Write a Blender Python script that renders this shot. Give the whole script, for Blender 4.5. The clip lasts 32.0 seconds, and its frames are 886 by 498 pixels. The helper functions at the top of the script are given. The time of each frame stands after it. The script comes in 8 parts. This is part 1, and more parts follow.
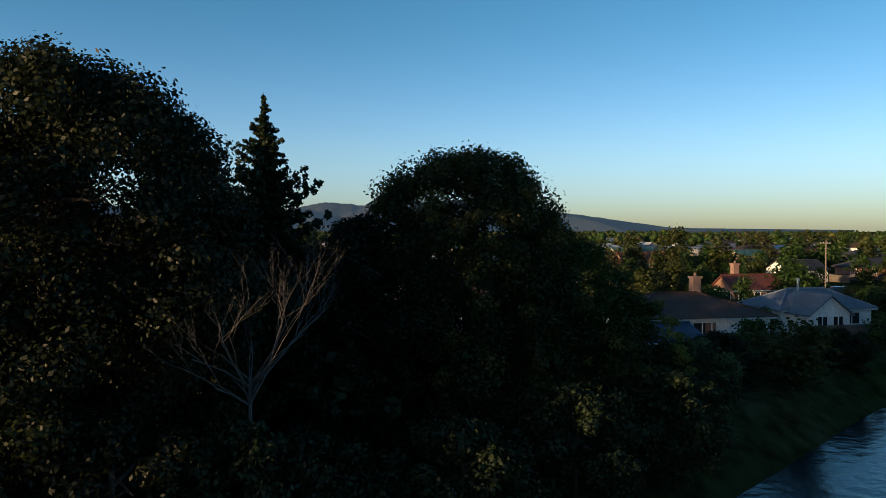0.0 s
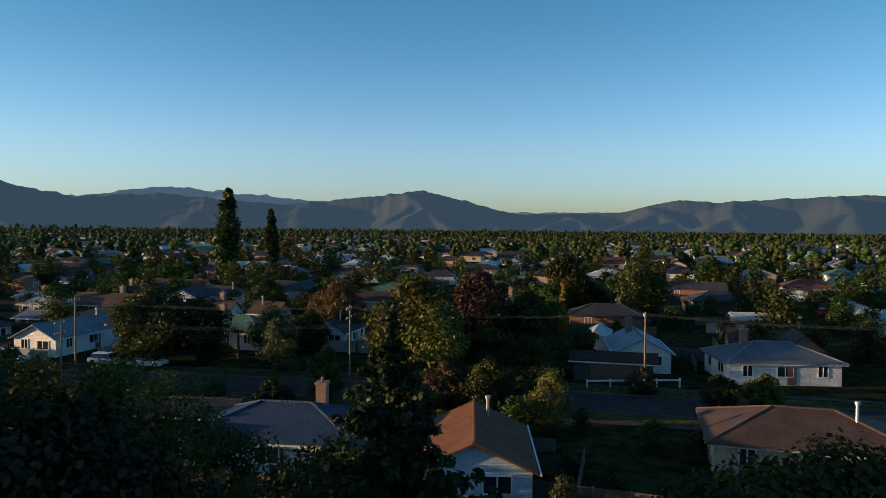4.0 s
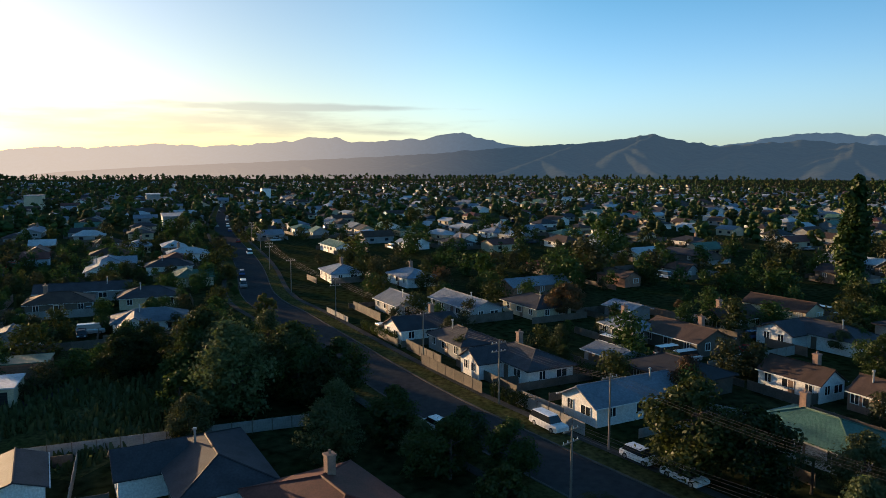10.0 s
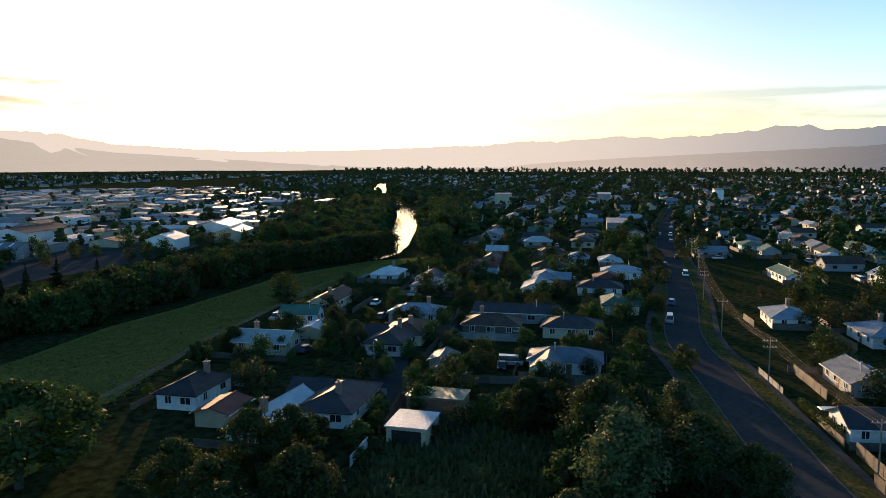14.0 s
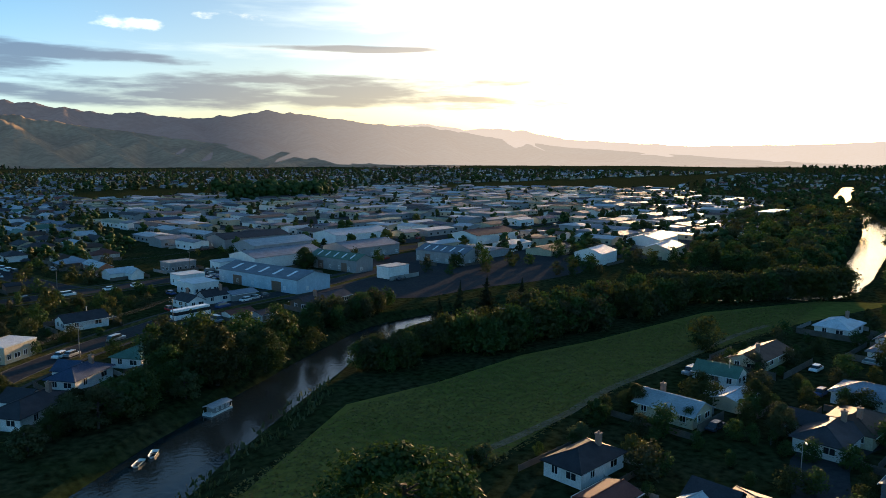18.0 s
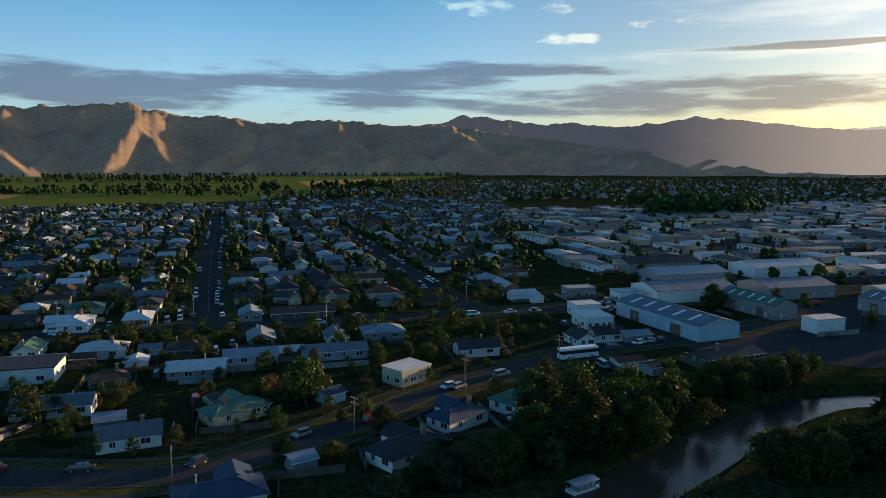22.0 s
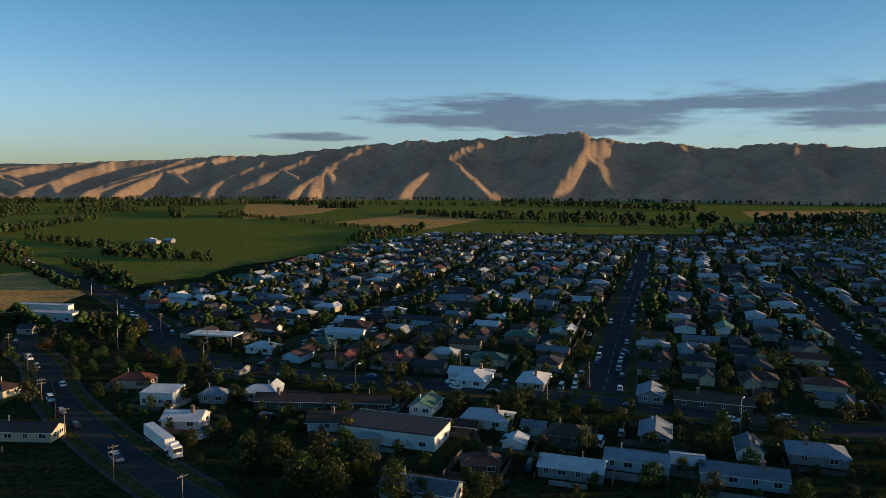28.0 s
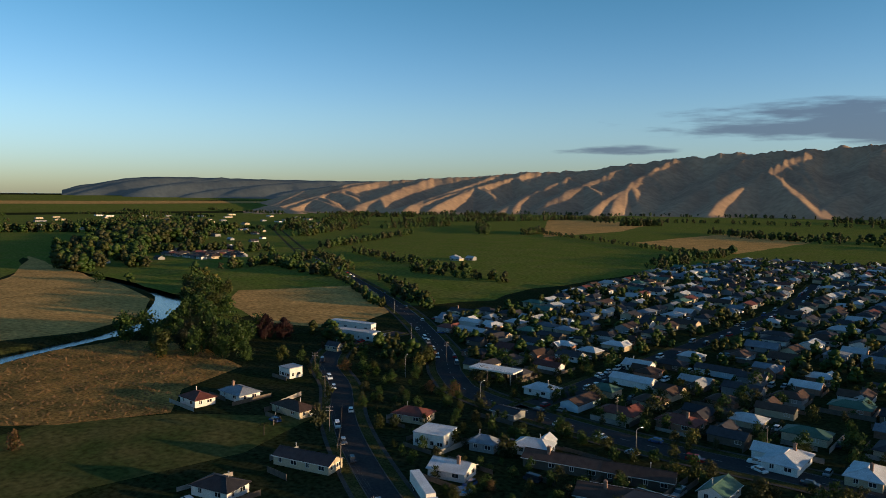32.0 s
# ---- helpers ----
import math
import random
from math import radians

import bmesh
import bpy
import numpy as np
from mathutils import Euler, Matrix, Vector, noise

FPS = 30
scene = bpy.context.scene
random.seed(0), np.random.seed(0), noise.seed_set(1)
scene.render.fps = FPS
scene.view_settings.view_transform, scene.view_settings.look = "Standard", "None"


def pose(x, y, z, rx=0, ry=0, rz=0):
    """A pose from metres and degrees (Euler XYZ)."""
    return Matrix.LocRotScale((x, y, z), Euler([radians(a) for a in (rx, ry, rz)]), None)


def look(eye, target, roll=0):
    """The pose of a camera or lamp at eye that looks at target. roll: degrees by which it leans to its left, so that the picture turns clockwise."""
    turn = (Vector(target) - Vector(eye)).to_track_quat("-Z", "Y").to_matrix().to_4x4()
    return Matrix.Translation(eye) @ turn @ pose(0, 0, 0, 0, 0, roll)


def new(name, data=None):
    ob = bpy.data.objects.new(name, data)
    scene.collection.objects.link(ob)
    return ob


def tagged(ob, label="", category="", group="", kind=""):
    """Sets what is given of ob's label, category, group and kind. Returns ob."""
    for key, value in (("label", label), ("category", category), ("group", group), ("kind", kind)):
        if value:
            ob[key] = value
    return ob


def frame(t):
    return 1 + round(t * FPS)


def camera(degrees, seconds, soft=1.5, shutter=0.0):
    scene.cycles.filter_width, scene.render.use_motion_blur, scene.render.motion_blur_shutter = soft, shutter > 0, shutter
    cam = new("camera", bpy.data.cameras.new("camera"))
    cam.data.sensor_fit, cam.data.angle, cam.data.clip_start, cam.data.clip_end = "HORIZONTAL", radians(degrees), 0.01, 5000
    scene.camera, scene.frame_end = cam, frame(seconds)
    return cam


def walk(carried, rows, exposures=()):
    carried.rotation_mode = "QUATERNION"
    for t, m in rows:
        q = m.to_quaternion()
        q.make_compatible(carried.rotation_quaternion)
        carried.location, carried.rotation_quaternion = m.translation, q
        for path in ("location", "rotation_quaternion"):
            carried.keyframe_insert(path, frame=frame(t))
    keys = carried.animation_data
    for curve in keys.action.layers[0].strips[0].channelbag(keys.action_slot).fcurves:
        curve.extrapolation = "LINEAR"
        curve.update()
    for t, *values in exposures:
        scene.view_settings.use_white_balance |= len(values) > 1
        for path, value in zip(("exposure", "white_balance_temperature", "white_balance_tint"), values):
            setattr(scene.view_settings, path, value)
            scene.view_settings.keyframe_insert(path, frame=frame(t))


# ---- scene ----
cam = camera(62.99, 32.0, 0.7)
PATH = [  # seconds, x, y, z, heading to the left of +y, tilt, lean
    (0.0, 0.00, 0.00, 10.13, 0.00, -1.48, 0.06),
    (1.0, 0.80, 4.78, 12.08, 6.54, -1.44, 0.05),
    (2.0, 1.06, 9.64, 13.95, 13.73, -1.35, -0.03),
    (2.5, 1.01, 12.05, 14.90, 17.12, -1.30, -0.02),
    (4.5, -0.43, 21.62, 18.78, 30.87, -2.15, 0.49),
    (5.0, -1.14, 23.93, 19.78, 34.55, -2.53, 0.44),
    (6.0, -3.08, 28.47, 21.85, 41.93, -3.34, 0.35),
    (7.0, -5.47, 32.53, 23.66, 49.51, -4.06, 0.24),
    (8.0, -8.21, 36.10, 25.72, 58.01, -4.83, 0.14),
    (9.0, -11.04, 39.10, 28.11, 66.46, -5.57, 0.13),
    (10.0, -13.95, 41.66, 30.27, 75.06, -6.19, 0.05),
    (11.0, -17.02, 43.60, 32.50, 83.77, -6.82, -0.02),
    (12.0, -20.23, 45.02, 34.70, 92.19, -7.32, -0.06),
    (13.0, -23.32, 46.09, 36.80, 101.11, -7.11, -0.15),
    (14.0, -26.29, 46.61, 39.04, 109.98, -6.92, -0.16),
    (14.5, -27.85, 46.68, 40.16, 114.32, -6.90, -0.07),
    (16.5, -35.29, 45.19, 45.50, 131.62, -7.46, 0.18),
    (17.0, -37.22, 44.18, 46.58, 135.75, -7.48, 0.12),
    (18.0, -41.19, 41.40, 48.49, 143.96, -7.43, 0.13),
    (19.0, -45.21, 37.92, 50.36, 152.47, -7.36, 0.16),
    (20.0, -48.82, 33.80, 52.20, 160.85, -7.25, 0.14),
    (21.0, -51.90, 28.92, 53.98, 168.87, -7.13, 0.06),
    (22.0, -54.41, 23.41, 55.53, 176.54, -6.97, 0.04),
    (23.0, -56.43, 17.44, 57.46, 182.73, -6.94, 0.01),
    (24.0, -57.64, 11.25, 59.07, 188.28, -6.86, -0.09),
    (25.0, -58.08, 5.46, 60.67, 193.77, -6.54, -0.03),
    (25.5, -58.06, 2.76, 61.44, 196.44, -6.32, 0.05),
    (27.5, -57.08, -7.80, 65.10, 207.59, -5.38, 0.42),
    (28.0, -56.53, -10.51, 65.94, 210.41, -5.22, 0.36),
    (29.0, -55.04, -15.91, 67.67, 216.39, -4.96, 0.29),
    (30.0, -52.90, -21.02, 69.30, 222.32, -4.68, 0.27),
    (31.0, -50.35, -25.73, 71.12, 228.32, -4.46, 0.27),
    (32.0, -47.65, -29.87, 73.19, 234.12, -4.27, 0.40),
]


def eye_pose(x, y, z, heading, tilt, lean):
    a, b = radians(heading), radians(tilt)
    ahead = Vector((-math.sin(a) * math.cos(b), math.cos(a) * math.cos(b), math.sin(b)))
    return look((x, y, z), Vector((x, y, z)) + ahead, lean)


walk(cam, [(t, eye_pose(*row)) for t, *row in PATH],
     exposures=[(0.0, 0.55), (4.0, 0.65), (8.0, 0.78), (11.0, 1.0), (14.0, 1.18), (17.5, 1.2), (21.0, 0.85), (24.0, 0.62), (29.0, 0.45), (32.0, 0.48)])

# ---- world, sun ----
SUN_HEADING, SUN_HEIGHT = 123.0, 5.2        # degrees: heading to the left of +y, height over the plain
SUN_WAY = Vector((-math.sin(radians(SUN_HEADING)) * math.cos(radians(SUN_HEIGHT)),
                  math.cos(radians(SUN_HEADING)) * math.cos(radians(SUN_HEIGHT)), math.sin(radians(SUN_HEIGHT))))


def make_world():
    world = bpy.data.worlds.new("sky")
    scene.world = world
    world.use_nodes = True
    tree = world.node_tree
    nodes, links = tree.nodes, tree.links
    nodes.clear()
    out = nodes.new("ShaderNodeOutputWorld")
    back = nodes.new("ShaderNodeBackground")
    sky = nodes.new("ShaderNodeTexSky")
    sky.sky_type, sky.sun_disc = "NISHITA", False
    sky.sun_elevation, sky.sun_rotation = radians(SUN_HEIGHT), radians(-SUN_HEADING)
    sky.altitude, sky.air_density, sky.dust_density, sky.ozone_density = 50, 1.0, 0.45, 1.6
    # clouds: flat streaks over the hills, thin high veils towards the sun
    place = nodes.new("ShaderNodeTexCoord")
    split = nodes.new("ShaderNodeSeparateXYZ")
    links.new(place.outputs["Generated"], split.inputs[0])

    def math_node(op, a, b=None, clamp=False):
        n = nodes.new("ShaderNodeMath")
        n.operation, n.use_clamp = op, clamp
        for i, v in enumerate((a, b)):
            if v is None:
                continue
            if isinstance(v, (int, float)):
                n.inputs[i].default_value = v
            else:
                links.new(v, n.inputs[i])
        return n.outputs[0]

    def bell(v, centre, width):
        d = math_node("DIVIDE", math_node("SUBTRACT", v, centre), width)
        return math_node("SUBTRACT", 1.0, math_node("MULTIPLY", d, d), True)

    def streaks(scale, stretch, seed, low, high):
        shift = nodes.new("ShaderNodeMapping")
        shift.inputs["Location"].default_value = (seed, seed * 0.7, seed * 1.3)
        shift.inputs["Scale"].default_value = (1, 1, stretch)
        links.new(place.outputs["Generated"], shift.inputs["Vector"])
        n = nodes.new("ShaderNodeTexNoise")
        n.inputs["Scale"].default_value, n.inputs["Detail"].default_value, n.inputs["Roughness"].default_value = scale, 9, 0.55
        links.new(shift.outputs[0], n.inputs["Vector"])
        r = nodes.new("ShaderNodeMapRange")
        r.inputs["From Min"].default_value, r.inputs["From Max"].default_value = low, high
        links.new(n.outputs["Fac"], r.inputs["Value"])
        return r.outputs[0]

    height = split.outputs["Z"]
    heading = math_node("ARCTAN2", math_node("MULTIPLY", split.outputs["X"], -1.0), split.outputs["Y"])  # -pi..pi, to the left
    south = math_node("MODULO", math_node("ADD", heading, 2 * math.pi), 2 * math.pi)

    def lens(head, wide, z, tall):
        """1 in the middle of a flat cloud, 0 at its rim, below 0 outside."""
        a = math_node("DIVIDE", math_node("SUBTRACT", south, radians(head)), radians(wide))
        b = math_node("DIVIDE", math_node("SUBTRACT", height, z), tall)
        d = math_node("ADD", math_node("MULTIPLY", a, a), math_node("MULTIPLY", b, b))
        return math_node("SUBTRACT", 1.0, d)

    def cloud(rows, rag, ragged, low, high):
        """Flat clouds at the given places, their rims torn by the streaks."""
        whole = None
        for row in rows:
            one = math_node("MAXIMUM", lens(*row), -3.0)
            whole = one if whole is None else math_node("MAXIMUM", whole, one)
        whole = math_node("ADD", whole, math_node("MULTIPLY", math_node("SUBTRACT", rag, 0.44), ragged))
        r = nodes.new("ShaderNodeMapRange")
        r.interpolation_type = "SMOOTHSTEP"
        r.inputs["From Min"].default_value, r.inputs["From Max"].default_value = low, high
        links.new(whole, r.inputs["Value"])
        return r.outputs[0]

    torn, torn_fine, fluff = streaks(4.2, 11.0, 3.1, 0.25, 0.75), streaks(13.0, 7.0, 5.3, 0.25, 0.75), streaks(16.0, 2.5, 7.7, 0.3, 0.7)
    rag = math_node("ADD", math_node("MULTIPLY", torn, 0.65), math_node("MULTIPLY", torn_fine, 0.35))
    dark = cloud([(199, 16, 0.092, 0.026), (207, 9, 0.104, 0.012), (184, 14, 0.098, 0.033), (156, 26, 0.080, 0.024), (140, 14, 0.070, 0.014), (153, 9.0, 0.139, 0.0045), (171, 8, 0.118, 0.010), (221, 4, 0.062, 0.006)],
                 rag, 4.0, 0.0, 1.3)
    low_bank = cloud([(99, 27, 0.060, 0.019), (88, 14, 0.084, 0.006), (112, 10, 0.09, 0.008)], rag, 3.0, 0.0, 1.4)
    light = cloud([(174, 4.5, 0.200, 0.011), (167.5, 2.2, 0.157, 0.009), (168, 2.0, 0.205, 0.011), (160, 3.0, 0.172, 0.007), (180, 3.0, 0.225, 0.008)], fluff, 3.6, 0.1, 1.4)
    thin = cloud([(146, 13, 0.185, 0.030), (138, 11, 0.135, 0.026), (158, 9, 0.135, 0.012)], rag, 3.2, -0.2, 1.6)

    def mix(fac, a, b):
        n = nodes.new("ShaderNodeMix")
        n.data_type = "RGBA"
        links.new(fac, n.inputs[0])
        links.new(a, n.inputs[6])
        if isinstance(b, tuple):
            n.inputs[7].default_value = b
        else:
            links.new(b, n.inputs[7])
        return n.outputs[2]

    def scaled(colour, by):
        n = nodes.new("ShaderNodeMix")
        n.data_type, n.blend_type = "RGBA", "MULTIPLY"
        n.inputs[0].default_value = 1.0
        links.new(colour, n.inputs[6])
        n.inputs[7].default_value = by
        return n.outputs[2]

    # clear cold air: paler at the horizon, deeper above, warm only towards the sun
    def spread(v, low, high):
        n = nodes.new("ShaderNodeMapRange")
        n.interpolation_type = "SMOOTHSTEP"
        n.inputs["From Min"].default_value, n.inputs["From Max"].default_value = low, high
        links.new(v, n.inputs["Value"])
        return n.outputs[0]

    def plain(rgb):
        n = nodes.new("ShaderNodeRGB")
        n.outputs[0].default_value = (*rgb, 1)
        return n.outputs[0]

    towards = nodes.new("ShaderNodeVectorMath")
    towards.operation = "DOT_PRODUCT"
    towards.inputs[1].default_value = SUN_WAY
    links.new(place.outputs["Generated"], towards.inputs[0])
    low_air = mix(spread(height, 0.0, 0.12), plain((0.56, 0.83, 1.80)), plain((0.75, 0.98, 1.60)))
    cool = mix(spread(height, 0.02, 0.32), low_air, plain((0.34, 0.75, 1.07)))
    tone = mix(spread(towards.outputs["Value"], 0.48, 0.97), cool, plain((0.97, 0.97, 1.08)))
    toned = nodes.new("ShaderNodeMix")
    toned.data_type, toned.blend_type = "RGBA", "MULTIPLY"
    toned.inputs[0].default_value = 1.0
    links.new(sky.outputs[0], toned.inputs[6])
    links.new(tone, toned.inputs[7])
    # the bright air stays close round the sun: a dimmer ring farther out
    glow = nodes.new("ShaderNodeValToRGB")
    links.new(towards.outputs["Value"], glow.inputs[0])
    glow.color_ramp.interpolation = "EASE"
    stops = [(0.25, (1.08, 1.06, 1.04)), (0.60, (1.02, 1.0, 0.96)), (0.84, (0.80, 0.79, 0.80)), (0.945, (0.80, 0.80, 0.86)), (0.985, (1.2, 1.12, 1.02)), (1.0, (2.4, 2.1, 1.7))]
    ramp = glow.color_ramp.elements
    while len(ramp) < len(stops):
        ramp.new(0.5)
    for e, (at, rgb) in zip(ramp, stops):
        e.position, e.color = at, (*rgb, 1)
    ringed = nodes.new("ShaderNodeMix")
    ringed.data_type, ringed.blend_type = "RGBA", "MULTIPLY"
    ringed.inputs[0].default_value = 1.0
    links.new(toned.outputs[2], ringed.inputs[6])
    links.new(glow.outputs[0], ringed.inputs[7])
    base = ringed.outputs[2]
    # the south-west sky dimmed in its colour to lower its brightness there
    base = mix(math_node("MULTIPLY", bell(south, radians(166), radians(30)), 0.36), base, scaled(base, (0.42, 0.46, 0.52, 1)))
    near_sun = spread(towards.outputs["Value"], 0.62, 0.99)
    shade = mix(near_sun, plain((0.45, 0.61, 0.99)), plain((1.25, 1.05, 0.92)))
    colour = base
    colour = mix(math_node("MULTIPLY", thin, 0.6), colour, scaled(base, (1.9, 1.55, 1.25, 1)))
    colour = mix(math_node("MULTIPLY", light, 0.8), colour, scaled(base, (2.8, 1.9, 1.35, 1)))
    colour = mix(math_node("MULTIPLY", low_bank, 0.45), colour, mix(near_sun, plain((0.95, 0.92, 1.05)), plain((2.3, 1.95, 1.75))))
    colour = mix(math_node("MULTIPLY", dark, 0.76), colour, shade)
    links.new(colour, back.inputs["Color"])
    back.inputs["Strength"].default_value = 0.15
    links.new(back.outputs[0], out.inputs["Surface"])


make_world()
sun_lamp = new("sun", bpy.data.lights.new("sun", "SUN"))
sun_lamp.data.energy, sun_lamp.data.angle, sun_lamp.data.color = 5.0, radians(0.6), (1.0, 0.66, 0.36)
sun_lamp.matrix_world = look(SUN_WAY * 100, (0, 0, 0))

# ---- materials ----
def material(name, colour, rough=0.8, vary=0.25, scale=3.0, bump=0.0, bump_scale=20.0, metal=0.0, per_object=0.0,
             waves=None, tint=None, fine=0.12, specular=0.4):
    """A surface with blotches at two scales, an own shade per object, and grain or ribs as relief.
    waves: (per metre, axis, depth); tint: a second colour for the large blotches."""
    m = bpy.data.materials.new(name)
    m.use_nodes = True
    nodes, links = m.node_tree.nodes, m.node_tree.links
    bsdf = nodes["Principled BSDF"]
    bsdf.inputs["Roughness"].default_value, bsdf.inputs["Metallic"].default_value = rough, metal
    bsdf.inputs["Specular IOR Level"].default_value = specular
    place = nodes.new("ShaderNodeTexCoord")

    def noise_of(s, detail=6.0):
        n = nodes.new("ShaderNodeTexNoise")
        n.inputs["Scale"].default_value, n.inputs["Detail"].default_value = s, detail
        links.new(place.outputs["Object"], n.inputs["Vector"])
        return n.outputs["Fac"]

    def mix(fac, a, b, kind="MIX"):
        n = nodes.new("ShaderNodeMix")
        n.data_type, n.blend_type = "RGBA", kind
        if isinstance(fac, float):
            n.inputs[0].default_value = fac
        else:
            links.new(fac, n.inputs[0])
        for i, v in ((6, a), (7, b)):
            if isinstance(v, tuple):
                n.inputs[i].default_value = (*v[:3], 1)
            else:
                links.new(v, n.inputs[i])
        return n.outputs[2]

    def spread(v, low, high, a=0.0, b=1.0):
        n = nodes.new("ShaderNodeMapRange")
        for k, x in zip(("From Min", "From Max", "To Min", "To Max"), (low, high, a, b)):
            n.inputs[k].default_value = x
        links.new(v, n.inputs["Value"])
        return n.outputs[0]

    other = tint or tuple(c * (1 - vary) for c in colour)
    col = mix(spread(noise_of(1.0 / scale), 0.35, 0.65), colour, other)
    grain = spread(noise_of(9.0 / scale, 8.0), 0.3, 0.7, 1 - fine * 2, 1 + fine)
    shade = nodes.new("ShaderNodeCombineColor")
    for i in range(3):
        links.new(grain, shade.inputs[i])
    col = mix(1.0, col, shade.outputs[0], "MULTIPLY")
    if per_object:
        info = nodes.new("ShaderNodeObjectInfo")
        own = nodes.new("ShaderNodeCombineColor")
        v = spread(info.outputs["Random"], 0, 1, 1 - per_object, 1 + per_object)
        for i in range(3):
            links.new(v, own.inputs[i])
        col = mix(1.0, col, own.outputs[0], "MULTIPLY")
    links.new(col, bsdf.inputs["Base Color"])
    if waves or bump:
        b = nodes.new("ShaderNodeBump")
        if waves:
            w = nodes.new("ShaderNodeTexWave")
            w.bands_direction, w.inputs["Scale"].default_value = waves[1], waves[0] * 0.314
            w.inputs["Distortion"].default_value = 0.0
            links.new(place.outputs["Object"], w.inputs["Vector"])
            b.inputs["Strength"].default_value, b.inputs["Distance"].default_value = 1.0, waves[2]
            links.new(w.outputs["Fac"], b.inputs["Height"])
        else:
            b.inputs["Strength"].default_value, b.inputs["Distance"].default_value = 0.8, bump
            links.new(noise_of(bump_scale), b.inputs["Height"])
        links.new(b.outputs[0], bsdf.inputs["Normal"])
    return m


def leaf_material(name, a, b, warm=None):
    """Leaves: two greens by leaf and by tree, part of the light passing through."""
    m = bpy.data.materials.new(name)
    m.use_nodes = True
    nodes, links = m.node_tree.nodes, m.node_tree.links
    nodes.clear()
    out = nodes.new("ShaderNodeOutputMaterial")
    geo, info = nodes.new("ShaderNodeNewGeometry"), nodes.new("ShaderNodeObjectInfo")

    def mix(fac, x, y):
        n = nodes.new("ShaderNodeMix")
        n.data_type = "RGBA"
        links.new(fac, n.inputs[0])
        for i, v in ((6, x), (7, y)):
            if isinstance(v, tuple):
                n.inputs[i].default_value = (*v, 1)
            else:
                links.new(v, n.inputs[i])
        return n.outputs[2]

    col = mix(geo.outputs["Random Per Island"], a, b)
    own = nodes.new("ShaderNodeHueSaturation")
    n = nodes.new("ShaderNodeMapRange")
    n.inputs["To Min"].default_value, n.inputs["To Max"].default_value = 0.6, 1.45
    links.new(info.outputs["Random"], n.inputs["Value"])
    links.new(n.outputs[0], own.inputs["Value"])
    h = nodes.new("ShaderNodeMapRange")
    h.inputs["To Min"].default_value, h.inputs["To Max"].default_value = 0.475, 0.515
    links.new(info.outputs["Random"], h.inputs["Value"])
    links.new(h.outputs[0], own.inputs["Hue"])
    links.new(col, own.inputs["Color"])
    diffuse, through_leaf, shine = nodes.new("ShaderNodeBsdfDiffuse"), nodes.new("ShaderNodeBsdfTranslucent"), nodes.new("ShaderNodeBsdfGlossy")
    links.new(own.outputs[0], diffuse.inputs[0])
    links.new(own.outputs[0], through_leaf.inputs[0])
    shine.inputs["Roughness"].default_value = 0.5
    shine.inputs[0].default_value = (0.5, 0.5, 0.5, 1)
    m1, m2 = nodes.new("ShaderNodeMixShader"), nodes.new("ShaderNodeMixShader")
    m1.inputs[0].default_value, m2.inputs[0].default_value = 0.27, 0.03
    links.new(diffuse.outputs[0], m1.inputs[1])
    links.new(through_leaf.outputs[0], m1.inputs[2])
    links.new(m1.outputs[0], m2.inputs[1])
    links.new(shine.outputs[0], m2.inputs[2])
    links.new(m2.outputs[0], out.inputs[0])
    return m


def glass_material(name, colour=(0.02, 0.025, 0.03)):
    m = bpy.data.materials.new(name)
    m.use_nodes = True
    b = m.node_tree.nodes["Principled BSDF"]
    b.inputs["Base Color"].default_value = (*colour, 1)
    b.inputs["Roughness"].default_value, b.inputs["Specular IOR Level"].default_value = 0.06, 0.6
    return m


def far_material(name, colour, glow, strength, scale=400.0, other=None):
    """Hills far off; the haze of kilometres of air is painted as glow."""
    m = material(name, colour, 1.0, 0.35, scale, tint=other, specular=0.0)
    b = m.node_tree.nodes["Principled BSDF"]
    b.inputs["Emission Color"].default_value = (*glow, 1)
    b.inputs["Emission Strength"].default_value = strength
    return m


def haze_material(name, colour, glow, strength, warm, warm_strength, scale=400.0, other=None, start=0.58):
    """A far range whose evening haze is painted as glow, stronger towards the sun."""
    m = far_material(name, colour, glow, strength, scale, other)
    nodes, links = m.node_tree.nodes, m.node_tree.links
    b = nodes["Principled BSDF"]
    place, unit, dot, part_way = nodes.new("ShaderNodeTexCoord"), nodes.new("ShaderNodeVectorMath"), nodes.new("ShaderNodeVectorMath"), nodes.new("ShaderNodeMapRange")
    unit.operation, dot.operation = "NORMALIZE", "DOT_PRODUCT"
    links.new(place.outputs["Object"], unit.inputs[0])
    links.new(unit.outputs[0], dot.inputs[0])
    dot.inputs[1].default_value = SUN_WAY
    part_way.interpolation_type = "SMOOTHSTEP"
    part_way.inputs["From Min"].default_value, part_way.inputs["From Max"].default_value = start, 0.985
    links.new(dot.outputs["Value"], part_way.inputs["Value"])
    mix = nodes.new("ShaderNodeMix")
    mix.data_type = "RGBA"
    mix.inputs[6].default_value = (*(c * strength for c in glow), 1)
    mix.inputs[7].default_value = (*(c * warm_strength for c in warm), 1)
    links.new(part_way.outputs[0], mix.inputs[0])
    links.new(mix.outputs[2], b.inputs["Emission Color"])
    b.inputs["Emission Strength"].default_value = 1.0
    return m


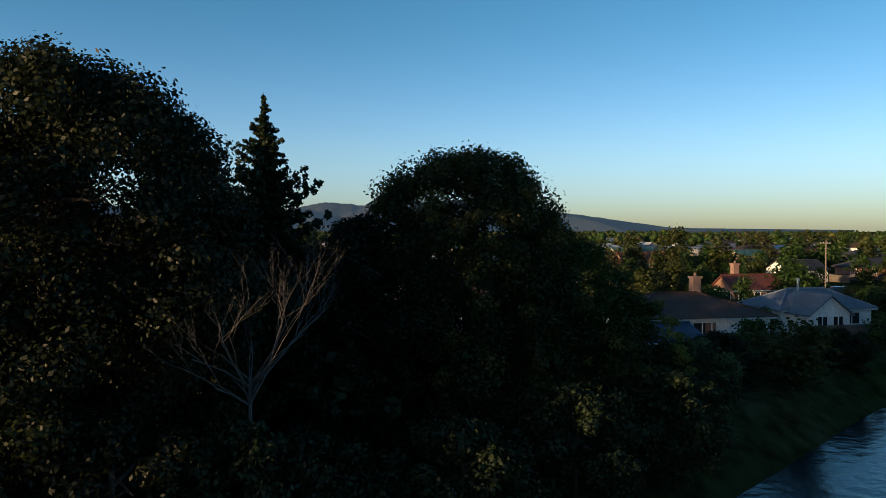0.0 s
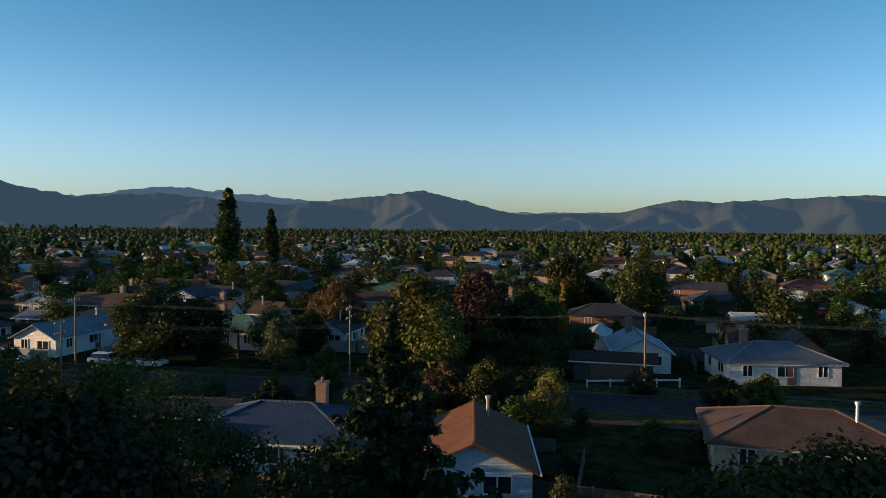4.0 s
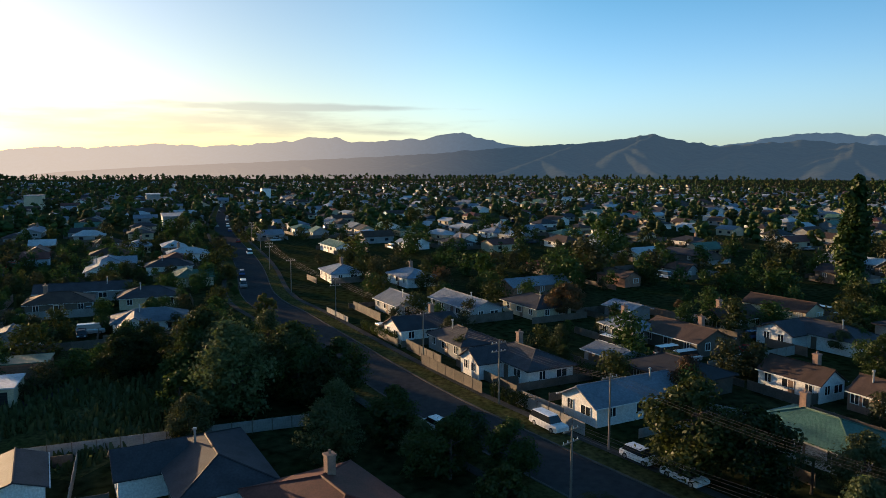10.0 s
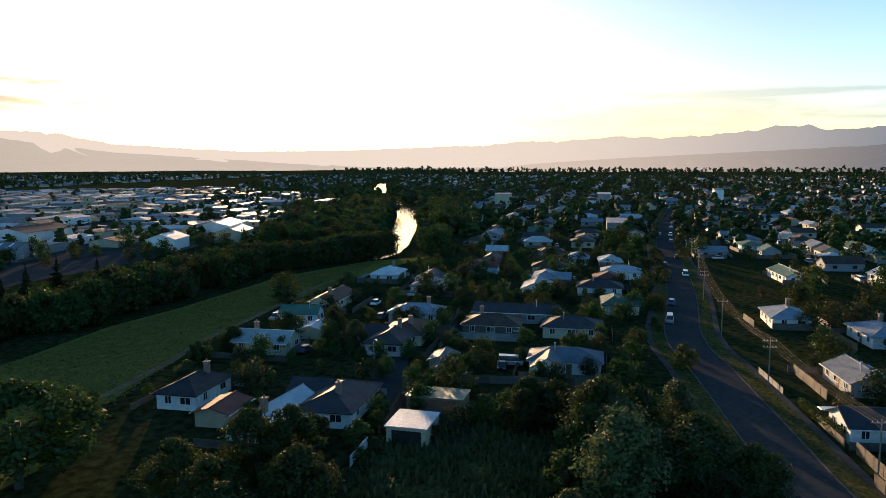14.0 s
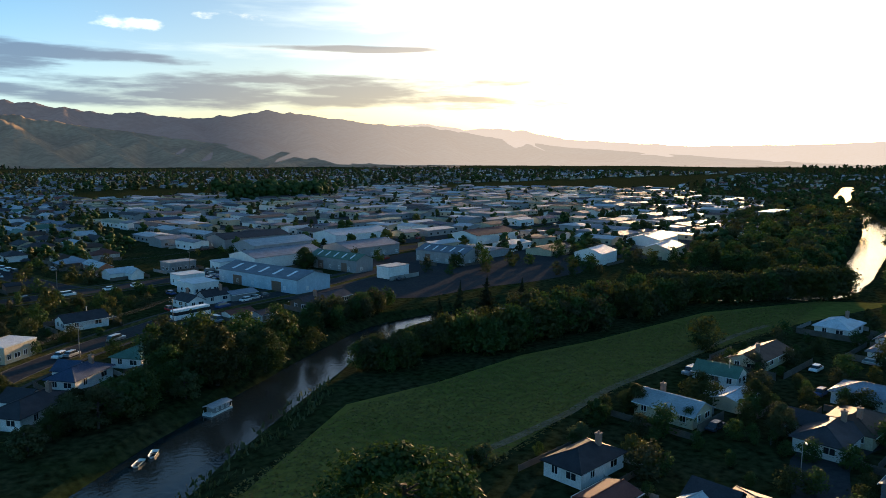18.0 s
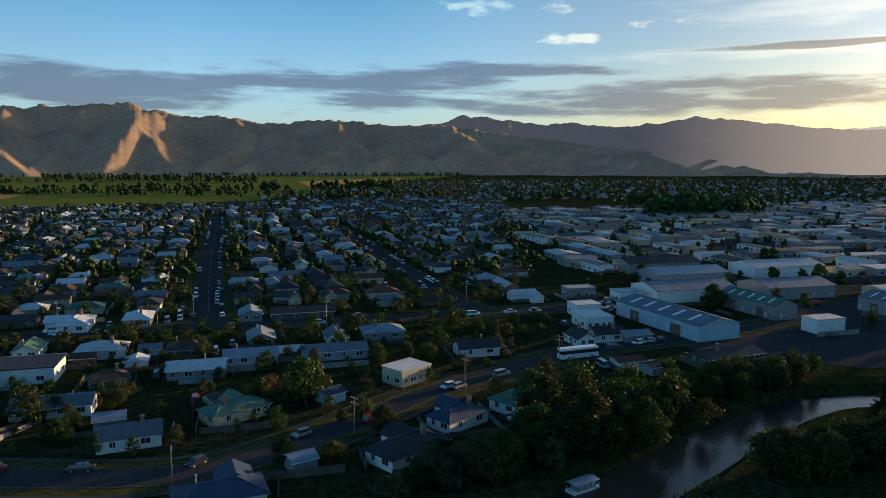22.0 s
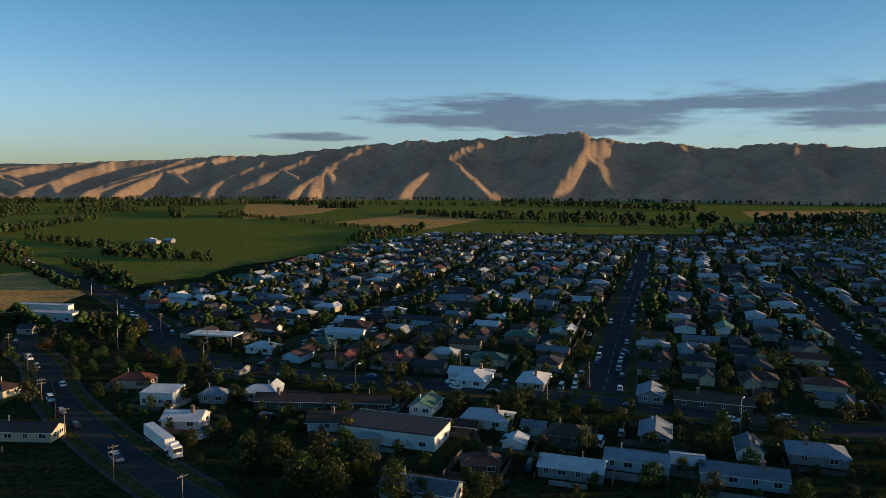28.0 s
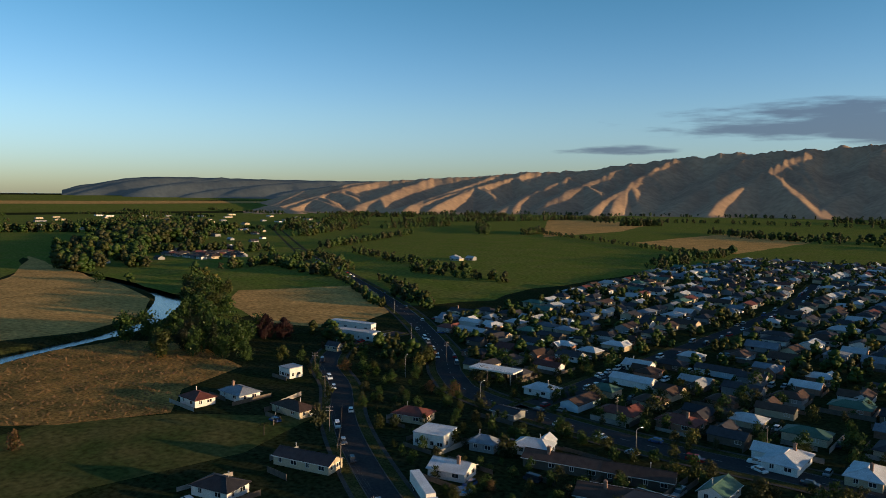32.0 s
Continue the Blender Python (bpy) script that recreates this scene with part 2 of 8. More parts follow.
ROOFS = {
    "s": material("roof_silver", (0.19, 0.225, 0.27), 0.65, 0.25, 3, waves=(9.0, "X", 0.012), per_object=0.4, specular=0.1),
    "w": material("roof_pale", (0.43, 0.47, 0.50), 0.65, 0.2, 3, waves=(9.0, "X", 0.012), per_object=0.35, specular=0.08),
    "k": material("roof_charcoal", (0.045, 0.045, 0.052), 0.7, 0.3, 2, bump=0.02, bump_scale=6, per_object=0.3, specular=0.15),
    "r": material("roof_red", (0.15, 0.055, 0.045), 0.7, 0.3, 2, bump=0.02, bump_scale=6, per_object=0.25, specular=0.15),
    "g": material("roof_green", (0.075, 0.16, 0.12), 0.55, 0.25, 3, waves=(9.0, "X", 0.012), per_object=0.25, specular=0.15),
    "b": material("roof_brown", (0.075, 0.05, 0.04), 0.75, 0.3, 2, bump=0.02, bump_scale=6, per_object=0.3, specular=0.15),
    "B": material("roof_blue", (0.032, 0.055, 0.10), 0.6, 0.2, 3, waves=(9.0, "X", 0.012), per_object=0.15, specular=0.15),
    "o": material("roof_rust", (0.17, 0.075, 0.042), 0.75, 0.35, 2, waves=(9.0, "X", 0.012), per_object=0.15, specular=0.15),
}
WALLS = {
    "white": material("wall_white", (0.70, 0.70, 0.68), 0.7, 0.12, 2, waves=(5.5, "Z", 0.015), per_object=0.12),
    "cream": material("wall_cream", (0.48, 0.41, 0.29), 0.75, 0.15, 2, waves=(5.5, "Z", 0.015), per_object=0.15),
    "grey": material("wall_grey", (0.26, 0.275, 0.285), 0.75, 0.15, 2, waves=(5.5, "Z", 0.015), per_object=0.2),
    "blue": material("wall_blue", (0.34, 0.47, 0.56), 0.75, 0.15, 2, waves=(5.5, "Z", 0.015), per_object=0.2),
    "brick": material("wall_brick", (0.30, 0.16, 0.11), 0.85, 0.3, 1.0, bump=0.01, per_object=0.25),
    "dark": material("wall_dark", (0.10, 0.085, 0.07), 0.8, 0.25, 2, waves=(5.5, "Z", 0.015), per_object=0.25),
}
M_FRAME = material("window_paint", (0.75, 0.75, 0.73), 0.5, 0.1)
M_GLASS = glass_material("window_glass")
M_DOOR = material("door_paint", (0.16, 0.10, 0.07), 0.5, 0.2)
M_BRICK = material("chimney_brick", (0.28, 0.18, 0.14), 0.9, 0.3, 0.5, bump=0.02)
M_WHITE = material("white_paint", (0.72, 0.72, 0.70), 0.55, 0.15)
M_CONCRETE = material("concrete", (0.30, 0.29, 0.27), 0.85, 0.3, 2, bump=0.01)
M_WOOD = material("weathered_wood", (0.16, 0.13, 0.10), 0.85, 0.3, 1.0, bump=0.01)
M_FENCE = material("fence_boards", (0.11, 0.09, 0.072), 0.85, 0.35, 1.5, bump=0.01, per_object=0.3)
M_POLE = material("pole_wood", (0.20, 0.17, 0.14), 0.85, 0.3, 0.6, bump=0.01)
M_STEEL = material("galvanised_steel", (0.45, 0.46, 0.47), 0.45, 0.2, 1, metal=0.7)
M_ASPHALT = material("asphalt", (0.046, 0.046, 0.049), 0.85, 0.3, 9, bump=0.01, tint=(0.058, 0.056, 0.054), specular=0.0)
M_MARK = material("road_paint", (0.30, 0.30, 0.28), 0.7, 0.3, 1.0)
M_KERB = material("worn_kerb", (0.12, 0.115, 0.105), 0.9, 0.35, 2, bump=0.01, specular=0.0)
M_PATH = material("footpath_concrete", (0.085, 0.08, 0.072), 0.85, 0.3, 4, bump=0.01, specular=0.0)
M_VERGE = material("dry_verge_grass", (0.095, 0.08, 0.032), 0.95, 0.4, 6, bump=0.05, tint=(0.045, 0.055, 0.018), fine=0.3, specular=0.0)
M_EARTH = material("town_ground", (0.024, 0.034, 0.012), 0.95, 0.4, 14, bump=0.06, bump_scale=3, tint=(0.038, 0.040, 0.018), fine=0.35, specular=0.0)
M_GREEN = material("pasture_green", (0.13, 0.165, 0.030), 0.95, 0.3, 30, bump=0.06, bump_scale=4, tint=(0.165, 0.17, 0.042), fine=0.25, specular=0.0)
M_PARK = material("park_grass", (0.125, 0.125, 0.028), 0.95, 0.35, 22, bump=0.05, bump_scale=1.5, tint=(0.16, 0.135, 0.034), fine=0.12, specular=0.0)
M_STUBBLE = material("wheat_stubble", (0.60, 0.345, 0.115), 0.95, 0.25, 25, bump=0.06, bump_scale=2, tint=(0.42, 0.25, 0.085), fine=0.25, specular=0.0)
M_ROUGH = material("rough_dry_grass", (0.44, 0.235, 0.068), 0.95, 0.4, 12, bump=0.15, bump_scale=1.5, tint=(0.17, 0.12, 0.04), fine=0.35, specular=0.0)
M_RESERVE = material("dry_reserve_grass", (0.12, 0.105, 0.035), 0.95, 0.35, 18, bump=0.05, bump_scale=4, tint=(0.065, 0.08, 0.022), fine=0.25, specular=0.0)
M_DIRT = material("worn_earth", (0.22, 0.165, 0.10), 0.95, 0.35, 2, bump=0.03, specular=0.0)
M_BARK = material("bark", (0.065, 0.054, 0.044), 0.95, 0.4, 0.6, bump=0.03, bump_scale=6)
M_DEADWOOD = material("dead_wood", (0.10, 0.095, 0.09), 0.9, 0.3, 0.6, bump=0.02, bump_scale=8)
M_TYRE = material("tyre_rubber", (0.02, 0.02, 0.02), 0.8, 0.2)
CARS = {
    "white": material("car_white", (0.75, 0.75, 0.75), 0.25, 0.05, per_object=0.05),
    "silver": material("car_silver", (0.42, 0.43, 0.45), 0.28, 0.05, metal=0.5, per_object=0.15),
    "dark": material("car_dark", (0.03, 0.035, 0.045), 0.25, 0.1, per_object=0.4),
    "red": material("car_red", (0.35, 0.03, 0.03), 0.25, 0.1, per_object=0.2),
    "blue": material("car_blue", (0.05, 0.10, 0.25), 0.25, 0.1, per_object=0.3),
}
LEAVES = {
    "oak": leaf_material("leaf_mid_green", (0.027, 0.041, 0.009), (0.048, 0.060, 0.012)),
    "dark": leaf_material("leaf_dark_green", (0.015, 0.032, 0.006), (0.034, 0.053, 0.010)),
    # the dark green leaf again, darkened further to put shade into its colour
    "deep": leaf_material("leaf_shaded_green", (0.012, 0.020, 0.007), (0.023, 0.034, 0.010)),
    "lime": leaf_material("leaf_yellow_green", (0.066, 0.078, 0.014), (0.105, 0.104, 0.02)),
    "rust": leaf_material("leaf_autumn_rust", (0.115, 0.068, 0.03), (0.07, 0.062, 0.022)),
    "plum": leaf_material("leaf_purple", (0.032, 0.017, 0.014), (0.055, 0.025, 0.019)),
    "fir": leaf_material("needle_green", (0.011, 0.019, 0.008), (0.021, 0.032, 0.012)),
    "gold": leaf_material("leaf_gold", (0.30, 0.22, 0.03), (0.22, 0.20, 0.03)),
    "dry": leaf_material("dry_grass", (0.26, 0.16, 0.06), (0.18, 0.125, 0.05)),
    "mown": leaf_material("mown_grass", (0.14, 0.135, 0.03), (0.20, 0.165, 0.04)),
    "olive": leaf_material("leaf_grey_olive", (0.065, 0.078, 0.030), (0.045, 0.060, 0.020)),
}


def water_material():
    m = bpy.data.materials.new("river_water")
    m.use_nodes = True
    nodes, links = m.node_tree.nodes, m.node_tree.links
    b = nodes["Principled BSDF"]
    b.inputs["Base Color"].default_value = (0.012, 0.02, 0.022, 1)
    b.inputs["Roughness"].default_value = 0.08
    b.inputs["IOR"].default_value = 1.33
    place, n, bump = nodes.new("ShaderNodeTexCoord"), nodes.new("ShaderNodeTexNoise"), nodes.new("ShaderNodeBump")
    n.inputs["Scale"].default_value, n.inputs["Detail"].default_value = 0.9, 6
    bump.inputs["Strength"].default_value, bump.inputs["Distance"].default_value = 0.6, 0.12
    links.new(place.outputs["Object"], n.inputs["Vector"])
    links.new(n.outputs["Fac"], bump.inputs["Height"])
    links.new(bump.outputs[0], b.inputs["Normal"])
    return m


M_WATER = water_material()

# ---- geometry helpers ----
def mesh_of(name, verts, faces, mats=(), mat_ids=None, smooth=False):
    me = bpy.data.meshes.new(name)
    me.from_pydata([tuple(v) for v in verts], [], [tuple(f) for f in faces])
    for m in mats:
        me.materials.append(m)
    if mat_ids is not None:
        me.polygons.foreach_set("material_index", mat_ids)
    if smooth:
        me.polygons.foreach_set("use_smooth", [True] * len(me.polygons))
    me.update()
    return me


class Shape:
    """Collects boxes, prisms and tubes into one mesh."""

    def __init__(self):
        self.v, self.f, self.m = [], [], []

    def add(self, verts, faces, m=0):
        n = len(self.v)
        self.v += [tuple(v) for v in verts]
        self.f += [tuple(n + i for i in f) for f in faces]
        self.m += [m] * len(faces)
        return self

    def box(self, x0, y0, z0, x1, y1, z1, m=0, taper=0.0):
        t = taper
        return self.add([(x0, y0, z0), (x1, y0, z0), (x1, y1, z0), (x0, y1, z0),
                         (x0 + t, y0 + t, z1), (x1 - t, y0 + t, z1), (x1 - t, y1 - t, z1), (x0 + t, y1 - t, z1)],
                        [(3, 2, 1, 0), (4, 5, 6, 7), (0, 1, 5, 4), (1, 2, 6, 5), (2, 3, 7, 6), (3, 0, 4, 7)], m)

    def tube(self, a, b, r0, r1, sides=6, m=0):
        a, b = Vector(a), Vector(b)
        w = (b - a).normalized()
        u = w.orthogonal().normalized()
        v = w.cross(u)
        ring = [(math.cos(2 * math.pi * i / sides), math.sin(2 * math.pi * i / sides)) for i in range(sides)]
        verts = [a + (u * c + v * s) * r0 for c, s in ring] + [b + (u * c + v * s) * r1 for c, s in ring]
        faces = [(i, (i + 1) % sides, sides + (i + 1) % sides, sides + i) for i in range(sides)]
        return self.add(verts, faces + [tuple(range(sides - 1, -1, -1)), tuple(range(sides, 2 * sides))], m)

    def mesh(self, name, mats=(), smooth=False):
        return mesh_of(name, self.v, self.f, mats, self.m, smooth)


def part(name, me, parent, label="", at=None, mat=None):
    ob = new(name, me)
    ob.parent = parent
    if at is not None:
        ob.matrix_basis = at
    if mat is not None:
        ob.material_slots[0].link = "OBJECT"
        ob.material_slots[0].material = mat
    return tagged(ob, label) if label else ob


def smooth_line(points, step=6.0):
    """Points along a soft curve through the given ones."""
    pts = [Vector((*p[:2], 0)) for p in points]
    out = []
    for i in range(len(pts) - 1):
        a, b, c, d = pts[max(i - 1, 0)], pts[i], pts[i + 1], pts[min(i + 2, len(pts) - 1)]
        n = max(2, int((c - b).length / step))
        for k in range(n):
            t = k / n
            out.append(0.5 * (2 * b + (c - a) * t + (2 * a - 5 * b + 4 * c - d) * t * t + (3 * b - a - 3 * c + d) * t ** 3))
    out.append(pts[-1])
    return out


def ribbon(name, points, left, right, z, mat, label, kind="structure", thick=0.0, step=6.0, category=""):
    """A strip along a line, from left to right metres beside it, with a raised edge if thick."""
    line = smooth_line(points, step)
    verts, faces = [], []
    for i, p in enumerate(line):
        w = (line[min(i + 1, len(line) - 1)] - line[max(i - 1, 0)]).normalized()
        n = Vector((-w.y, w.x, 0))
        verts += [p + n * left + Vector((0, 0, z)), p + n * right + Vector((0, 0, z))]
        if thick:
            verts += [p + n * left + Vector((0, 0, z - thick)), p + n * right + Vector((0, 0, z - thick))]
    k = 4 if thick else 2
    for i in range(len(line) - 1):
        a, b = i * k, (i + 1) * k
        faces.append((a, a + 1, b + 1, b))
        if thick:
            faces += [(a + 2, a, b, b + 2), (a + 1, a + 3, b + 3, b + 1)]
    if faces and (Vector(verts[faces[0][1]]) - Vector(verts[faces[0][0]])).cross(Vector(verts[faces[0][3]]) - Vector(verts[faces[0][0]])).z < 0:
        faces = [f[::-1] for f in faces]
    ob = new(name, mesh_of(name, verts, faces, [mat]))
    return tagged(ob, label, category, kind=kind)


def sheet(name, corners, z, mat, label, rough_edge=3.0):
    """A flat field with slightly uneven edges."""
    pts = []
    rng = random.Random(name + label)
    for i, a in enumerate(corners):
        b = corners[(i + 1) % len(corners)]
        n = max(1, int(math.dist(a, b) / 25))
        for k in range(n):
            t = k / n
            pts.append((a[0] + (b[0] - a[0]) * t + rng.uniform(-rough_edge, rough_edge), a[1] + (b[1] - a[1]) * t + rng.uniform(-rough_edge, rough_edge), z))
    area = sum(p[0] * q[1] - q[0] * p[1] for p, q in zip(pts, pts[1:] + pts[:1]))
    face = tuple(range(len(pts))) if area > 0 else tuple(range(len(pts) - 1, -1, -1))
    return tagged(new(name, mesh_of(name, pts, [face], [mat])), label, kind="structure")


# ---- the plan ----
RIVER = [(-1500, -620), (-900, -360), (-605, -200), (-475, -143), (-388, -110), (-345, -95), (-302, -86), (-272, -100), (-244, -120),
         (-200, -137), (-157, -138.5), (-130, -123.5), (-106, -105), (-86, -89), (-70, -75), (-45, -50), (-18, -14), (6, 12), (24, 31), (50, 52), (110, 60), (190, 36),
         (270, -10), (322, -52), (345, -85), (370, -118), (425, -150), (510, -178), (600, -172), (651, -166), (716, -156), (818, -158),
         (1022, -215), (1500, -420)]
ROAD_A = [(-700, 20), (-420, 27), (-262, 40), (-195, 43), (-167, 49), (-145, 54), (-110, 62), (-84, 70), (-50, 82), (-20, 91), (40, 104), (160, 128), (420, 180)]
ROAD_B = [(1400, -640), (764, -409), (567, -352), (357, -284), (235, -232), (185, -203), (153, -193), (94, -199), (30, -218), (-32, -226), (-90, -238), (-170, -256), (-420, -315)]
ROAD_C = [(-205, -222), (-150, -197), (-112, -183), (-79, -160), (-59, -143), (-37, -118), (-15, -102), (28, -104), (64, -110), (110, -122), (155, -138), (196, -158), (232, -171), (262, -196), (275, -236)]
ROAD_E = [(11, -222), (48, -372), (83, -523), (130, -720)]
ROAD_F = [(-86, -238), (-70, -285), (-32, -457), (0, -600)]
ROAD_G = [(133, -199), (140, -225), (199, -480), (258, -640)]
CUL = [(-118, 16), (-140, -4), (-160, -13), (-185, -8), (-215, 10)]
ROADS = [(ROAD_A, 3.9), (ROAD_B, 5.0), (ROAD_C, 3.8), (ROAD_E, 6.2), (ROAD_F, 5.0), (ROAD_G, 4.6)]
RIVER_LINE = smooth_line(RIVER, 5.0)
ROAD_LINES = [(np.array([(p.x, p.y) for p in smooth_line(r, 6.0)]), w) for r, w in ROADS]
RIVER_XY = np.array([(p.x, p.y) for p in RIVER_LINE])


def river_half(x):
    """Half the water's width along the river."""
    return np.interp(x, [-900, -480, -390, -300, -240, -150, -90, -40, 30, 320, 360, 640, 1000], [8, 8, 7, 6, 4.5, 5.5, 8, 9.5, 9, 7, 7, 13, 10])


def river_off(x, y):
    """Metres from the water's edge (below 0: in the water)."""
    d = np.hypot(RIVER_XY[:, 0] - x, RIVER_XY[:, 1] - y)
    i = int(d.argmin())
    return d[i] - float(river_half(RIVER_XY[i, 0]))


def road_off(x, y):
    return min(float(np.hypot(line[:, 0] - x, line[:, 1] - y).min()) - w for line, w in ROAD_LINES)


def ease(t):
    t = np.clip(t, 0, 1)
    return t * t * (3 - 2 * t)


# ---- ground: one sheet to the horizon, with the river's bed in it ----
def grown(a, b, step, far):
    """Coordinates from -far to far, step apart between a and b and wider beyond."""
    inner = list(np.arange(a, b + 0.1, step))
    up, s = [b], step
    while up[-1] < far:
        s *= 1.22
        up.append(up[-1] + s)
    down, s = [a], step
    while down[-1] > -far:
        s *= 1.22
        down.append(down[-1] - s)
    return np.array(sorted(set(np.round(down[1:] + inner + up[1:], 3))))


def make_ground():
    xs, ys = grown(-640, 1040, 4.5, 7000), grown(-260, 100, 4.5, 7000)
    gx, gy = np.meshgrid(xs, ys)
    d = np.full(gx.shape, 1e9)
    for px, py in RIVER_XY[::1]:
        d = np.minimum(d, np.hypot(gx - px, gy - py) - float(river_half(px)))
    z = -4.2 + 4.2 * ease((d + 4.0) / 8.5)
    # far to the east the plain is raised so its horizon fits the camera's view
    z = z + np.clip((gx - 2900) / 1900, 0, 1) * 66
    n, m = gx.shape
    verts = np.stack([gx, gy, z], -1).reshape(-1, 3)
    i = np.arange(n * m).reshape(n, m)
    faces = np.stack([i[:-1, :-1], i[:-1, 1:], i[1:, 1:], i[1:, :-1]], -1).reshape(-1, 4)
    ob = new("ground", mesh_of("ground", verts.tolist(), faces.tolist(), [M_EARTH]))
    return tagged(ob, "flat dark grassy and earthy town ground with a river bed", "ground", kind="structure")


make_ground()

def make_river():
    verts, faces = [], []
    for i, p in enumerate(RIVER_LINE):
        w = (RIVER_LINE[min(i + 1, len(RIVER_LINE) - 1)] - RIVER_LINE[max(i - 1, 0)]).normalized()
        n, h = Vector((-w.y, w.x, 0)), float(river_half(p.x)) + 2.5
        verts += [p + n * h + Vector((0, 0, -2.3)), p - n * h + Vector((0, 0, -2.3))]
    for i in range(len(RIVER_LINE) - 1):
        faces.append((2 * i + 1, 2 * i + 3, 2 * i + 2, 2 * i))
    ob = new("river", mesh_of("river", verts, faces, [M_WATER]))
    tagged(ob, "calm dark river reflecting the evening sky between grassy banks", "river", kind="structure")


make_river()
# set high, on the raised ground, to fit the camera's view of the horizon
sea = new("sea", mesh_of("sea", [(4720, -1000, 67.5), (6900, -1000, 68.5), (6900, 3000, 68.5), (4720, 3000, 67.5)], [(0, 1, 2, 3)], [M_WATER]))
tagged(sea, "thin strip of pale blue sea on the horizon", "sea", kind="structure")


def far_slope(name, y0, y1, x0, x1, mat, label, lift):
    """A paddock on the eastern ground that is raised to fit the camera's view."""
    z = lambda x: 66 * min(1.0, max(0.0, (x - 2900) / 1900)) + lift
    rng, verts, faces = random.Random(label + str(y0)), [], []
    n = 12
    for i in range(n + 1):
        y = y0 + (y1 - y0) * i / n
        for x in (x0 + rng.uniform(-30, 30), x1 + rng.uniform(-30, 30)):
            verts.append((x, y, z(x)))
    for i in range(n):
        faces.append((2 * i, 2 * i + 1, 2 * i + 3, 2 * i + 2))
    tagged(new(name, mesh_of(name, verts, faces, [mat])), label, kind="structure")


far_slope("pasture", -2600, 1200, 2850, 3500, M_GREEN, "far green paddock on rising ground", 2.6)
far_slope("tan_field", -2600, 700, 3520, 3800, M_STUBBLE, "far tan dry field on rising ground", 2.6)
far_slope("pasture", -2600, 1200, 3820, 4500, M_GREEN, "far green paddock near the coast", 2.6)

# ---- roads with kerbs, footpaths and verges ----
for k, (line, w, paths) in enumerate(((ROAD_A, 3.9, 1), (ROAD_B, 5.0, 1), (ROAD_C, 3.8, 1), (ROAD_E, 6.0, 1), (ROAD_F, 5.0, 0), (ROAD_G, 4.6, 0), (CUL, 4.2, 0))):
    ribbon("road_%d" % (k + 1), line, w, -w, 0.05 + 0.004 * k, M_ASPHALT, "dark grey asphalt street with patched surface", category="road")
    if k < 6:
        for side, s in ((1, 1), (2, -1)):
            a, b = sorted((s * w, s * (w + 0.25)), reverse=True)
            ribbon("kerb_%d" % (2 * k + side), line, a, b, 0.17, M_KERB, "worn concrete kerb along the street", thick=0.15, category="kerb")
            a, b = sorted((s * (w + 0.26), s * (w + 3.2)), reverse=True)
            ribbon("verge_%d" % (2 * k + side), line, a, b, 0.10 + 0.004 * k, M_VERGE, "strip of dry yellowed grass beside the street", category="verge")
            if paths:
                a, b = sorted((s * (w + 3.2), s * (w + 4.4)), reverse=True)
                ribbon("footpath_%d" % (2 * k + side), line, a, b, 0.13 + 0.004 * k, M_PATH, "narrow pale concrete footpath", category="footpath")


def dashes(line, length, gap, width, offset, first, last):
    pts = smooth_line(line, 1.0)[first:last]
    s = Shape()
    for i in range(0, len(pts) - int(length), int(length + gap)):
        a, b = pts[i], pts[min(i + int(length), len(pts) - 1)]
        w = (b - a).normalized()
        n = Vector((-w.y, w.x, 0))
        q = [a + n * (offset + width / 2), a + n * (offset - width / 2), b + n * (offset - width / 2), b + n * (offset + width / 2)]
        s.add([v + Vector((0, 0, 0.095)) for v in q], [(3, 2, 1, 0) if n.cross(w).z > 0 else (0, 1, 2, 3)])
    return s


mark = new("road_markings", dashes(ROAD_B, 3, 6, 0.18, 0, 500, 1500).mesh("road_markings", [M_MARK]))
tagged(mark, "white dashed centre lines painted on asphalt", "road marking", kind="structure")
mark = new("road_markings", dashes(ROAD_E, 8, 5, 0.18, 0, 4, 300).mesh("road_markings", [M_MARK]))
tagged(mark, "white dashed centre lines painted on asphalt", "road marking", kind="structure")
mark = new("road_markings", dashes(ROAD_B, 30, 0, 0.16, 5.0, 500, 1500).mesh("road_markings", [M_MARK]))
tagged(mark, "white edge line painted on asphalt", "road marking", kind="structure")

# ---- fields ----
sheet("park", [(-62, -50), (-76, -58), (-107, -78), (-158, -84), (-238, -86), (-285, -76), (-300, -60), (-240, -63), (-180, -60), (-143, -52), (-115, -42), (-90, -34), (-60, -30)], 0.07, M_PARK,
      "long mown green riverside park")
ribbon("track", [(-236, -68), (-217, -66.5), (-181, -60), (-155, -56.2), (-139, -51.4), (-120, -47.6), (-104, -45), (-84, -38)], 0.9, -0.9, 0.11, M_DIRT, "narrow worn earth track along the park edge", category="track")
sheet("reserve", [(143, -62), (150, -100), (165, -131), (195, -97), (206, -60), (195, -30), (120, -20)], 0.07, M_RESERVE, "dark mown grass reserve in evening shade")
sheet("rough_field", [(206, -60), (197, -95), (222, -104), (248, -138), (300, -140), (335, -112), (325, -75), (303, -48), (230, -20)], 0.08, M_ROUGH, "rough field of long brown dry grass")
sheet("stubble_field", [(362, -55), (366, -98), (400, -130), (475, -157), (560, -160), (640, -148), (759, -138), (900, -128), (722, -103), (520, -40)], 0.09, M_STUBBLE, "tan harvested wheat stubble with tracks")
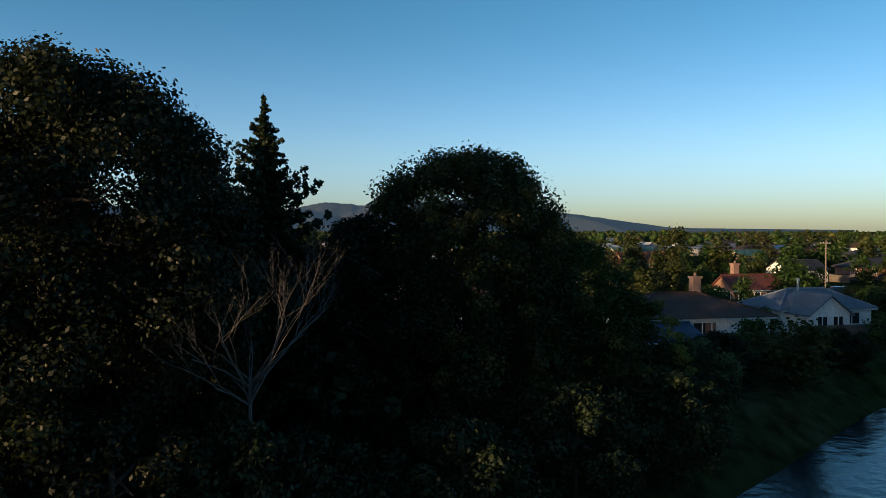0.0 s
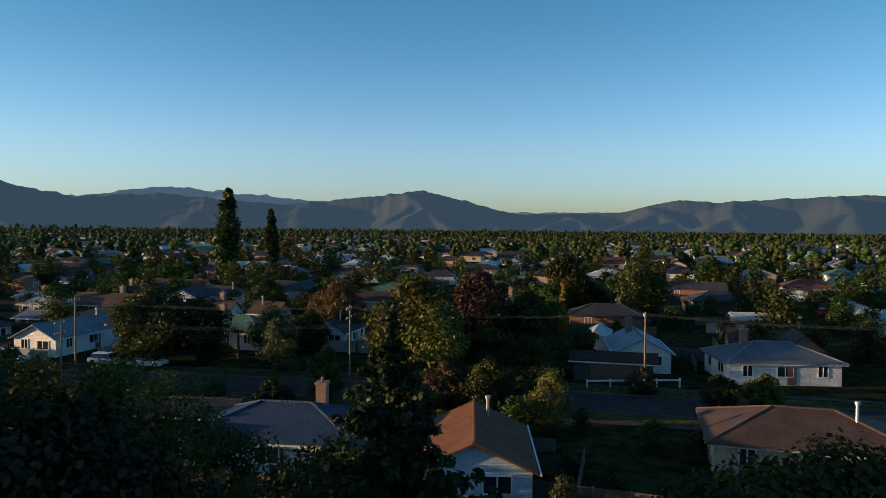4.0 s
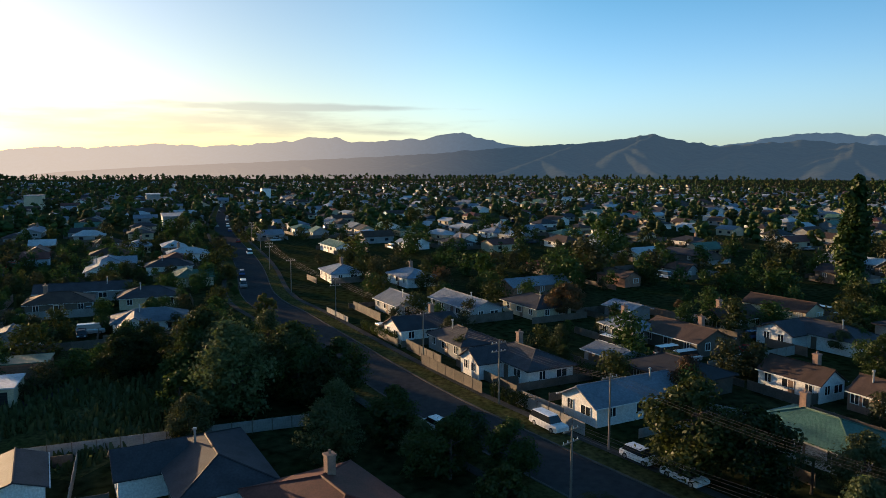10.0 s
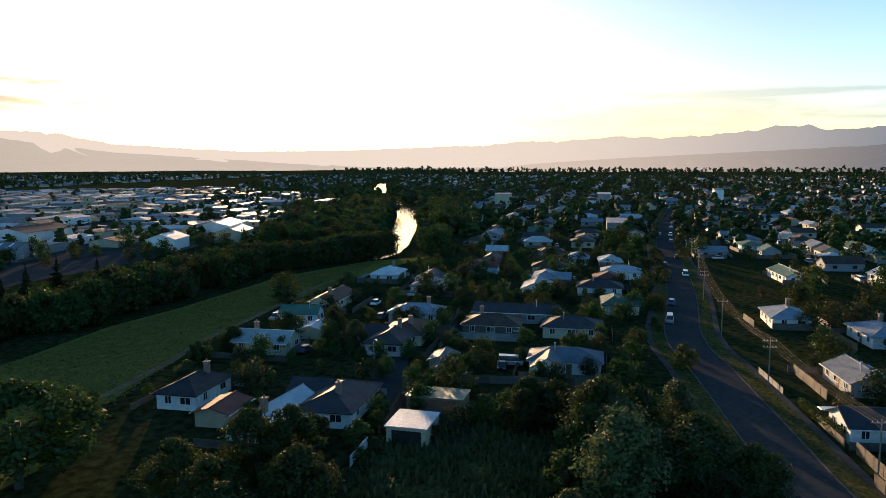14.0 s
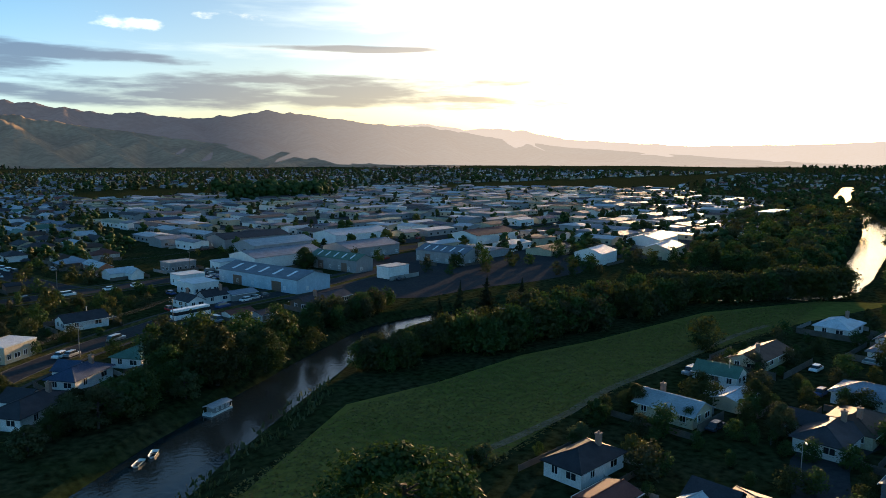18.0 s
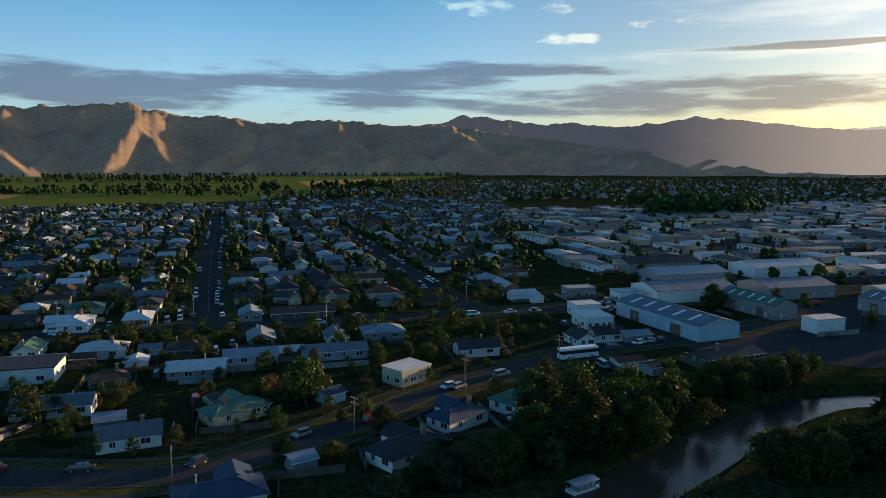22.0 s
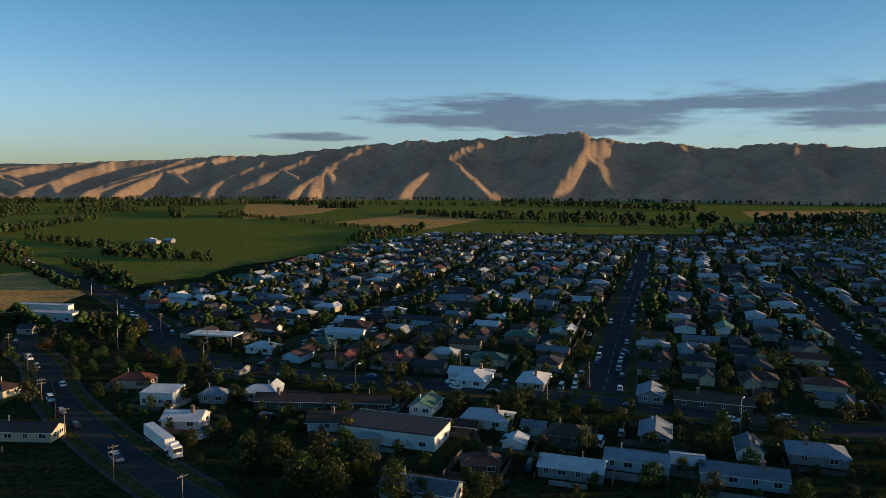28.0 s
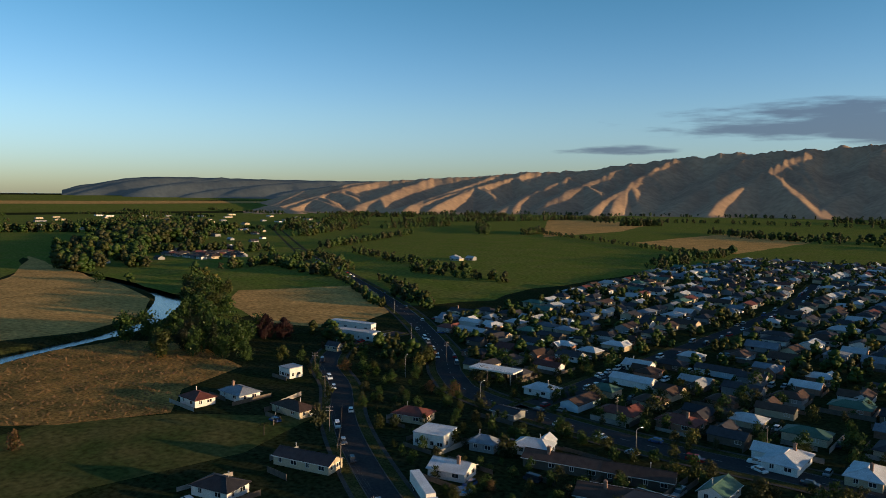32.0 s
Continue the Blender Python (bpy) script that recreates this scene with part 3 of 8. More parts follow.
sheet("stubble_field", [(485, -222), (459, -321), (335, -265), (300, -216), (350, -183), (420, -195)], 0.09, M_STUBBLE, "tan stubble field beside the road")
sheet("plain", [(345, -300), (420, -190), (900, -120), (2880, -150), (2880, -2500), (2000, -3000), (400, -3000), (-300, -2800), (-60, -1900), (140, -1010), (420, -790), (400, -600)], 0.035, M_GREEN, "wide green plain of paddocks reaching to the hills")
sheet("pasture", [(570, -205), (640, -260), (650, -374), (510, -326), (495, -228)], 0.08, M_GREEN, "bright green pasture")
sheet("vineyard_ground", [(800, -452), (1076, -760), (1004, -1020), (500, -830), (406, -609), (412, -493), (340, -355), (345, -300), (500, -352), (674, -408)], 0.08, M_GREEN, "broad green vineyard block")
sheet("pasture", [(330, -145), (480, -205), (560, -195), (900, -262), (1080, -330), (840, -440), (640, -395), (500, -330)], 0.06, M_GREEN, "green pasture with clumps of trees")
sheet("pasture", [(1300, 500), (1500, -80), (2900, -200), (2900, 900)], 0.05, M_GREEN, "broad green paddock towards the coast")
sheet("pasture", [(2200, -420), (2900, -300), (2900, -1900), (2300, -1700), (2400, -900)], 0.05, M_GREEN, "broad green paddock towards the coast")
sheet("stubble_field", [(1500, -420), (2100, -520), (2200, -640), (1600, -560)], 0.14, M_STUBBLE, "distant tan dry field")
sheet("pasture", [(520, -37), (722, -100), (900, -124), (1300, -56), (1300, 96), (700, 146), (480, 110)], 0.045, M_GREEN, "flat green paddock inside the river bend")
sheet("pasture", [(700, 150), (1300, 100), (1280, 600), (800, 500)], 0.05, M_GREEN, "broad green paddock by the river")
sheet("pasture", [(900, -120), (1300, -60), (2400, -150), (2200, -420), (1250, -300)], 0.07, M_GREEN, "broad green paddock by the river")
sheet("pasture", [(1100, -500), (2200, -700), (2600, -1400), (1500, -1500), (1000, -900)], 0.06, M_GREEN, "broad green paddock on the plain")
sheet("pasture", [(300, -1000), (480, -880), (900, -1230), (700, -1500), (200, -1400)], 0.06, M_GREEN, "broad green paddock before the hills")
sheet("tan_field", [(884, -921), (1601, -1629), (1227, -1676), (953, -1211)], 0.10, M_STUBBLE, "distant tan dry field")
sheet("tan_field", [(700, -940), (779, -1306), (549, -1203), (484, -877)], 0.10, M_STUBBLE, "distant tan dry field")
sheet("tan_field", [(215, -1921), (-62, -2310), (-44, -1487), (100, -1378)], 0.10, M_STUBBLE, "distant tan dry field")
sheet("pasture", [(1778, -169), (2293, -437), (1245, -271), (1047, -112)], 0.12, M_GREEN, "distant green paddock")
sheet("pasture", [(1100, -330), (1300, -800), (1050, -720), (840, -450)], 0.10, M_GREEN, "distant green paddock")
sheet("pasture", [(994, -2192), (342, -1816), (158, -1595), (547, -1291), (900, -1500)], 0.10, M_GREEN, "distant green paddock")
sheet("playing_field", [(-255, -760), (-330, -860), (-480, -800), (-400, -700)], 0.10, M_GREEN, "bright green playing field among the streets")
sheet("stubble_field", [(-900, 700), (-1500, 900), (-1700, 700), (-1000, 560)], 0.10, M_STUBBLE, "distant tan dry field")
sheet("pasture", [(-1500, 1000), (-2200, 1500), (-2600, 1100), (-1800, 800)], 0.10, M_GREEN, "distant green paddock")
sheet("vacant_lot", [(-98, 8), (-122, 4), (-136, 22), (-126, 34), (-104, 34), (-90, 24)], 0.06, M_VERGE, "vacant lot of long dry grass")
sheet("yard", [(-120, -200), (-160, -212), (-240, -262), (-330, -215), (-260, -165), (-180, -160), (-150, -175)], 0.06, M_ASPHALT, "wide grey sealed yard of the works")
sheet("yard", [(-290, -190), (-420, -160), (-430, -260), (-330, -290)], 0.06, M_ASPHALT, "wide grey sealed yard of the works")
sheet("yard", [(-170, -270), (-420, -330), (-520, -600), (-220, -560)], 0.055, M_ASPHALT, "wide grey sealed yard of the works")


# ---- hills round the plain ----
def hills(name, table, near, far, mat, label, gap, fall, rough, seed, step=0.3, power=0.7, rows=30, split=205.0):
    """A range shaped to fit the camera's view: crest angles by heading, and spurs that run down to the plain and fork.
    gap: degrees between the main spurs; fall: how steeply their flanks drop; split: the heading from which they fan
    out."""
    rng = random.Random(seed)
    heads = np.arange(table[0][0], table[-1][0] + 1e-6, step)
    crest = np.interp(heads, [a for a, _ in table], [e for _, e in table])
    reach = max(1, int(round(0.9 / step)))
    weights = np.array([reach + 1 - abs(k) for k in range(-reach, reach + 1)], float)
    soft = np.convolve(np.pad(crest, reach, mode="edge"), weights / weights.sum(), mode="valid")
    eye = np.interp(heads, [-20, 20, 60, 100, 150, 200, 245, 265], [12, 15, 22, 33, 45, 56, 66, 70])
    uneven = np.array([1 + rough * (0.7 * abs(noise.noise((a * 0.5, seed, 1))) + noise.noise((a * 0.9, seed, 0)) + 0.6 * noise.noise((a * 2.3, seed, 4)) + 0.3 * noise.noise((a * 6.1, seed, 8))) for a in heads])
    top = (eye - 2 + far * np.tan(np.radians(soft)) * uneven)[:, None]
    foot = np.array([near + 200 * noise.noise((a * 0.16, seed, 2)) for a in heads])[:, None]
    s = (np.arange(rows + 1) / rows)[None, :]
    r = foot + (far - foot) * s
    a = heads[:, None]
    h = top * s ** 3.2

    def ridge(centre, share, steep, soft_top):
        d = np.abs(a - centre) * math.pi / 180 * r
        return top * share - steep * (np.sqrt(d * d + soft_top * soft_top) - soft_top)

    at = table[0][0] - 2
    while at < table[-1][0] + 2:
        lean, end, bow = max(-3.5, min(9.0, (at - split) * 0.28)) + rng.uniform(-2.5, 2.5), rng.uniform(0.0, 0.16), rng.uniform(-1.2, 1.2)
        line = lambda q: at + lean * (1 - q) + bow * np.sin(3.0 * q)
        p = power * rng.uniform(0.75, 1.35)
        share = np.clip((s - end) / (1 - end), 0, 1) ** p
        h = np.maximum(h, ridge(line(s), share, fall * rng.uniform(0.85, 1.2), 16))
        for k in range(rng.randint(4, 6)):
            s0 = rng.uniform(0.35, 0.95)
            e, side = max(0.0, s0 - rng.uniform(0.3, 0.6)), rng.choice((-1, 1)) * rng.uniform(3.5, 8.0)
            fork = line(s0) + side * (s0 - s) + 0.3 * np.sin(9 * s)
            part_way = np.clip((s - e) / (s0 - e), 0, 1) ** 0.8
            one = ridge(fork, share.max() * np.clip((s0 - end) / (1 - end), 0, 1) ** p * part_way, fall * 1.15, 9)
            h = np.maximum(h, np.where(s <= s0, one, 0.0))
        at += gap * rng.uniform(0.55, 1.45)
    fine = np.array([[noise.noise((x * 1.9, q * 9, seed)) + 0.5 * noise.noise((x * 5.0, q * 22, seed + 3)) for q in s[0]] for x in heads])
    h = np.clip(h + 2.2 * fine * (1 - s) * np.minimum(1, s * 5), 0, None)
    h[:, 0] -= 1.5
    back = [(r[:, -1:] + (far - foot) * q, top * (1 - 4 * q)) for q in (1 / 30, 2 / 30)]
    r, h = np.concatenate([r] + [b[0] for b in back], 1), np.concatenate([h] + [b[1] for b in back], 1)
    verts = np.stack([-np.sin(np.radians(a)) * r - 30, np.cos(np.radians(a)) * r, h], -1).reshape(-1, 3)
    n, k = h.shape
    i = np.arange(n * k).reshape(n, k)
    faces = np.stack([i[:-1, :-1], i[1:, :-1], i[1:, 1:], i[:-1, 1:]], -1).reshape(-1, 4)
    ob = new(name, mesh_of(name, verts.tolist(), faces.tolist(), [mat], smooth=True))
    return tagged(ob, label, "hills", kind="structure")


# each range emits a little light in place of the haze before it
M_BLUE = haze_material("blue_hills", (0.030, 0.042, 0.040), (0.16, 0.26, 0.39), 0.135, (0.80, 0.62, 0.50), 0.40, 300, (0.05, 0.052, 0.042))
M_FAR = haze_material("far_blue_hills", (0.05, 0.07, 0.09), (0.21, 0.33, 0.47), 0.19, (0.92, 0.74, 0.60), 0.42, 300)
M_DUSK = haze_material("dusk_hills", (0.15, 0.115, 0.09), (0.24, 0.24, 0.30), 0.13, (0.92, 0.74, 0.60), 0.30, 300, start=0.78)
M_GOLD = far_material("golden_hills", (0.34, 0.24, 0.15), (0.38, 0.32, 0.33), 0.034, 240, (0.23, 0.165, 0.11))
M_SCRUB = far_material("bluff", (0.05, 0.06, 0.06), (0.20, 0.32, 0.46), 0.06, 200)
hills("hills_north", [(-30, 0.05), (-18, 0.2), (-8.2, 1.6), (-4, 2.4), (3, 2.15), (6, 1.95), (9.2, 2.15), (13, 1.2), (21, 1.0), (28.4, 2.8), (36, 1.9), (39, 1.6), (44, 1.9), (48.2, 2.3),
      (54, 1.9), (58.7, 2.85), (62.3, 2.3), (69, 1.9), (74, 1.5), (80, 1.1), (88, 0.7), (96, 0.3), (102, -0.1), (108, -0.7)], 2700, 4300, M_BLUE, "wooded blue hills across the plain with haze painted as glow", 6.0, 0.30, 0.06, 2.0, 0.2, 0.8, 44, 40.0)
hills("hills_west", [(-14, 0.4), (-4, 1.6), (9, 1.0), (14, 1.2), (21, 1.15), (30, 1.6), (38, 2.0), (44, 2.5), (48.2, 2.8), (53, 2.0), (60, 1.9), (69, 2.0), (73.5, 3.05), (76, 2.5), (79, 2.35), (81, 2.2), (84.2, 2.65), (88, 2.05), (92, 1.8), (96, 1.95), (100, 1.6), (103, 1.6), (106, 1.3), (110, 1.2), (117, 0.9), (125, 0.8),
      (134, 1.3), (137, 1.9), (139.7, 2.15), (142, 2.0), (145, 2.5), (148.3, 2.2), (150, 0.9), (153, 0.05)], 4350, 4800, M_FAR, "pale hills behind the first range with haze painted as glow", 7.0, 0.3, 0.08, 5.0)
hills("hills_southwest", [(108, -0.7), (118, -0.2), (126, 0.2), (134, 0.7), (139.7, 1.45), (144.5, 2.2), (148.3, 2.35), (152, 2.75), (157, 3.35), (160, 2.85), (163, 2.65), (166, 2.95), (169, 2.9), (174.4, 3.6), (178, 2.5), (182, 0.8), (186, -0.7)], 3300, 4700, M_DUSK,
      "grey-brown hills with haze painted as glow", 5.5, 0.36, 0.06, 8.0, 0.2, 0.8, 44)
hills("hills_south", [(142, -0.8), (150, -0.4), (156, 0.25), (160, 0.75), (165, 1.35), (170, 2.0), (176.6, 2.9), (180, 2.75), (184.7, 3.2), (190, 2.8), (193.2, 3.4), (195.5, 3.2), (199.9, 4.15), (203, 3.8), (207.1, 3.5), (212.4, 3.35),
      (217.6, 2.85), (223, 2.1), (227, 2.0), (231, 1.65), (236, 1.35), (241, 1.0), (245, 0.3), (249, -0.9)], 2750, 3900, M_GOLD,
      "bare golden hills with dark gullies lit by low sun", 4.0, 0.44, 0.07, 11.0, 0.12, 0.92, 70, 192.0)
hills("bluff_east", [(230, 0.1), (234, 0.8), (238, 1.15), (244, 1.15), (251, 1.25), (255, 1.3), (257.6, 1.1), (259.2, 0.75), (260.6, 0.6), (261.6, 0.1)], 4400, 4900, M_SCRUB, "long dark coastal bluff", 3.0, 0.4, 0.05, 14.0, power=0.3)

# ---- houses ----
def hip_roof(L, D, h, rise, over=0.62, thick=0.16):
    a, b, r = L / 2 + over, D / 2 + over, max(0.2, (L - D) / 2)
    v = [(-a, -b, h), (a, -b, h), (a, b, h), (-a, b, h), (-r, 0, h + rise), (r, 0, h + rise),
         (-a, -b, h - thick), (a, -b, h - thick), (a, b, h - thick), (-a, b, h - thick)]
    f = [(0, 1, 5, 4), (1, 2, 5), (2, 3, 4, 5), (3, 0, 4), (6, 7, 1, 0), (7, 8, 2, 1), (8, 9, 3, 2), (9, 6, 0, 3), (9, 8, 7, 6)]
    return v, f


def gable_roof(L, D, h, rise, over=0.45, thick=0.14):
    a, b = L / 2 + over, D / 2 + over
    e = h - over * rise / (D / 2)
    v = [(-a, -b, e), (a, -b, e), (a, 0, h + rise), (-a, 0, h + rise), (a, b, e), (-a, b, e)]
    v += [(x, y, z - thick) for x, y, z in v]
    f = [(0, 1, 2, 3), (3, 2, 4, 5), (7, 6, 9, 8), (8, 9, 11, 10), (6, 7, 1, 0), (10, 11, 5, 4), (7, 8, 2, 1), (8, 10, 4, 2), (9, 6, 0, 3), (11, 9, 3, 5)]
    return v, f


def gable_walls(s, L, D, h, rise, y0=0.0):
    a, b = L / 2, D / 2
    v = [(-a, -b, 0), (a, -b, 0), (a, b, 0), (-a, b, 0), (-a, -b, h), (a, -b, h), (a, b, h), (-a, b, h), (-a, 0, h + rise - 0.1), (a, 0, h + rise - 0.1)]
    s.add(v, [(0, 1, 5, 4), (2, 3, 7, 6), (1, 2, 6, 9, 5), (3, 0, 4, 8, 7)])


def turned(verts, dx, dy):
    """Turned by a quarter and shifted."""
    return [(-y + dx, x + dy, z) for x, y, z in verts]


KIND = {}   # name: wall mesh, roof mesh, ridge mesh, windows [(x, y, turn, size)], door, chimney, length, depth, height


def window_meshes(w, h):
    """A two-light frame in one piece, and its panes."""
    t, d = 0.09, 0.08
    xs, zs = [-w / 2, -w / 2 + t, -t / 2, t / 2, w / 2 - t, w / 2], [0, t, h - t, h]
    holes = {(1, 1), (3, 1)}
    frame_shape, whole = Shape(), Shape()
    n = len(xs)
    grid = [(x, y, z) for y in (-d, 0.02) for z in zs for x in xs]
    at = lambda i, j, k: k * n * 4 + j * n + i
    faces, glass = [], []
    for j in range(3):
        for i in range(5):
            if (i, j) in holes:
                glass.append((at(i, j, 1), at(i + 1, j, 1), at(i + 1, j + 1, 1), at(i, j + 1, 1)))
                faces += [(at(i, j, 0), at(i + 1, j, 0), at(i + 1, j, 1), at(i, j, 1))[::-1], (at(i, j + 1, 0), at(i + 1, j + 1, 0), at(i + 1, j + 1, 1), at(i, j + 1, 1)),
                          (at(i, j, 0), at(i, j + 1, 0), at(i, j + 1, 1), at(i, j, 1)), (at(i + 1, j, 0), at(i + 1, j + 1, 0), at(i + 1, j + 1, 1), at(i + 1, j, 1))[::-1]]
            else:
                faces.append((at(i, j, 0), at(i + 1, j, 0), at(i + 1, j + 1, 0), at(i, j + 1, 0)))
    for i in range(5):
        faces += [(at(i, 3, 0), at(i + 1, 3, 0), at(i + 1, 3, 1), at(i, 3, 1)), (at(i, 0, 1), at(i + 1, 0, 1), at(i + 1, 0, 0), at(i, 0, 0))]
    for j in range(3):
        faces += [(at(0, j, 1), at(0, j, 0), at(0, j + 1, 0), at(0, j + 1, 1)), (at(5, j, 0), at(5, j, 1), at(5, j + 1, 1), at(5, j + 1, 0))]
    frame_shape.add(grid, faces)
    whole.add(grid, faces)
    whole.f += glass
    whole.m += [1] * len(glass)
    pane = Shape().box(-w / 2 + t, -0.035, t, w / 2 - t, -0.012, h - t)
    return frame_shape.mesh("window", [M_FRAME]), pane.mesh("pane", [M_GLASS]), whole.mesh("window", [M_FRAME, M_GLASS])


WINDOWS = {"wide": window_meshes(1.9, 1.25), "tall": window_meshes(1.2, 1.35), "shop": window_meshes(3.2, 1.7)}
DOOR_MESH = Shape().box(-0.5, -0.06, 0, 0.5, 0.02, 2.05).mesh("door", [M_DOOR])
BIG_DOOR = Shape().box(-2.3, -0.06, 0, 2.3, 0.02, 2.25).mesh("roller_door", [M_DOOR])
CHIMNEY = Shape().box(-0.4, -0.4, 0, 0.4, 0.4, 2.2).box(-0.48, -0.48, 2.2, 0.48, 0.48, 2.4).tube((0, 0, 2.4), (0, 0, 2.75), 0.14, 0.12).mesh("chimney", [M_BRICK])
FLUE = Shape().tube((0, 0, 0), (0, 0, 1.9), 0.12, 0.12, 7).tube((0, 0, 1.9), (0, 0, 2.1), 0.2, 0.2, 7).mesh("flue", [M_STEEL])


def make_kind(name, L, D, h, rise, roof, wing=None):
    walls, top, caps, spots = Shape(), Shape(), Shape(), []
    if roof == "hip":
        walls.box(-L / 2, -D / 2, 0, L / 2, D / 2, h - 0.05)
        top.add(*hip_roof(L, D, h, rise))
        r = (L - D) / 2
        caps.tube((-r, 0, h + rise + 0.01), (r, 0, h + rise + 0.01), 0.13, 0.13, 5)
        for sx in (-1, 1):
            for sy in (-1, 1):
                caps.tube((sx * r, 0, h + rise), (sx * (L / 2 + 0.5), sy * (D / 2 + 0.5), h + 0.01), 0.11, 0.11, 5)
    elif roof == "gable":
        gable_walls(walls, L, D, h, rise)
        top.add(*gable_roof(L, D, h, rise))
        caps.tube((-L / 2 - 0.45, 0, h + rise + 0.02), (L / 2 + 0.45, 0, h + rise + 0.02), 0.12, 0.12, 5)
    else:
        walls.box(-L / 2, -D / 2, 0, L / 2, D / 2, h)
        top.box(-L / 2 - 0.25, -D / 2 - 0.25, h, L / 2 + 0.25, D / 2 + 0.25, h + 0.28)
        caps.box(-L / 2 - 0.3, -D / 2 - 0.3, h + 0.1, L / 2 + 0.3, -D / 2 - 0.25, h + 0.42)
    if wing:
        wl, wd, wx = wing      # a gabled wing that runs out to the front
        s = Shape()
        gable_walls(s, wl, wd, h - 0.02, wd * 0.27)
        walls.add(turned(s.v, wx, -D / 2 - wl / 2 + 2.0), s.f)
        v, f = gable_roof(wl, wd, h + 0.03, wd * 0.27)
        top.add(turned(v, wx, -D / 2 - wl / 2 + 2.0), f)
        front = -D / 2 - wl + 2.0
        spots += [(wx - wd * 0.2, front, 0, "tall"), (wx + wd * 0.2, front, 0, "tall")]
        spots += [(L * 0.28 if wx < 0 else -L * 0.28, -D / 2, 0, "wide")]
    elif name != "shed":
        n = max(2, int(L // 4))
        spots += [((i + 0.5) / n * L - L / 2, -D / 2, 0, "wide" if i % 2 else "tall") for i in range(n)]
    if name != "shed":
        n = max(2, int(L // 5))
        spots += [((i + 0.5) / n * L - L / 2, D / 2, 180, "wide" if i % 2 == 0 else "tall") for i in range(n)]
        spots += [(L / 2, -D * 0.2, 90, "tall"), (L / 2, D * 0.24, 90, "wide"), (-L / 2, -D * 0.2, 270, "wide"), (-L / 2, D * 0.24, 270, "tall")]
    gutters = Shape()
    if roof != "flat":
        low = h - 0.2 - (0.1 if roof == "gable" else 0)
        gutters.box(-L / 2 - 0.5, -D / 2 - 0.62, low, L / 2 + 0.5, -D / 2 - 0.5, low + 0.14)
    KIND[name] = dict(wall=walls.mesh("wall", [WALLS["white"]]), roof=top.mesh("roof", [ROOFS["s"]]), caps=caps.mesh("ridge_cap", [ROOFS["s"]]),
                      gutter=gutters.mesh("gutter", [M_WHITE]) if gutters.v else None, spots=spots, L=L, D=D, h=h, rise=rise, kind=roof)


make_kind("hip_house", 14.0, 9.5, 2.6, 1.75, "hip")
make_kind("gable_house", 13.0, 8.2, 2.6, 1.7, "gable")
make_kind("wing_house", 14.5, 8.5, 2.6, 1.7, "hip", wing=(6.5, 6.0, -3.2))
make_kind("corner_house", 15.0, 7.6, 2.6, 1.5, "gable", wing=(8.5, 6.8, 3.9))
make_kind("unit_block", 20.0, 8.0, 2.7, 1.5, "gable")
make_kind("shed", 6.6, 6.0, 2.4, 0.8, "gable")
make_kind("flat_block", 22.0, 14.0, 4.0, 0.0, "flat")
make_kind("warehouse", 40.0, 22.0, 5.2, 2.2, "gable")
SKYLIGHT = Shape().box(-0.6, -3.4, 0, 0.6, 3.4, 0.06).mesh("skylight", [material("skylight_sheet", (0.72, 0.76, 0.78), 0.4, 0.1)])

ROOF_WORD = {"s": "silver corrugated iron", "w": "pale corrugated iron", "k": "charcoal tile", "r": "red tile", "g": "green iron", "b": "brown tile", "B": "blue iron", "o": "rusty orange iron"}
WALL_WORD = {"white": "white weatherboard", "cream": "cream", "grey": "grey", "blue": "pale blue weatherboard", "brick": "red brick", "dark": "dark timber"}
KIND_WORD = {"hip_house": ("%s house with a hipped %s roof", "house"), "gable_house": ("%s gabled cottage under a %s roof", "house"),
             "wing_house": ("%s house with gabled wing, %s roof", "house"), "corner_house": ("%s house with two gabled arms, %s roof", "house"), "unit_block": ("long low %s unit block, %s roof", "house"),
             "shed": ("small %s garage with a %s roof", "garage"), "flat_block": ("flat-roofed %s commercial building, %s", "commercial building"),
             "warehouse": ("large %s warehouse, low %s roof", "warehouse")}
HOUSES = []     # x, y, reach
pick = random.Random(4)


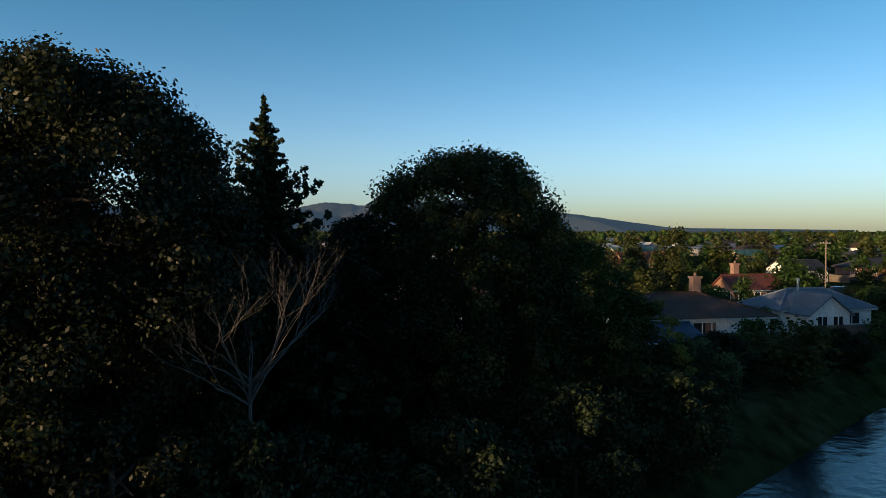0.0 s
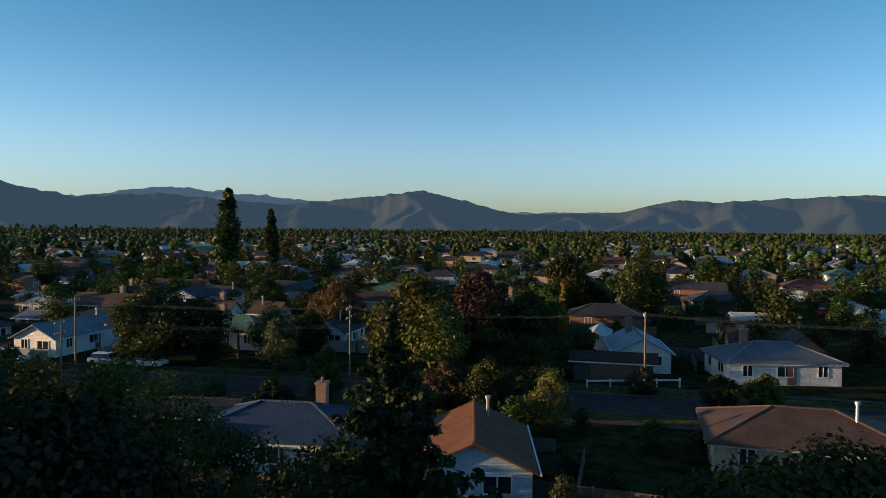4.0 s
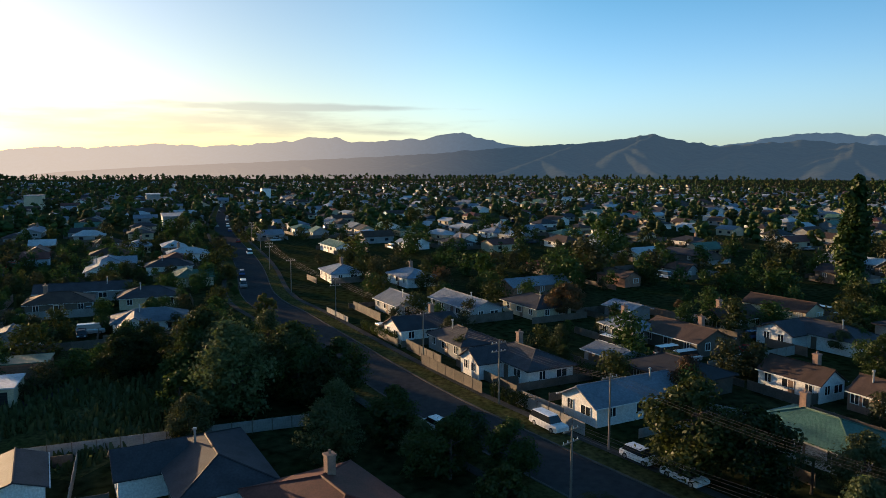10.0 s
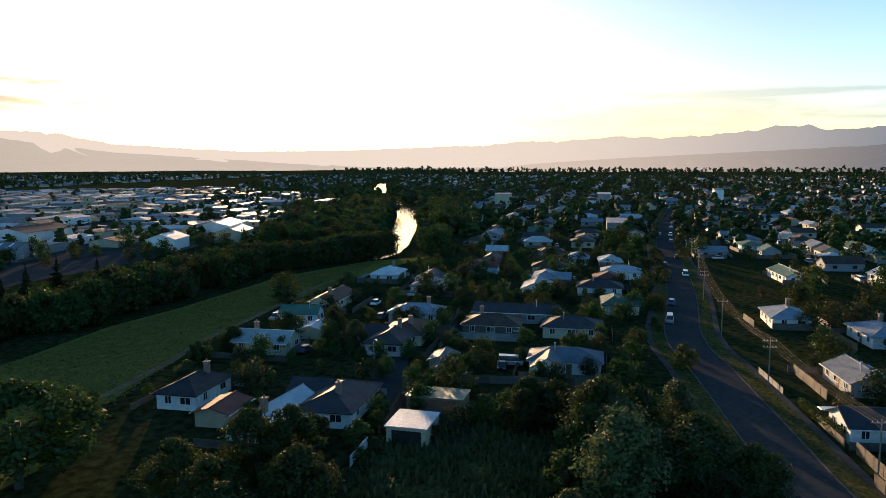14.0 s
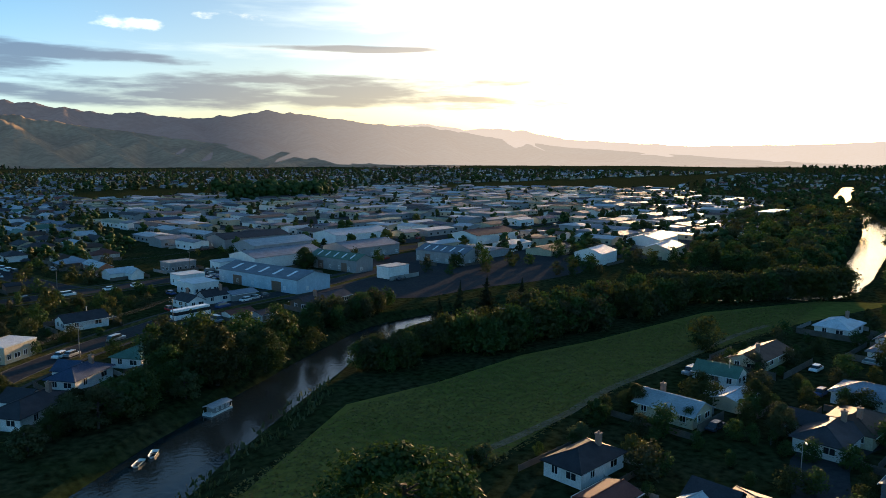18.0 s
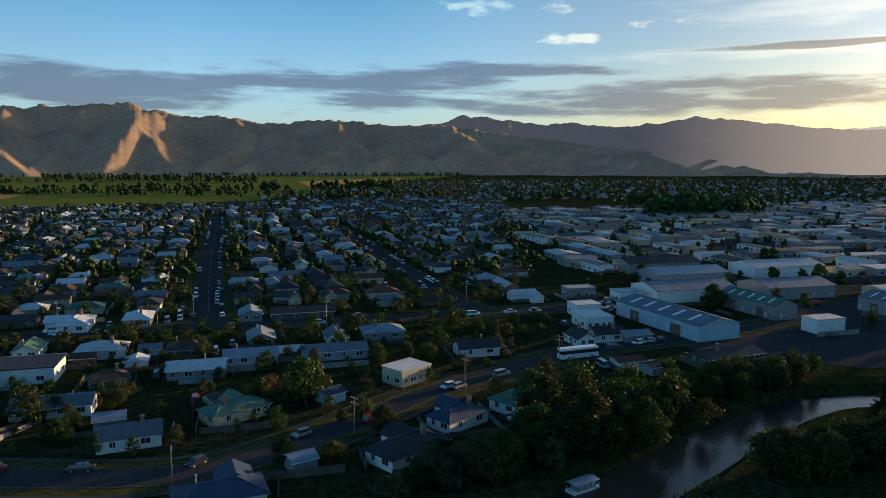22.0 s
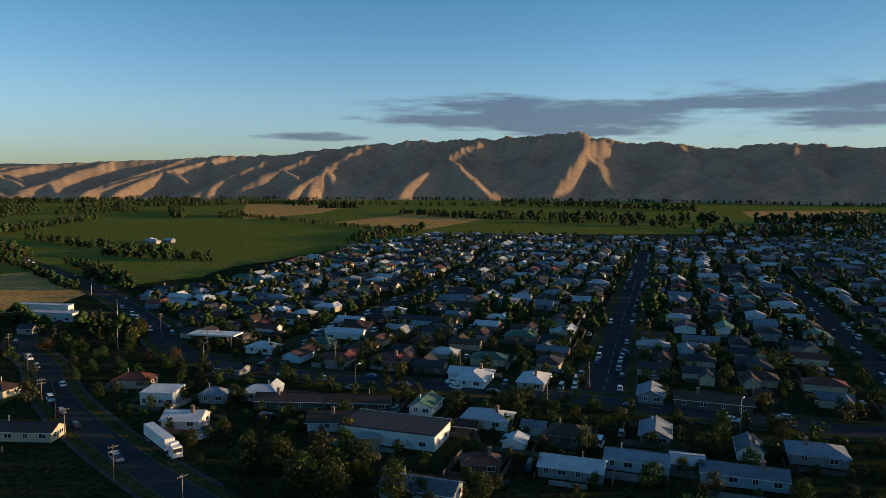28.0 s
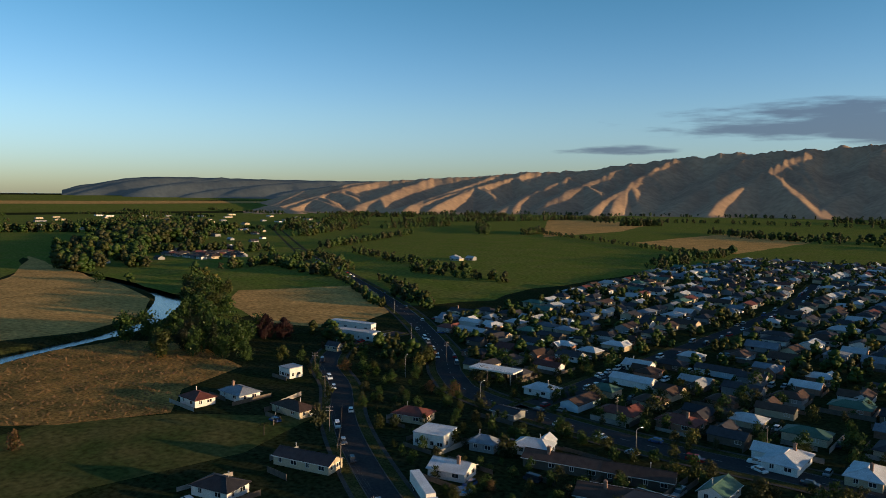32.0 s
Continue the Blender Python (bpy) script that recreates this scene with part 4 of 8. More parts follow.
def place_house(kind, x, y, turn, roof, wall, sx=1.0, sy=1.0, detail=2, sz=1.0):
    k = KIND[kind]
    word, category = KIND_WORD[kind]
    name = {"house": "house", "garage": "garage", "commercial building": "commercial_building", "warehouse": "warehouse"}[category]
    root = new(name)
    root.empty_display_size = 1
    root.matrix_basis = pose(x, y, 0, 0, 0, turn) @ Matrix.Diagonal((sx, sy, sz, 1))
    tagged(root, word % (WALL_WORD[wall], ROOF_WORD[roof]), category, "buildings of the town")
    part("wall", k["wall"], root, mat=WALLS[wall])
    part("roof", k["roof"], root, ROOF_WORD[roof] + " roof", mat=ROOFS[roof])
    if detail >= 1:
        if k["kind"] != "flat" or detail == 2:
            part("ridge_cap" if k["kind"] != "flat" else "parapet", k["caps"], root, mat=ROOFS[roof] if k["kind"] != "flat" else WALLS[wall])
        if detail == 2 and k["gutter"]:
            part("gutter", k["gutter"], root)
            part("gutter", k["gutter"], root, at=pose(0, 0, 0, 0, 0, 180))
    for i, (wx, wy, a, size) in enumerate(k["spots"]):
        if detail == 1 and i % 2:
            continue
        if detail == 0 and i not in (0, 3):
            continue
        frame_me, pane_me, both = WINDOWS[size]
        at = pose(wx, wy, 0.95, 0, 0, a) @ Matrix.Diagonal((1 / (sx if a in (0, 180) else sy), 1, 1 / sz, 1))
        if detail == 2:
            w = part("window", frame_me, root, at=at)
            part("pane", pane_me, w)
        else:
            part("window", both, root, at=at)
    if kind == "shed":
        part("roller_door", BIG_DOOR, root, at=pose(-0.2, -k["D"] / 2, 0.02) @ Matrix.Diagonal((1 / sx, 1, 1, 1)))
    elif kind == "warehouse":
        for i in range(-2, 3):
            part("skylight", SKYLIGHT, root, at=pose(i * 7.0, -5.6, 6.34 - 0.02, 11.3))
        for i in (-1, 1):
            part("roller_door", BIG_DOOR, root, at=pose(i * 10.0, -k["D"] / 2, 0.02) @ Matrix.Diagonal((1, 1, 1.6, 1)))
    elif detail == 2:
        part("door", DOOR_MESH, root, at=pose(k["L"] * 0.06, -k["D"] / 2 - 0.01, 0.05) @ Matrix.Diagonal((1 / sx, 1, 1, 1)))
        if kind != "flat_block":
            if pick.random() < 0.6:
                part("chimney", CHIMNEY, root, at=pose(k["L"] * pick.choice((-0.22, 0.2)), k["D"] * 0.12, k["h"] + k["rise"] * 0.45) @ Matrix.Diagonal((1 / sx, 1 / sy, 1, 1)))
            else:
                part("flue", FLUE, root, at=pose(k["L"] * pick.choice((-0.15, 0.25)), -k["D"] * 0.14, k["h"] + k["rise"] * 0.4) @ Matrix.Diagonal((1 / sx, 1 / sy, 1, 1)))
    HOUSES.append((x, y, math.hypot(k["L"] * sx, k["D"] * sy) / 2))
    return root


# ---- trees ----
def leaf_cloud(rng, centres, radii, per, size, flat=0.75):
    """Small four-cornered leaves, each turned its own way, thick on the outside of each clump."""
    n = len(centres) * per
    c = np.repeat(np.array(centres), per, 0)
    r = np.repeat(np.array(radii), per)[:, None]
    w = rng.normal(size=(n, 3))
    w /= np.linalg.norm(w, axis=1, keepdims=True)
    p = c + w * r * (rng.random((n, 1)) ** 0.4) * (1 + 0.4 * rng.random((n, 1)) * (rng.random((n, 1)) < 0.3)) * np.array([1, 1, flat])
    face = w + np.array([0, 0, 0.25]) + 0.55 * rng.normal(size=(n, 3))
    face /= np.linalg.norm(face, axis=1, keepdims=True) + 1e-9
    a = np.cross(face, rng.normal(size=(n, 3)))
    a /= np.linalg.norm(a, axis=1, keepdims=True) + 1e-9
    b = np.cross(face, a)
    s = (size if isinstance(size, float) else np.repeat(np.array(size), per)[:, None]) * (0.6 + 0.8 * rng.random((n, 1)))
    v = np.stack([p - a * s, p + b * s * 0.6, p + a * s, p - b * s * 0.6], 1).reshape(-1, 3)
    return v, np.arange(n * 4).reshape(n, 4)


def array_mesh(name, v, f, mat):
    me = bpy.data.meshes.new(name)
    me.vertices.add(len(v))
    me.vertices.foreach_set("co", np.asarray(v, np.float32).ravel())
    me.loops.add(f.size)
    me.loops.foreach_set("vertex_index", f.ravel().astype(np.int32))
    me.polygons.add(len(f))
    me.polygons.foreach_set("loop_start", np.arange(0, f.size, f.shape[1], dtype=np.int32))
    me.materials.append(mat)
    me.update(calc_edges=True)
    return me


def limbs(rng, s, base, tip, r, count, reach, levels=1, rise=0.6):
    s.tube(base, tip, r, r * 0.55, 7)
    base, tip = Vector(base), Vector(tip)
    ends = []
    for i in range(count):
        t = 0.45 + 0.55 * (i + rng.random()) / count
        p = base.lerp(tip, t)
        a = rng.uniform(0, 2 * math.pi)
        q = p + Vector((math.cos(a), math.sin(a), rise * (1.15 - t) + 0.25 * rng.random())) * reach * rng.uniform(0.6, 1.0) * (1.25 - 0.6 * t)
        mid = p.lerp(q, 0.5) + Vector((rng.uniform(-.1, .1), rng.uniform(-.1, .1), 0.08)) * reach
        s.tube(p, mid, r * 0.45, r * 0.3, 5)
        s.tube(mid, q, r * 0.3, r * 0.12, 5)
        ends.append(q)
        if levels > 1:
            for _ in range(3):
                a = rng.uniform(0, 2 * math.pi)
                e = mid.lerp(q, rng.uniform(0.2, 1)) 
                s.tube(e, e + Vector((math.cos(a), math.sin(a), rise * 0.6 + 0.3 * rng.random())) * reach * 0.3, r * 0.10, r * 0.02, 4)
    return ends


def broadleaf(seed, clumps=26, per=60, size=0.05, width=0.5, low=0.22, squash=1.0):
    """A unit-high tree: a trunk with limbs, and a crown of leaf clumps with gaps."""
    rng, nr = random.Random(seed), np.random.default_rng(seed)
    s = Shape()
    limbs(rng, s, (0, 0, -0.02), (rng.uniform(-.03, .03), rng.uniform(-.03, .03), 0.62), 0.032, 7, 0.27)
    centres, radii = [], []
    for i in range(clumps):
        a, t = rng.uniform(0, 2 * math.pi), (i + 0.5) / clumps
        z = low + (0.93 - low) * t
        bulge = math.sin(math.pi * min(1, max(0.0, (t * 0.9 + 0.12)))) ** 0.7
        d = width * bulge * rng.uniform(0.45, 0.85) * squash
        centres.append((math.cos(a) * d, math.sin(a) * d, z))
        radii.append(rng.uniform(0.10, 0.19) * (0.7 + 0.5 * bulge))
    v, f = leaf_cloud(nr, centres, radii, per, size)
    return s.mesh("trunk", [M_BARK]), (v, f)


def columnar(seed, width, per, size, clumps=30, foot=0.04):
    rng, nr = random.Random(seed), np.random.default_rng(seed)
    s = Shape().tube((0, 0, -0.02), (0, 0, 0.8), 0.02, 0.006, 7)
    centres, radii = [], []
    for i in range(clumps):
        t = (i + 0.5) / clumps
        w = width * min(1.0, (t + 0.2) / 0.4) * (1.02 - t) ** 0.45
        a, d = rng.uniform(0, 7), w * rng.uniform(0.2, 0.65)
        centres.append((math.cos(a) * d, math.sin(a) * d, foot + t * 0.93))
        radii.append(w * rng.uniform(0.45, 0.7) + 0.006)
    v, f = leaf_cloud(nr, centres, radii, per, size, 1.9)
    return s.mesh("trunk", [M_BARK]), (v, f)


def conifer(seed, tiers=16, per=34, size=0.035, width=0.26):
    rng, nr = random.Random(seed), np.random.default_rng(seed)
    s = Shape().tube((0, 0, -0.02), (0, 0, 0.99), 0.012, 0.0006, 7)
    centres, radii, sizes = [], [], []
    for i in range(tiers * 9):
        t = (i + rng.random()) / (tiers * 9)
        t = t ** 1.25
        z, w = 0.06 + 0.92 * t, width * (1 - t) ** 1.2 + 0.003
        a = i * 2.4 + rng.uniform(-0.5, 0.5)
        out = w * rng.uniform(0.3, 1.2)
        rise = out * rng.uniform(-0.15, 0.7)
        s.tube((0, 0, z), (math.cos(a) * out, math.sin(a) * out, z + rise), 0.004, 0.001, 4)
        for q in (0.2, 0.4, 0.6, 0.8, 1.0):
            centres.append((math.cos(a) * out * q, math.sin(a) * out * q, z + rise * q))
            sizes.append(size * (0.25 + 1.1 * (1 - t)))
            radii.append(0.003 + 0.040 * (1 - t) * (1.2 - 0.6 * q))
    v, f = leaf_cloud(nr, centres, radii, per, sizes, 1.0)
    return s.mesh("trunk", [M_BARK]), (v, f)


def fern_tree(seed, fronds=22):
    """A tree fern or palm: a bare stem and arching fronds of narrow leaflets."""
    rng = random.Random(seed)
    s = Shape().tube((0, 0, -0.02), (0.02, 0, 0.72), 0.035, 0.028, 7)
    v, f = [], []
    for i in range(fronds):
        a, lift = 2 * math.pi * i / fronds + rng.random() * 0.2, rng.uniform(0.15, 0.75)
        for k in range(14):
            t = k / 13
            x, z = 0.55 * t, 0.72 + lift * 0.55 * t - 0.55 * t * t * (0.6 + 0.5 * (1 - lift))
            for side in (-1, 1):
                w = 0.14 * math.sin(math.pi * min(1, t + 0.12)) + 0.02
                c, sn = math.cos(a), math.sin(a)
                def at(px, py, pz):
                    return (px * c - py * sn, px * sn + py * c, pz)
                n = len(v)
                v += [at(x, 0, z), at(x + 0.012, side * w * 0.5, z - 0.01), at(x + 0.05, side * w, z - 0.05), at(x + 0.03, side * w * 0.45, z - 0.012)]
                f.append((n, n + 1, n + 2, n + 3))
    return s.mesh("trunk", [M_BARK]), (np.array(v), np.array(f))


TREE = {
    "round": [broadleaf(i, 40, 230, 0.0205, 0.46, 0.12) for i in (1, 2, 3)],
    "tall": [broadleaf(i, 40, 230, 0.0200, 0.36, 0.07) for i in (11, 12)],
    "wide": [broadleaf(i, 42, 240, 0.0215, 0.62, 0.26) for i in (21, 22)],
    "bush": [broadleaf(i, 22, 160, 0.038, 0.55, 0.10) for i in (31, 32)],
    "poplar": [columnar(41, 0.13, 190, 0.018, 46)],
    "cypress": [columnar(43, 0.10, 60, 0.03, foot=0.0)],
    "fir": [conifer(51, 16, 12, 0.018, 0.25), conifer(52, 16, 10, 0.020, 0.22)],
    "spruce": [conifer(53, 44, 22, 0.012, 0.44)],
    "fern": [fern_tree(61)],
}
TREE_WORD = {"round": "%s rounded tree", "tall": "%s upright tree", "wide": "%s spreading tree", "bush": "%s garden bush", "poplar": "tall slender poplar tree",
             "cypress": "narrow columnar %s cypress", "fir": "dark pointed conifer", "spruce": "tall dark spruce with upswept branches", "fern": "tree fern with arching green fronds"}
LEAF_WORD = {"oak": "green", "dark": "dark green", "deep": "shaded green", "lime": "yellow-green", "rust": "rust-tinged", "plum": "purple-leaved", "fir": "dark needled", "gold": "golden", "olive": "grey-green"}
CROWNS = {}
TREES = []
grow = random.Random(9)


FAR_TREES = {"oak": [], "dark": [], "olive": [], "lime": [], "rust": []}


def place_tree(kind, x, y, height, leaf="oak", spread=1.0, z=0.0, variant=None):
    if math.hypot(x + 35, y - 15) > 150 and kind in ("round", "tall", "wide", "bush") and leaf in FAR_TREES and variant is None:
        FAR_TREES[leaf].append((x, y, height, spread * {"round": 1.0, "tall": 0.75, "wide": 1.25, "bush": 1.1}[kind]))   # too far to pick apart
        return None
    v = grow.randrange(len(TREE[kind])) if variant is None else variant
    key = (kind, v, leaf)
    trunk, (verts, faces) = TREE[kind][v]
    if key not in CROWNS:
        CROWNS[key] = array_mesh("crown", verts, faces, LEAVES[leaf])
    word = TREE_WORD[kind]
    root = new("bush" if kind == "bush" else "tree")
    root.empty_display_size = 1
    root.matrix_basis = pose(x, y, z, 0, 0, grow.uniform(0, 360)) @ Matrix.Diagonal((height * spread, height * spread, height, 1))
    tagged(root, (word % LEAF_WORD[leaf] if "%s" in word else word) + (" in a garden" if kind != "poplar" else " above the roofs"), "bush" if kind == "bush" else "tree", "trees of the town")
    part("trunk", trunk, root)
    part("crown", CROWNS[key], root)
    TREES.append((x, y, height * 0.4 * spread))
    return root

# ---- buildings, one by one ----
place_house("wing_house", -113.0, 80.8, 13, "k", "white", 0.9, 0.9)
place_house("gable_house", -94.0, 86.6, 103, "s", "white", 1.08, 0.82)
place_house("hip_house", -76.4, 100.6, 13, "g", "white", 0.9, 0.9)
place_house("gable_house", -94.9, 114.1, 13, "b", "white", 0.72, 0.63)
place_house("gable_house", -85.0, 117.8, 13, "b", "brick", 0.45, 0.63)
place_house("gable_house", -121.5, 113.6, 13, "b", "dark", 0.99, 0.99)
place_house("gable_house", -132.1, 130.5, 103, "b", "cream", 0.81, 0.81)
place_house("wing_house", -116.5, 137.6, 13, "k", "white", 1.17, 0.9)
place_house("shed", -113.7, 95.7, 13, "s", "grey", 1.08, 0.9)
place_house("hip_house", -129.3, 107.1, 13, "s", "grey", 0.63, 0.63)
place_house("unit_block", -159.2, 85.2, 13, "s", "grey", 0.9, 0.9)
place_house("hip_house", -127.7, 75.4, 13, "k", "grey", 0.81, 0.72)
place_house("gable_house", -140.2, 71.4, 103, "k", "white", 0.9, 0.9)
place_house("hip_house", -154.9, 99.7, 13, "k", "cream", 0.9, 0.9)
place_house("hip_house", -350.4, 159.0, 13, "s", "white", 0.9, 0.9)
place_house("shed", -147.3, 116.9, 13, "s", "grey", 1.17, 0.9)
place_house("gable_house", -62.7, 107.4, 103, "k", "white", 0.63, 0.63)
place_house("unit_block", -78.2, 145.6, 13, "b", "cream", 1.26, 0.9)
place_house("hip_house", -86.8, 165.8, 13, "g", "cream", 1.17, 0.99)
place_house("gable_house", -52.1, 150.4, 103, "g", "white", 0.9, 0.9)
place_house("gable_house", -20.4, 114.3, 110, "s", "white", 0.9, 0.81)
place_house("shed", -20.7, 103.3, 13, "b", "dark", 1.35, 0.45)
place_house("gable_house", -29.9, 163.1, 13, "b", "dark", 0.9, 0.9)
place_house("shed", -105.1, 243.8, 13, "b", "cream", 1.17, 0.9)
place_house("hip_house", -85.1, 257.9, 13, "k", "white", 0.9, 0.9)
place_house("shed", -28.2, 123.7, 100, "w", "white", 1.17, 0.54)
place_house("hip_house", -4.5, 113.4, 25, "s", "white", 0.9, 0.9)
place_house("gable_house", -201.2, 281.4, 13, "s", "white", 0.9, 0.9)
place_house("gable_house", -198.2, 300.8, 13, "s", "white", 0.9, 0.9)
place_house("hip_house", -266.9, 211.0, 13, "k", "white", 0.9, 0.9)
place_house("hip_house", -115.7, 303.8, 13, "s", "white", 0.9, 0.9)
place_house("hip_house", -177.0, 240.2, 13, "k", "white", 0.9, 0.9)
place_house("gable_house", -197.8, 218.6, 13, "s", "white", 0.9, 0.9)
place_house("wing_house", -158.9, 22.9, 98, "s", "white", 0.9, 0.9)
place_house("shed", -152.4, 0.9, 8, "s", "grey", 0.9, 0.72)
place_house("hip_house", -183.3, 1.7, 98, "b", "dark", 0.9, 0.9)
place_house("unit_block", -197.5, 3.6, 98, "k", "grey", 1.0, 0.95)
place_house("hip_house", -189.5, -19.4, 98, "s", "white", 0.9, 0.9)
place_house("hip_house", -171.3, -14.2, 8, "b", "cream", 0.9, 0.9)
place_house("hip_house", -186.7, 19.3, 98, "k", "cream", 0.9, 0.9)
place_house("gable_house", -235.7, 0.2, 8, "w", "white", 1.08, 0.9)
place_house("hip_house", -240.4, 18.0, 98, "k", "white", 0.9, 0.9)
place_house("hip_house", -272.4, 20.7, 98, "w", "white", 0.9, 0.9)
place_house("hip_house", -303.4, 0.9, 8, "s", "cream", 0.9, 0.9)
place_house("hip_house", -214.5, 65.6, 8, "s", "white", 0.9, 0.9)
place_house("hip_house", -201.8, 83.1, 13, "s", "white", 0.9, 0.9)
place_house("gable_house", -164.6, 72.6, 13, "s", "grey", 0.9, 0.9)
place_house("unit_block", -284.9, 72.8, 13, "g", "white", 0.9, 0.9)
place_house("hip_house", -285.9, 119.3, 13, "k", "grey", 0.9, 0.9)
place_house("hip_house", -326.0, 149.0, 13, "s", "white", 0.9, 0.9)
place_house("hip_house", -251.1, 208.7, 13, "k", "white", 0.9, 0.9)
place_house("gable_house", -240.9, -35.7, 8, "k", "white", 0.9, 0.9)
place_house("gable_house", -152.5, -38.5, 98, "w", "cream", 0.9, 0.9)
place_house("gable_house", -178.0, -45.5, 103, "g", "white", 0.72, 0.72)
place_house("shed", -167.1, -34.9, 8, "w", "cream", 1.17, 0.9)
place_house("unit_block", -198.2, -48.1, 8, "b", "cream", 0.9, 0.9)
place_house("wing_house", -162.4, -14.3, 8, "k", "white", 0.9, 0.9)
place_house("hip_house", -121.5, -31.8, 8, "k", "white", 0.81, 0.72)
place_house("wing_house", -124.0, -6.3, 8, "k", "white", 0.99, 0.99)
place_house("shed", -114.9, -21.3, 8, "r", "cream", 1.08, 0.9)
place_house("unit_block", -114.4, -12.0, 0, "w", "white", 0.81, 0.63)
place_house("hip_house", -227.8, -31.0, 8, "s", "white", 0.9, 0.9)
place_house("unit_block", -383.8, -55.1, 8, "s", "grey", 1.35, 1.08)
place_house("hip_house", -243.9, -51.8, 8, "w", "white", 0.9, 0.9)
place_house("flat_block", -56.0, -155.1, 42, "w", "cream", 0.45, 0.54)
place_house("wing_house", -66.5, -124.2, 42, "B", "white", 0.81, 0.81)
place_house("wing_house", -55.7, -107.8, 42, "k", "white", 0.99, 0.9)
place_house("gable_house", -0.9, -117.1, 20, "s", "white", 0.9, 0.9)
place_house("shed", 6.7, -127.1, 20, "s", "grey", 0.9, 0.9)
place_house("unit_block", 21.9, -135.6, 12, "s", "white", 0.81, 0.9)
place_house("wing_house", -18.4, -130.8, 42, "g", "cream", 0.9, 0.81)
place_house("unit_block", -1.5, -163.0, 12, "w", "grey", 0.72, 0.9)
place_house("hip_house", 7.0, -183.4, 12, "b", "dark", 0.72, 0.9)
place_house("unit_block", -13.1, -174.4, 12, "s", "blue", 0.72, 0.72)
place_house("gable_house", -11.8, -196.6, 103, "s", "grey", 0.9, 0.9)
place_house("unit_block", -35.7, -178.2, 12, "s", "blue", 0.9, 0.72)
place_house("gable_house", -34.3, -197.0, 103, "s", "white", 0.72, 0.72)
place_house("hip_house", -48.8, -201.7, 12, "s", "grey", 0.9, 0.9)
place_house("shed", -23.1, -180.5, 12, "w", "grey", 1.08, 1.17)
place_house("flat_block", 46.2, -161.9, 12, "k", "white", 1.17, 0.9)
place_house("gable_house", 61.9, -162.6, 30, "b", "white", 1.62, 1.08)
place_house("gable_house", 51.5, -185.4, 103, "g", "white", 0.81, 0.81)
place_house("hip_house", 30.5, -183.9, 12, "w", "white", 0.9, 0.9)
place_house("shed", 16.8, -171.9, 103, "w", "white", 0.9, 0.9)
place_house("shed", 33.3, -175.3, 12, "b", "dark", 1.17, 0.9)
place_house("hip_house", 17.4, -154.3, 30, "b", "dark", 0.63, 0.63)
place_house("wing_house", 53.1, -219.1, 103, "w", "white", 0.99, 1.08)
place_house("hip_house", 35.1, -226.0, 103, "w", "cream", 0.9, 0.9)
place_house("hip_house", 90.2, -223.1, 12, "r", "brick", 0.9, 0.9)
place_house("gable_house", -1.7, -231.4, 103, "s", "grey", 0.9, 0.9)
place_house("unit_block", -19.7, -232.3, 12, "b", "dark", 1.08, 0.9)
place_house("gable_house", -76.4, -180.2, 12, "k", "white", 0.9, 0.9)
place_house("flat_block", -119.5, -213.6, 12, "w", "white", 0.45, 0.81)
place_house("gable_house", -109.2, -190.0, 103, "k", "white", 0.72, 0.72)
place_house("gable_house", -118.3, -193.4, 12, "k", "white", 0.72, 0.72)
place_house("shed", -127.3, -193.4, 12, "s", "grey", 1.35, 0.9)
place_house("flat_block", -121.5, -232.3, 12, "w", "white", 0.45, 0.54)
place_house("flat_block", -144.5, -256.5, 12, "w", "white", 0.45, 0.54)
place_house("flat_block", -127.8, -266.2, 12, "w", "grey", 0.54, 0.54)
place_house("shed", -115.7, -164.1, 12, "r", "white", 1.17, 0.9)
place_house("unit_block", -144.7, -167.6, 20, "k", "dark", 0.99, 0.99)
place_house("shed", -121.5, -158.7, 20, "k", "grey", 0.9, 0.9)
place_house("wing_house", -25.0, -90.0, 20, "B", "white", 0.95, 0.9)
place_house("shed", -38.0, -140.9, 42, "B", "blue", 0.81, 0.81)
place_house("shed", -12.6, -138.7, 42, "k", "cream", 0.72, 0.72)
place_house("shed", -36.2, -103.7, 30, "s", "grey", 0.72, 0.72)
place_house("hip_house", -81.1, -133.8, 42, "g", "white", 0.81, 0.81)
place_house("hip_house", 203.5, -106.1, 13, "r", "white", 0.72, 0.81)
place_house("hip_house", 202.2, -120.8, 13, "s", "white", 0.9, 0.9)
place_house("flat_block", 220.1, -148.4, 13, "w", "white", 0.315, 0.45)
place_house("hip_house", 174.1, -129.0, 13, "b", "cream", 1.08, 0.72)
place_house("unit_block", 127.8, -112.2, 28, "k", "cream", 0.9, 0.81)
place_house("hip_house", 123.5, -86.9, 28, "k", "white", 0.81, 0.81)
place_house("flat_block", 122.6, -150.6, 28, "w", "white", 0.45, 0.63)
place_house("gable_house", 100.3, -140.3, 28, "w", "white", 0.81, 0.9)
place_house("hip_house", 145.2, -158.0, 28, "r", "cream", 0.81, 0.81)
place_house("wing_house", 100.3, -169.4, 28, "w", "white", 0.72, 0.81)
place_house("hip_house", 110.3, -159.5, 28, "s", "grey", 0.54, 0.54)
place_house("unit_block", 86.3, -167.7, 28, "b", "dark", 1.08, 0.81)
place_house("unit_block", 69.0, -176.8, 28, "b", "dark", 0.9, 0.81)
place_house("hip_house", 143.3, -213.8, 13, "w", "white", 0.81, 0.81)
place_house("flat_block", 273.1, -208.5, 23, "w", "white", 1.08, 0.45)
place_house("flat_block", 297.1, -219.0, 23, "w", "white", 1.26, 0.315)
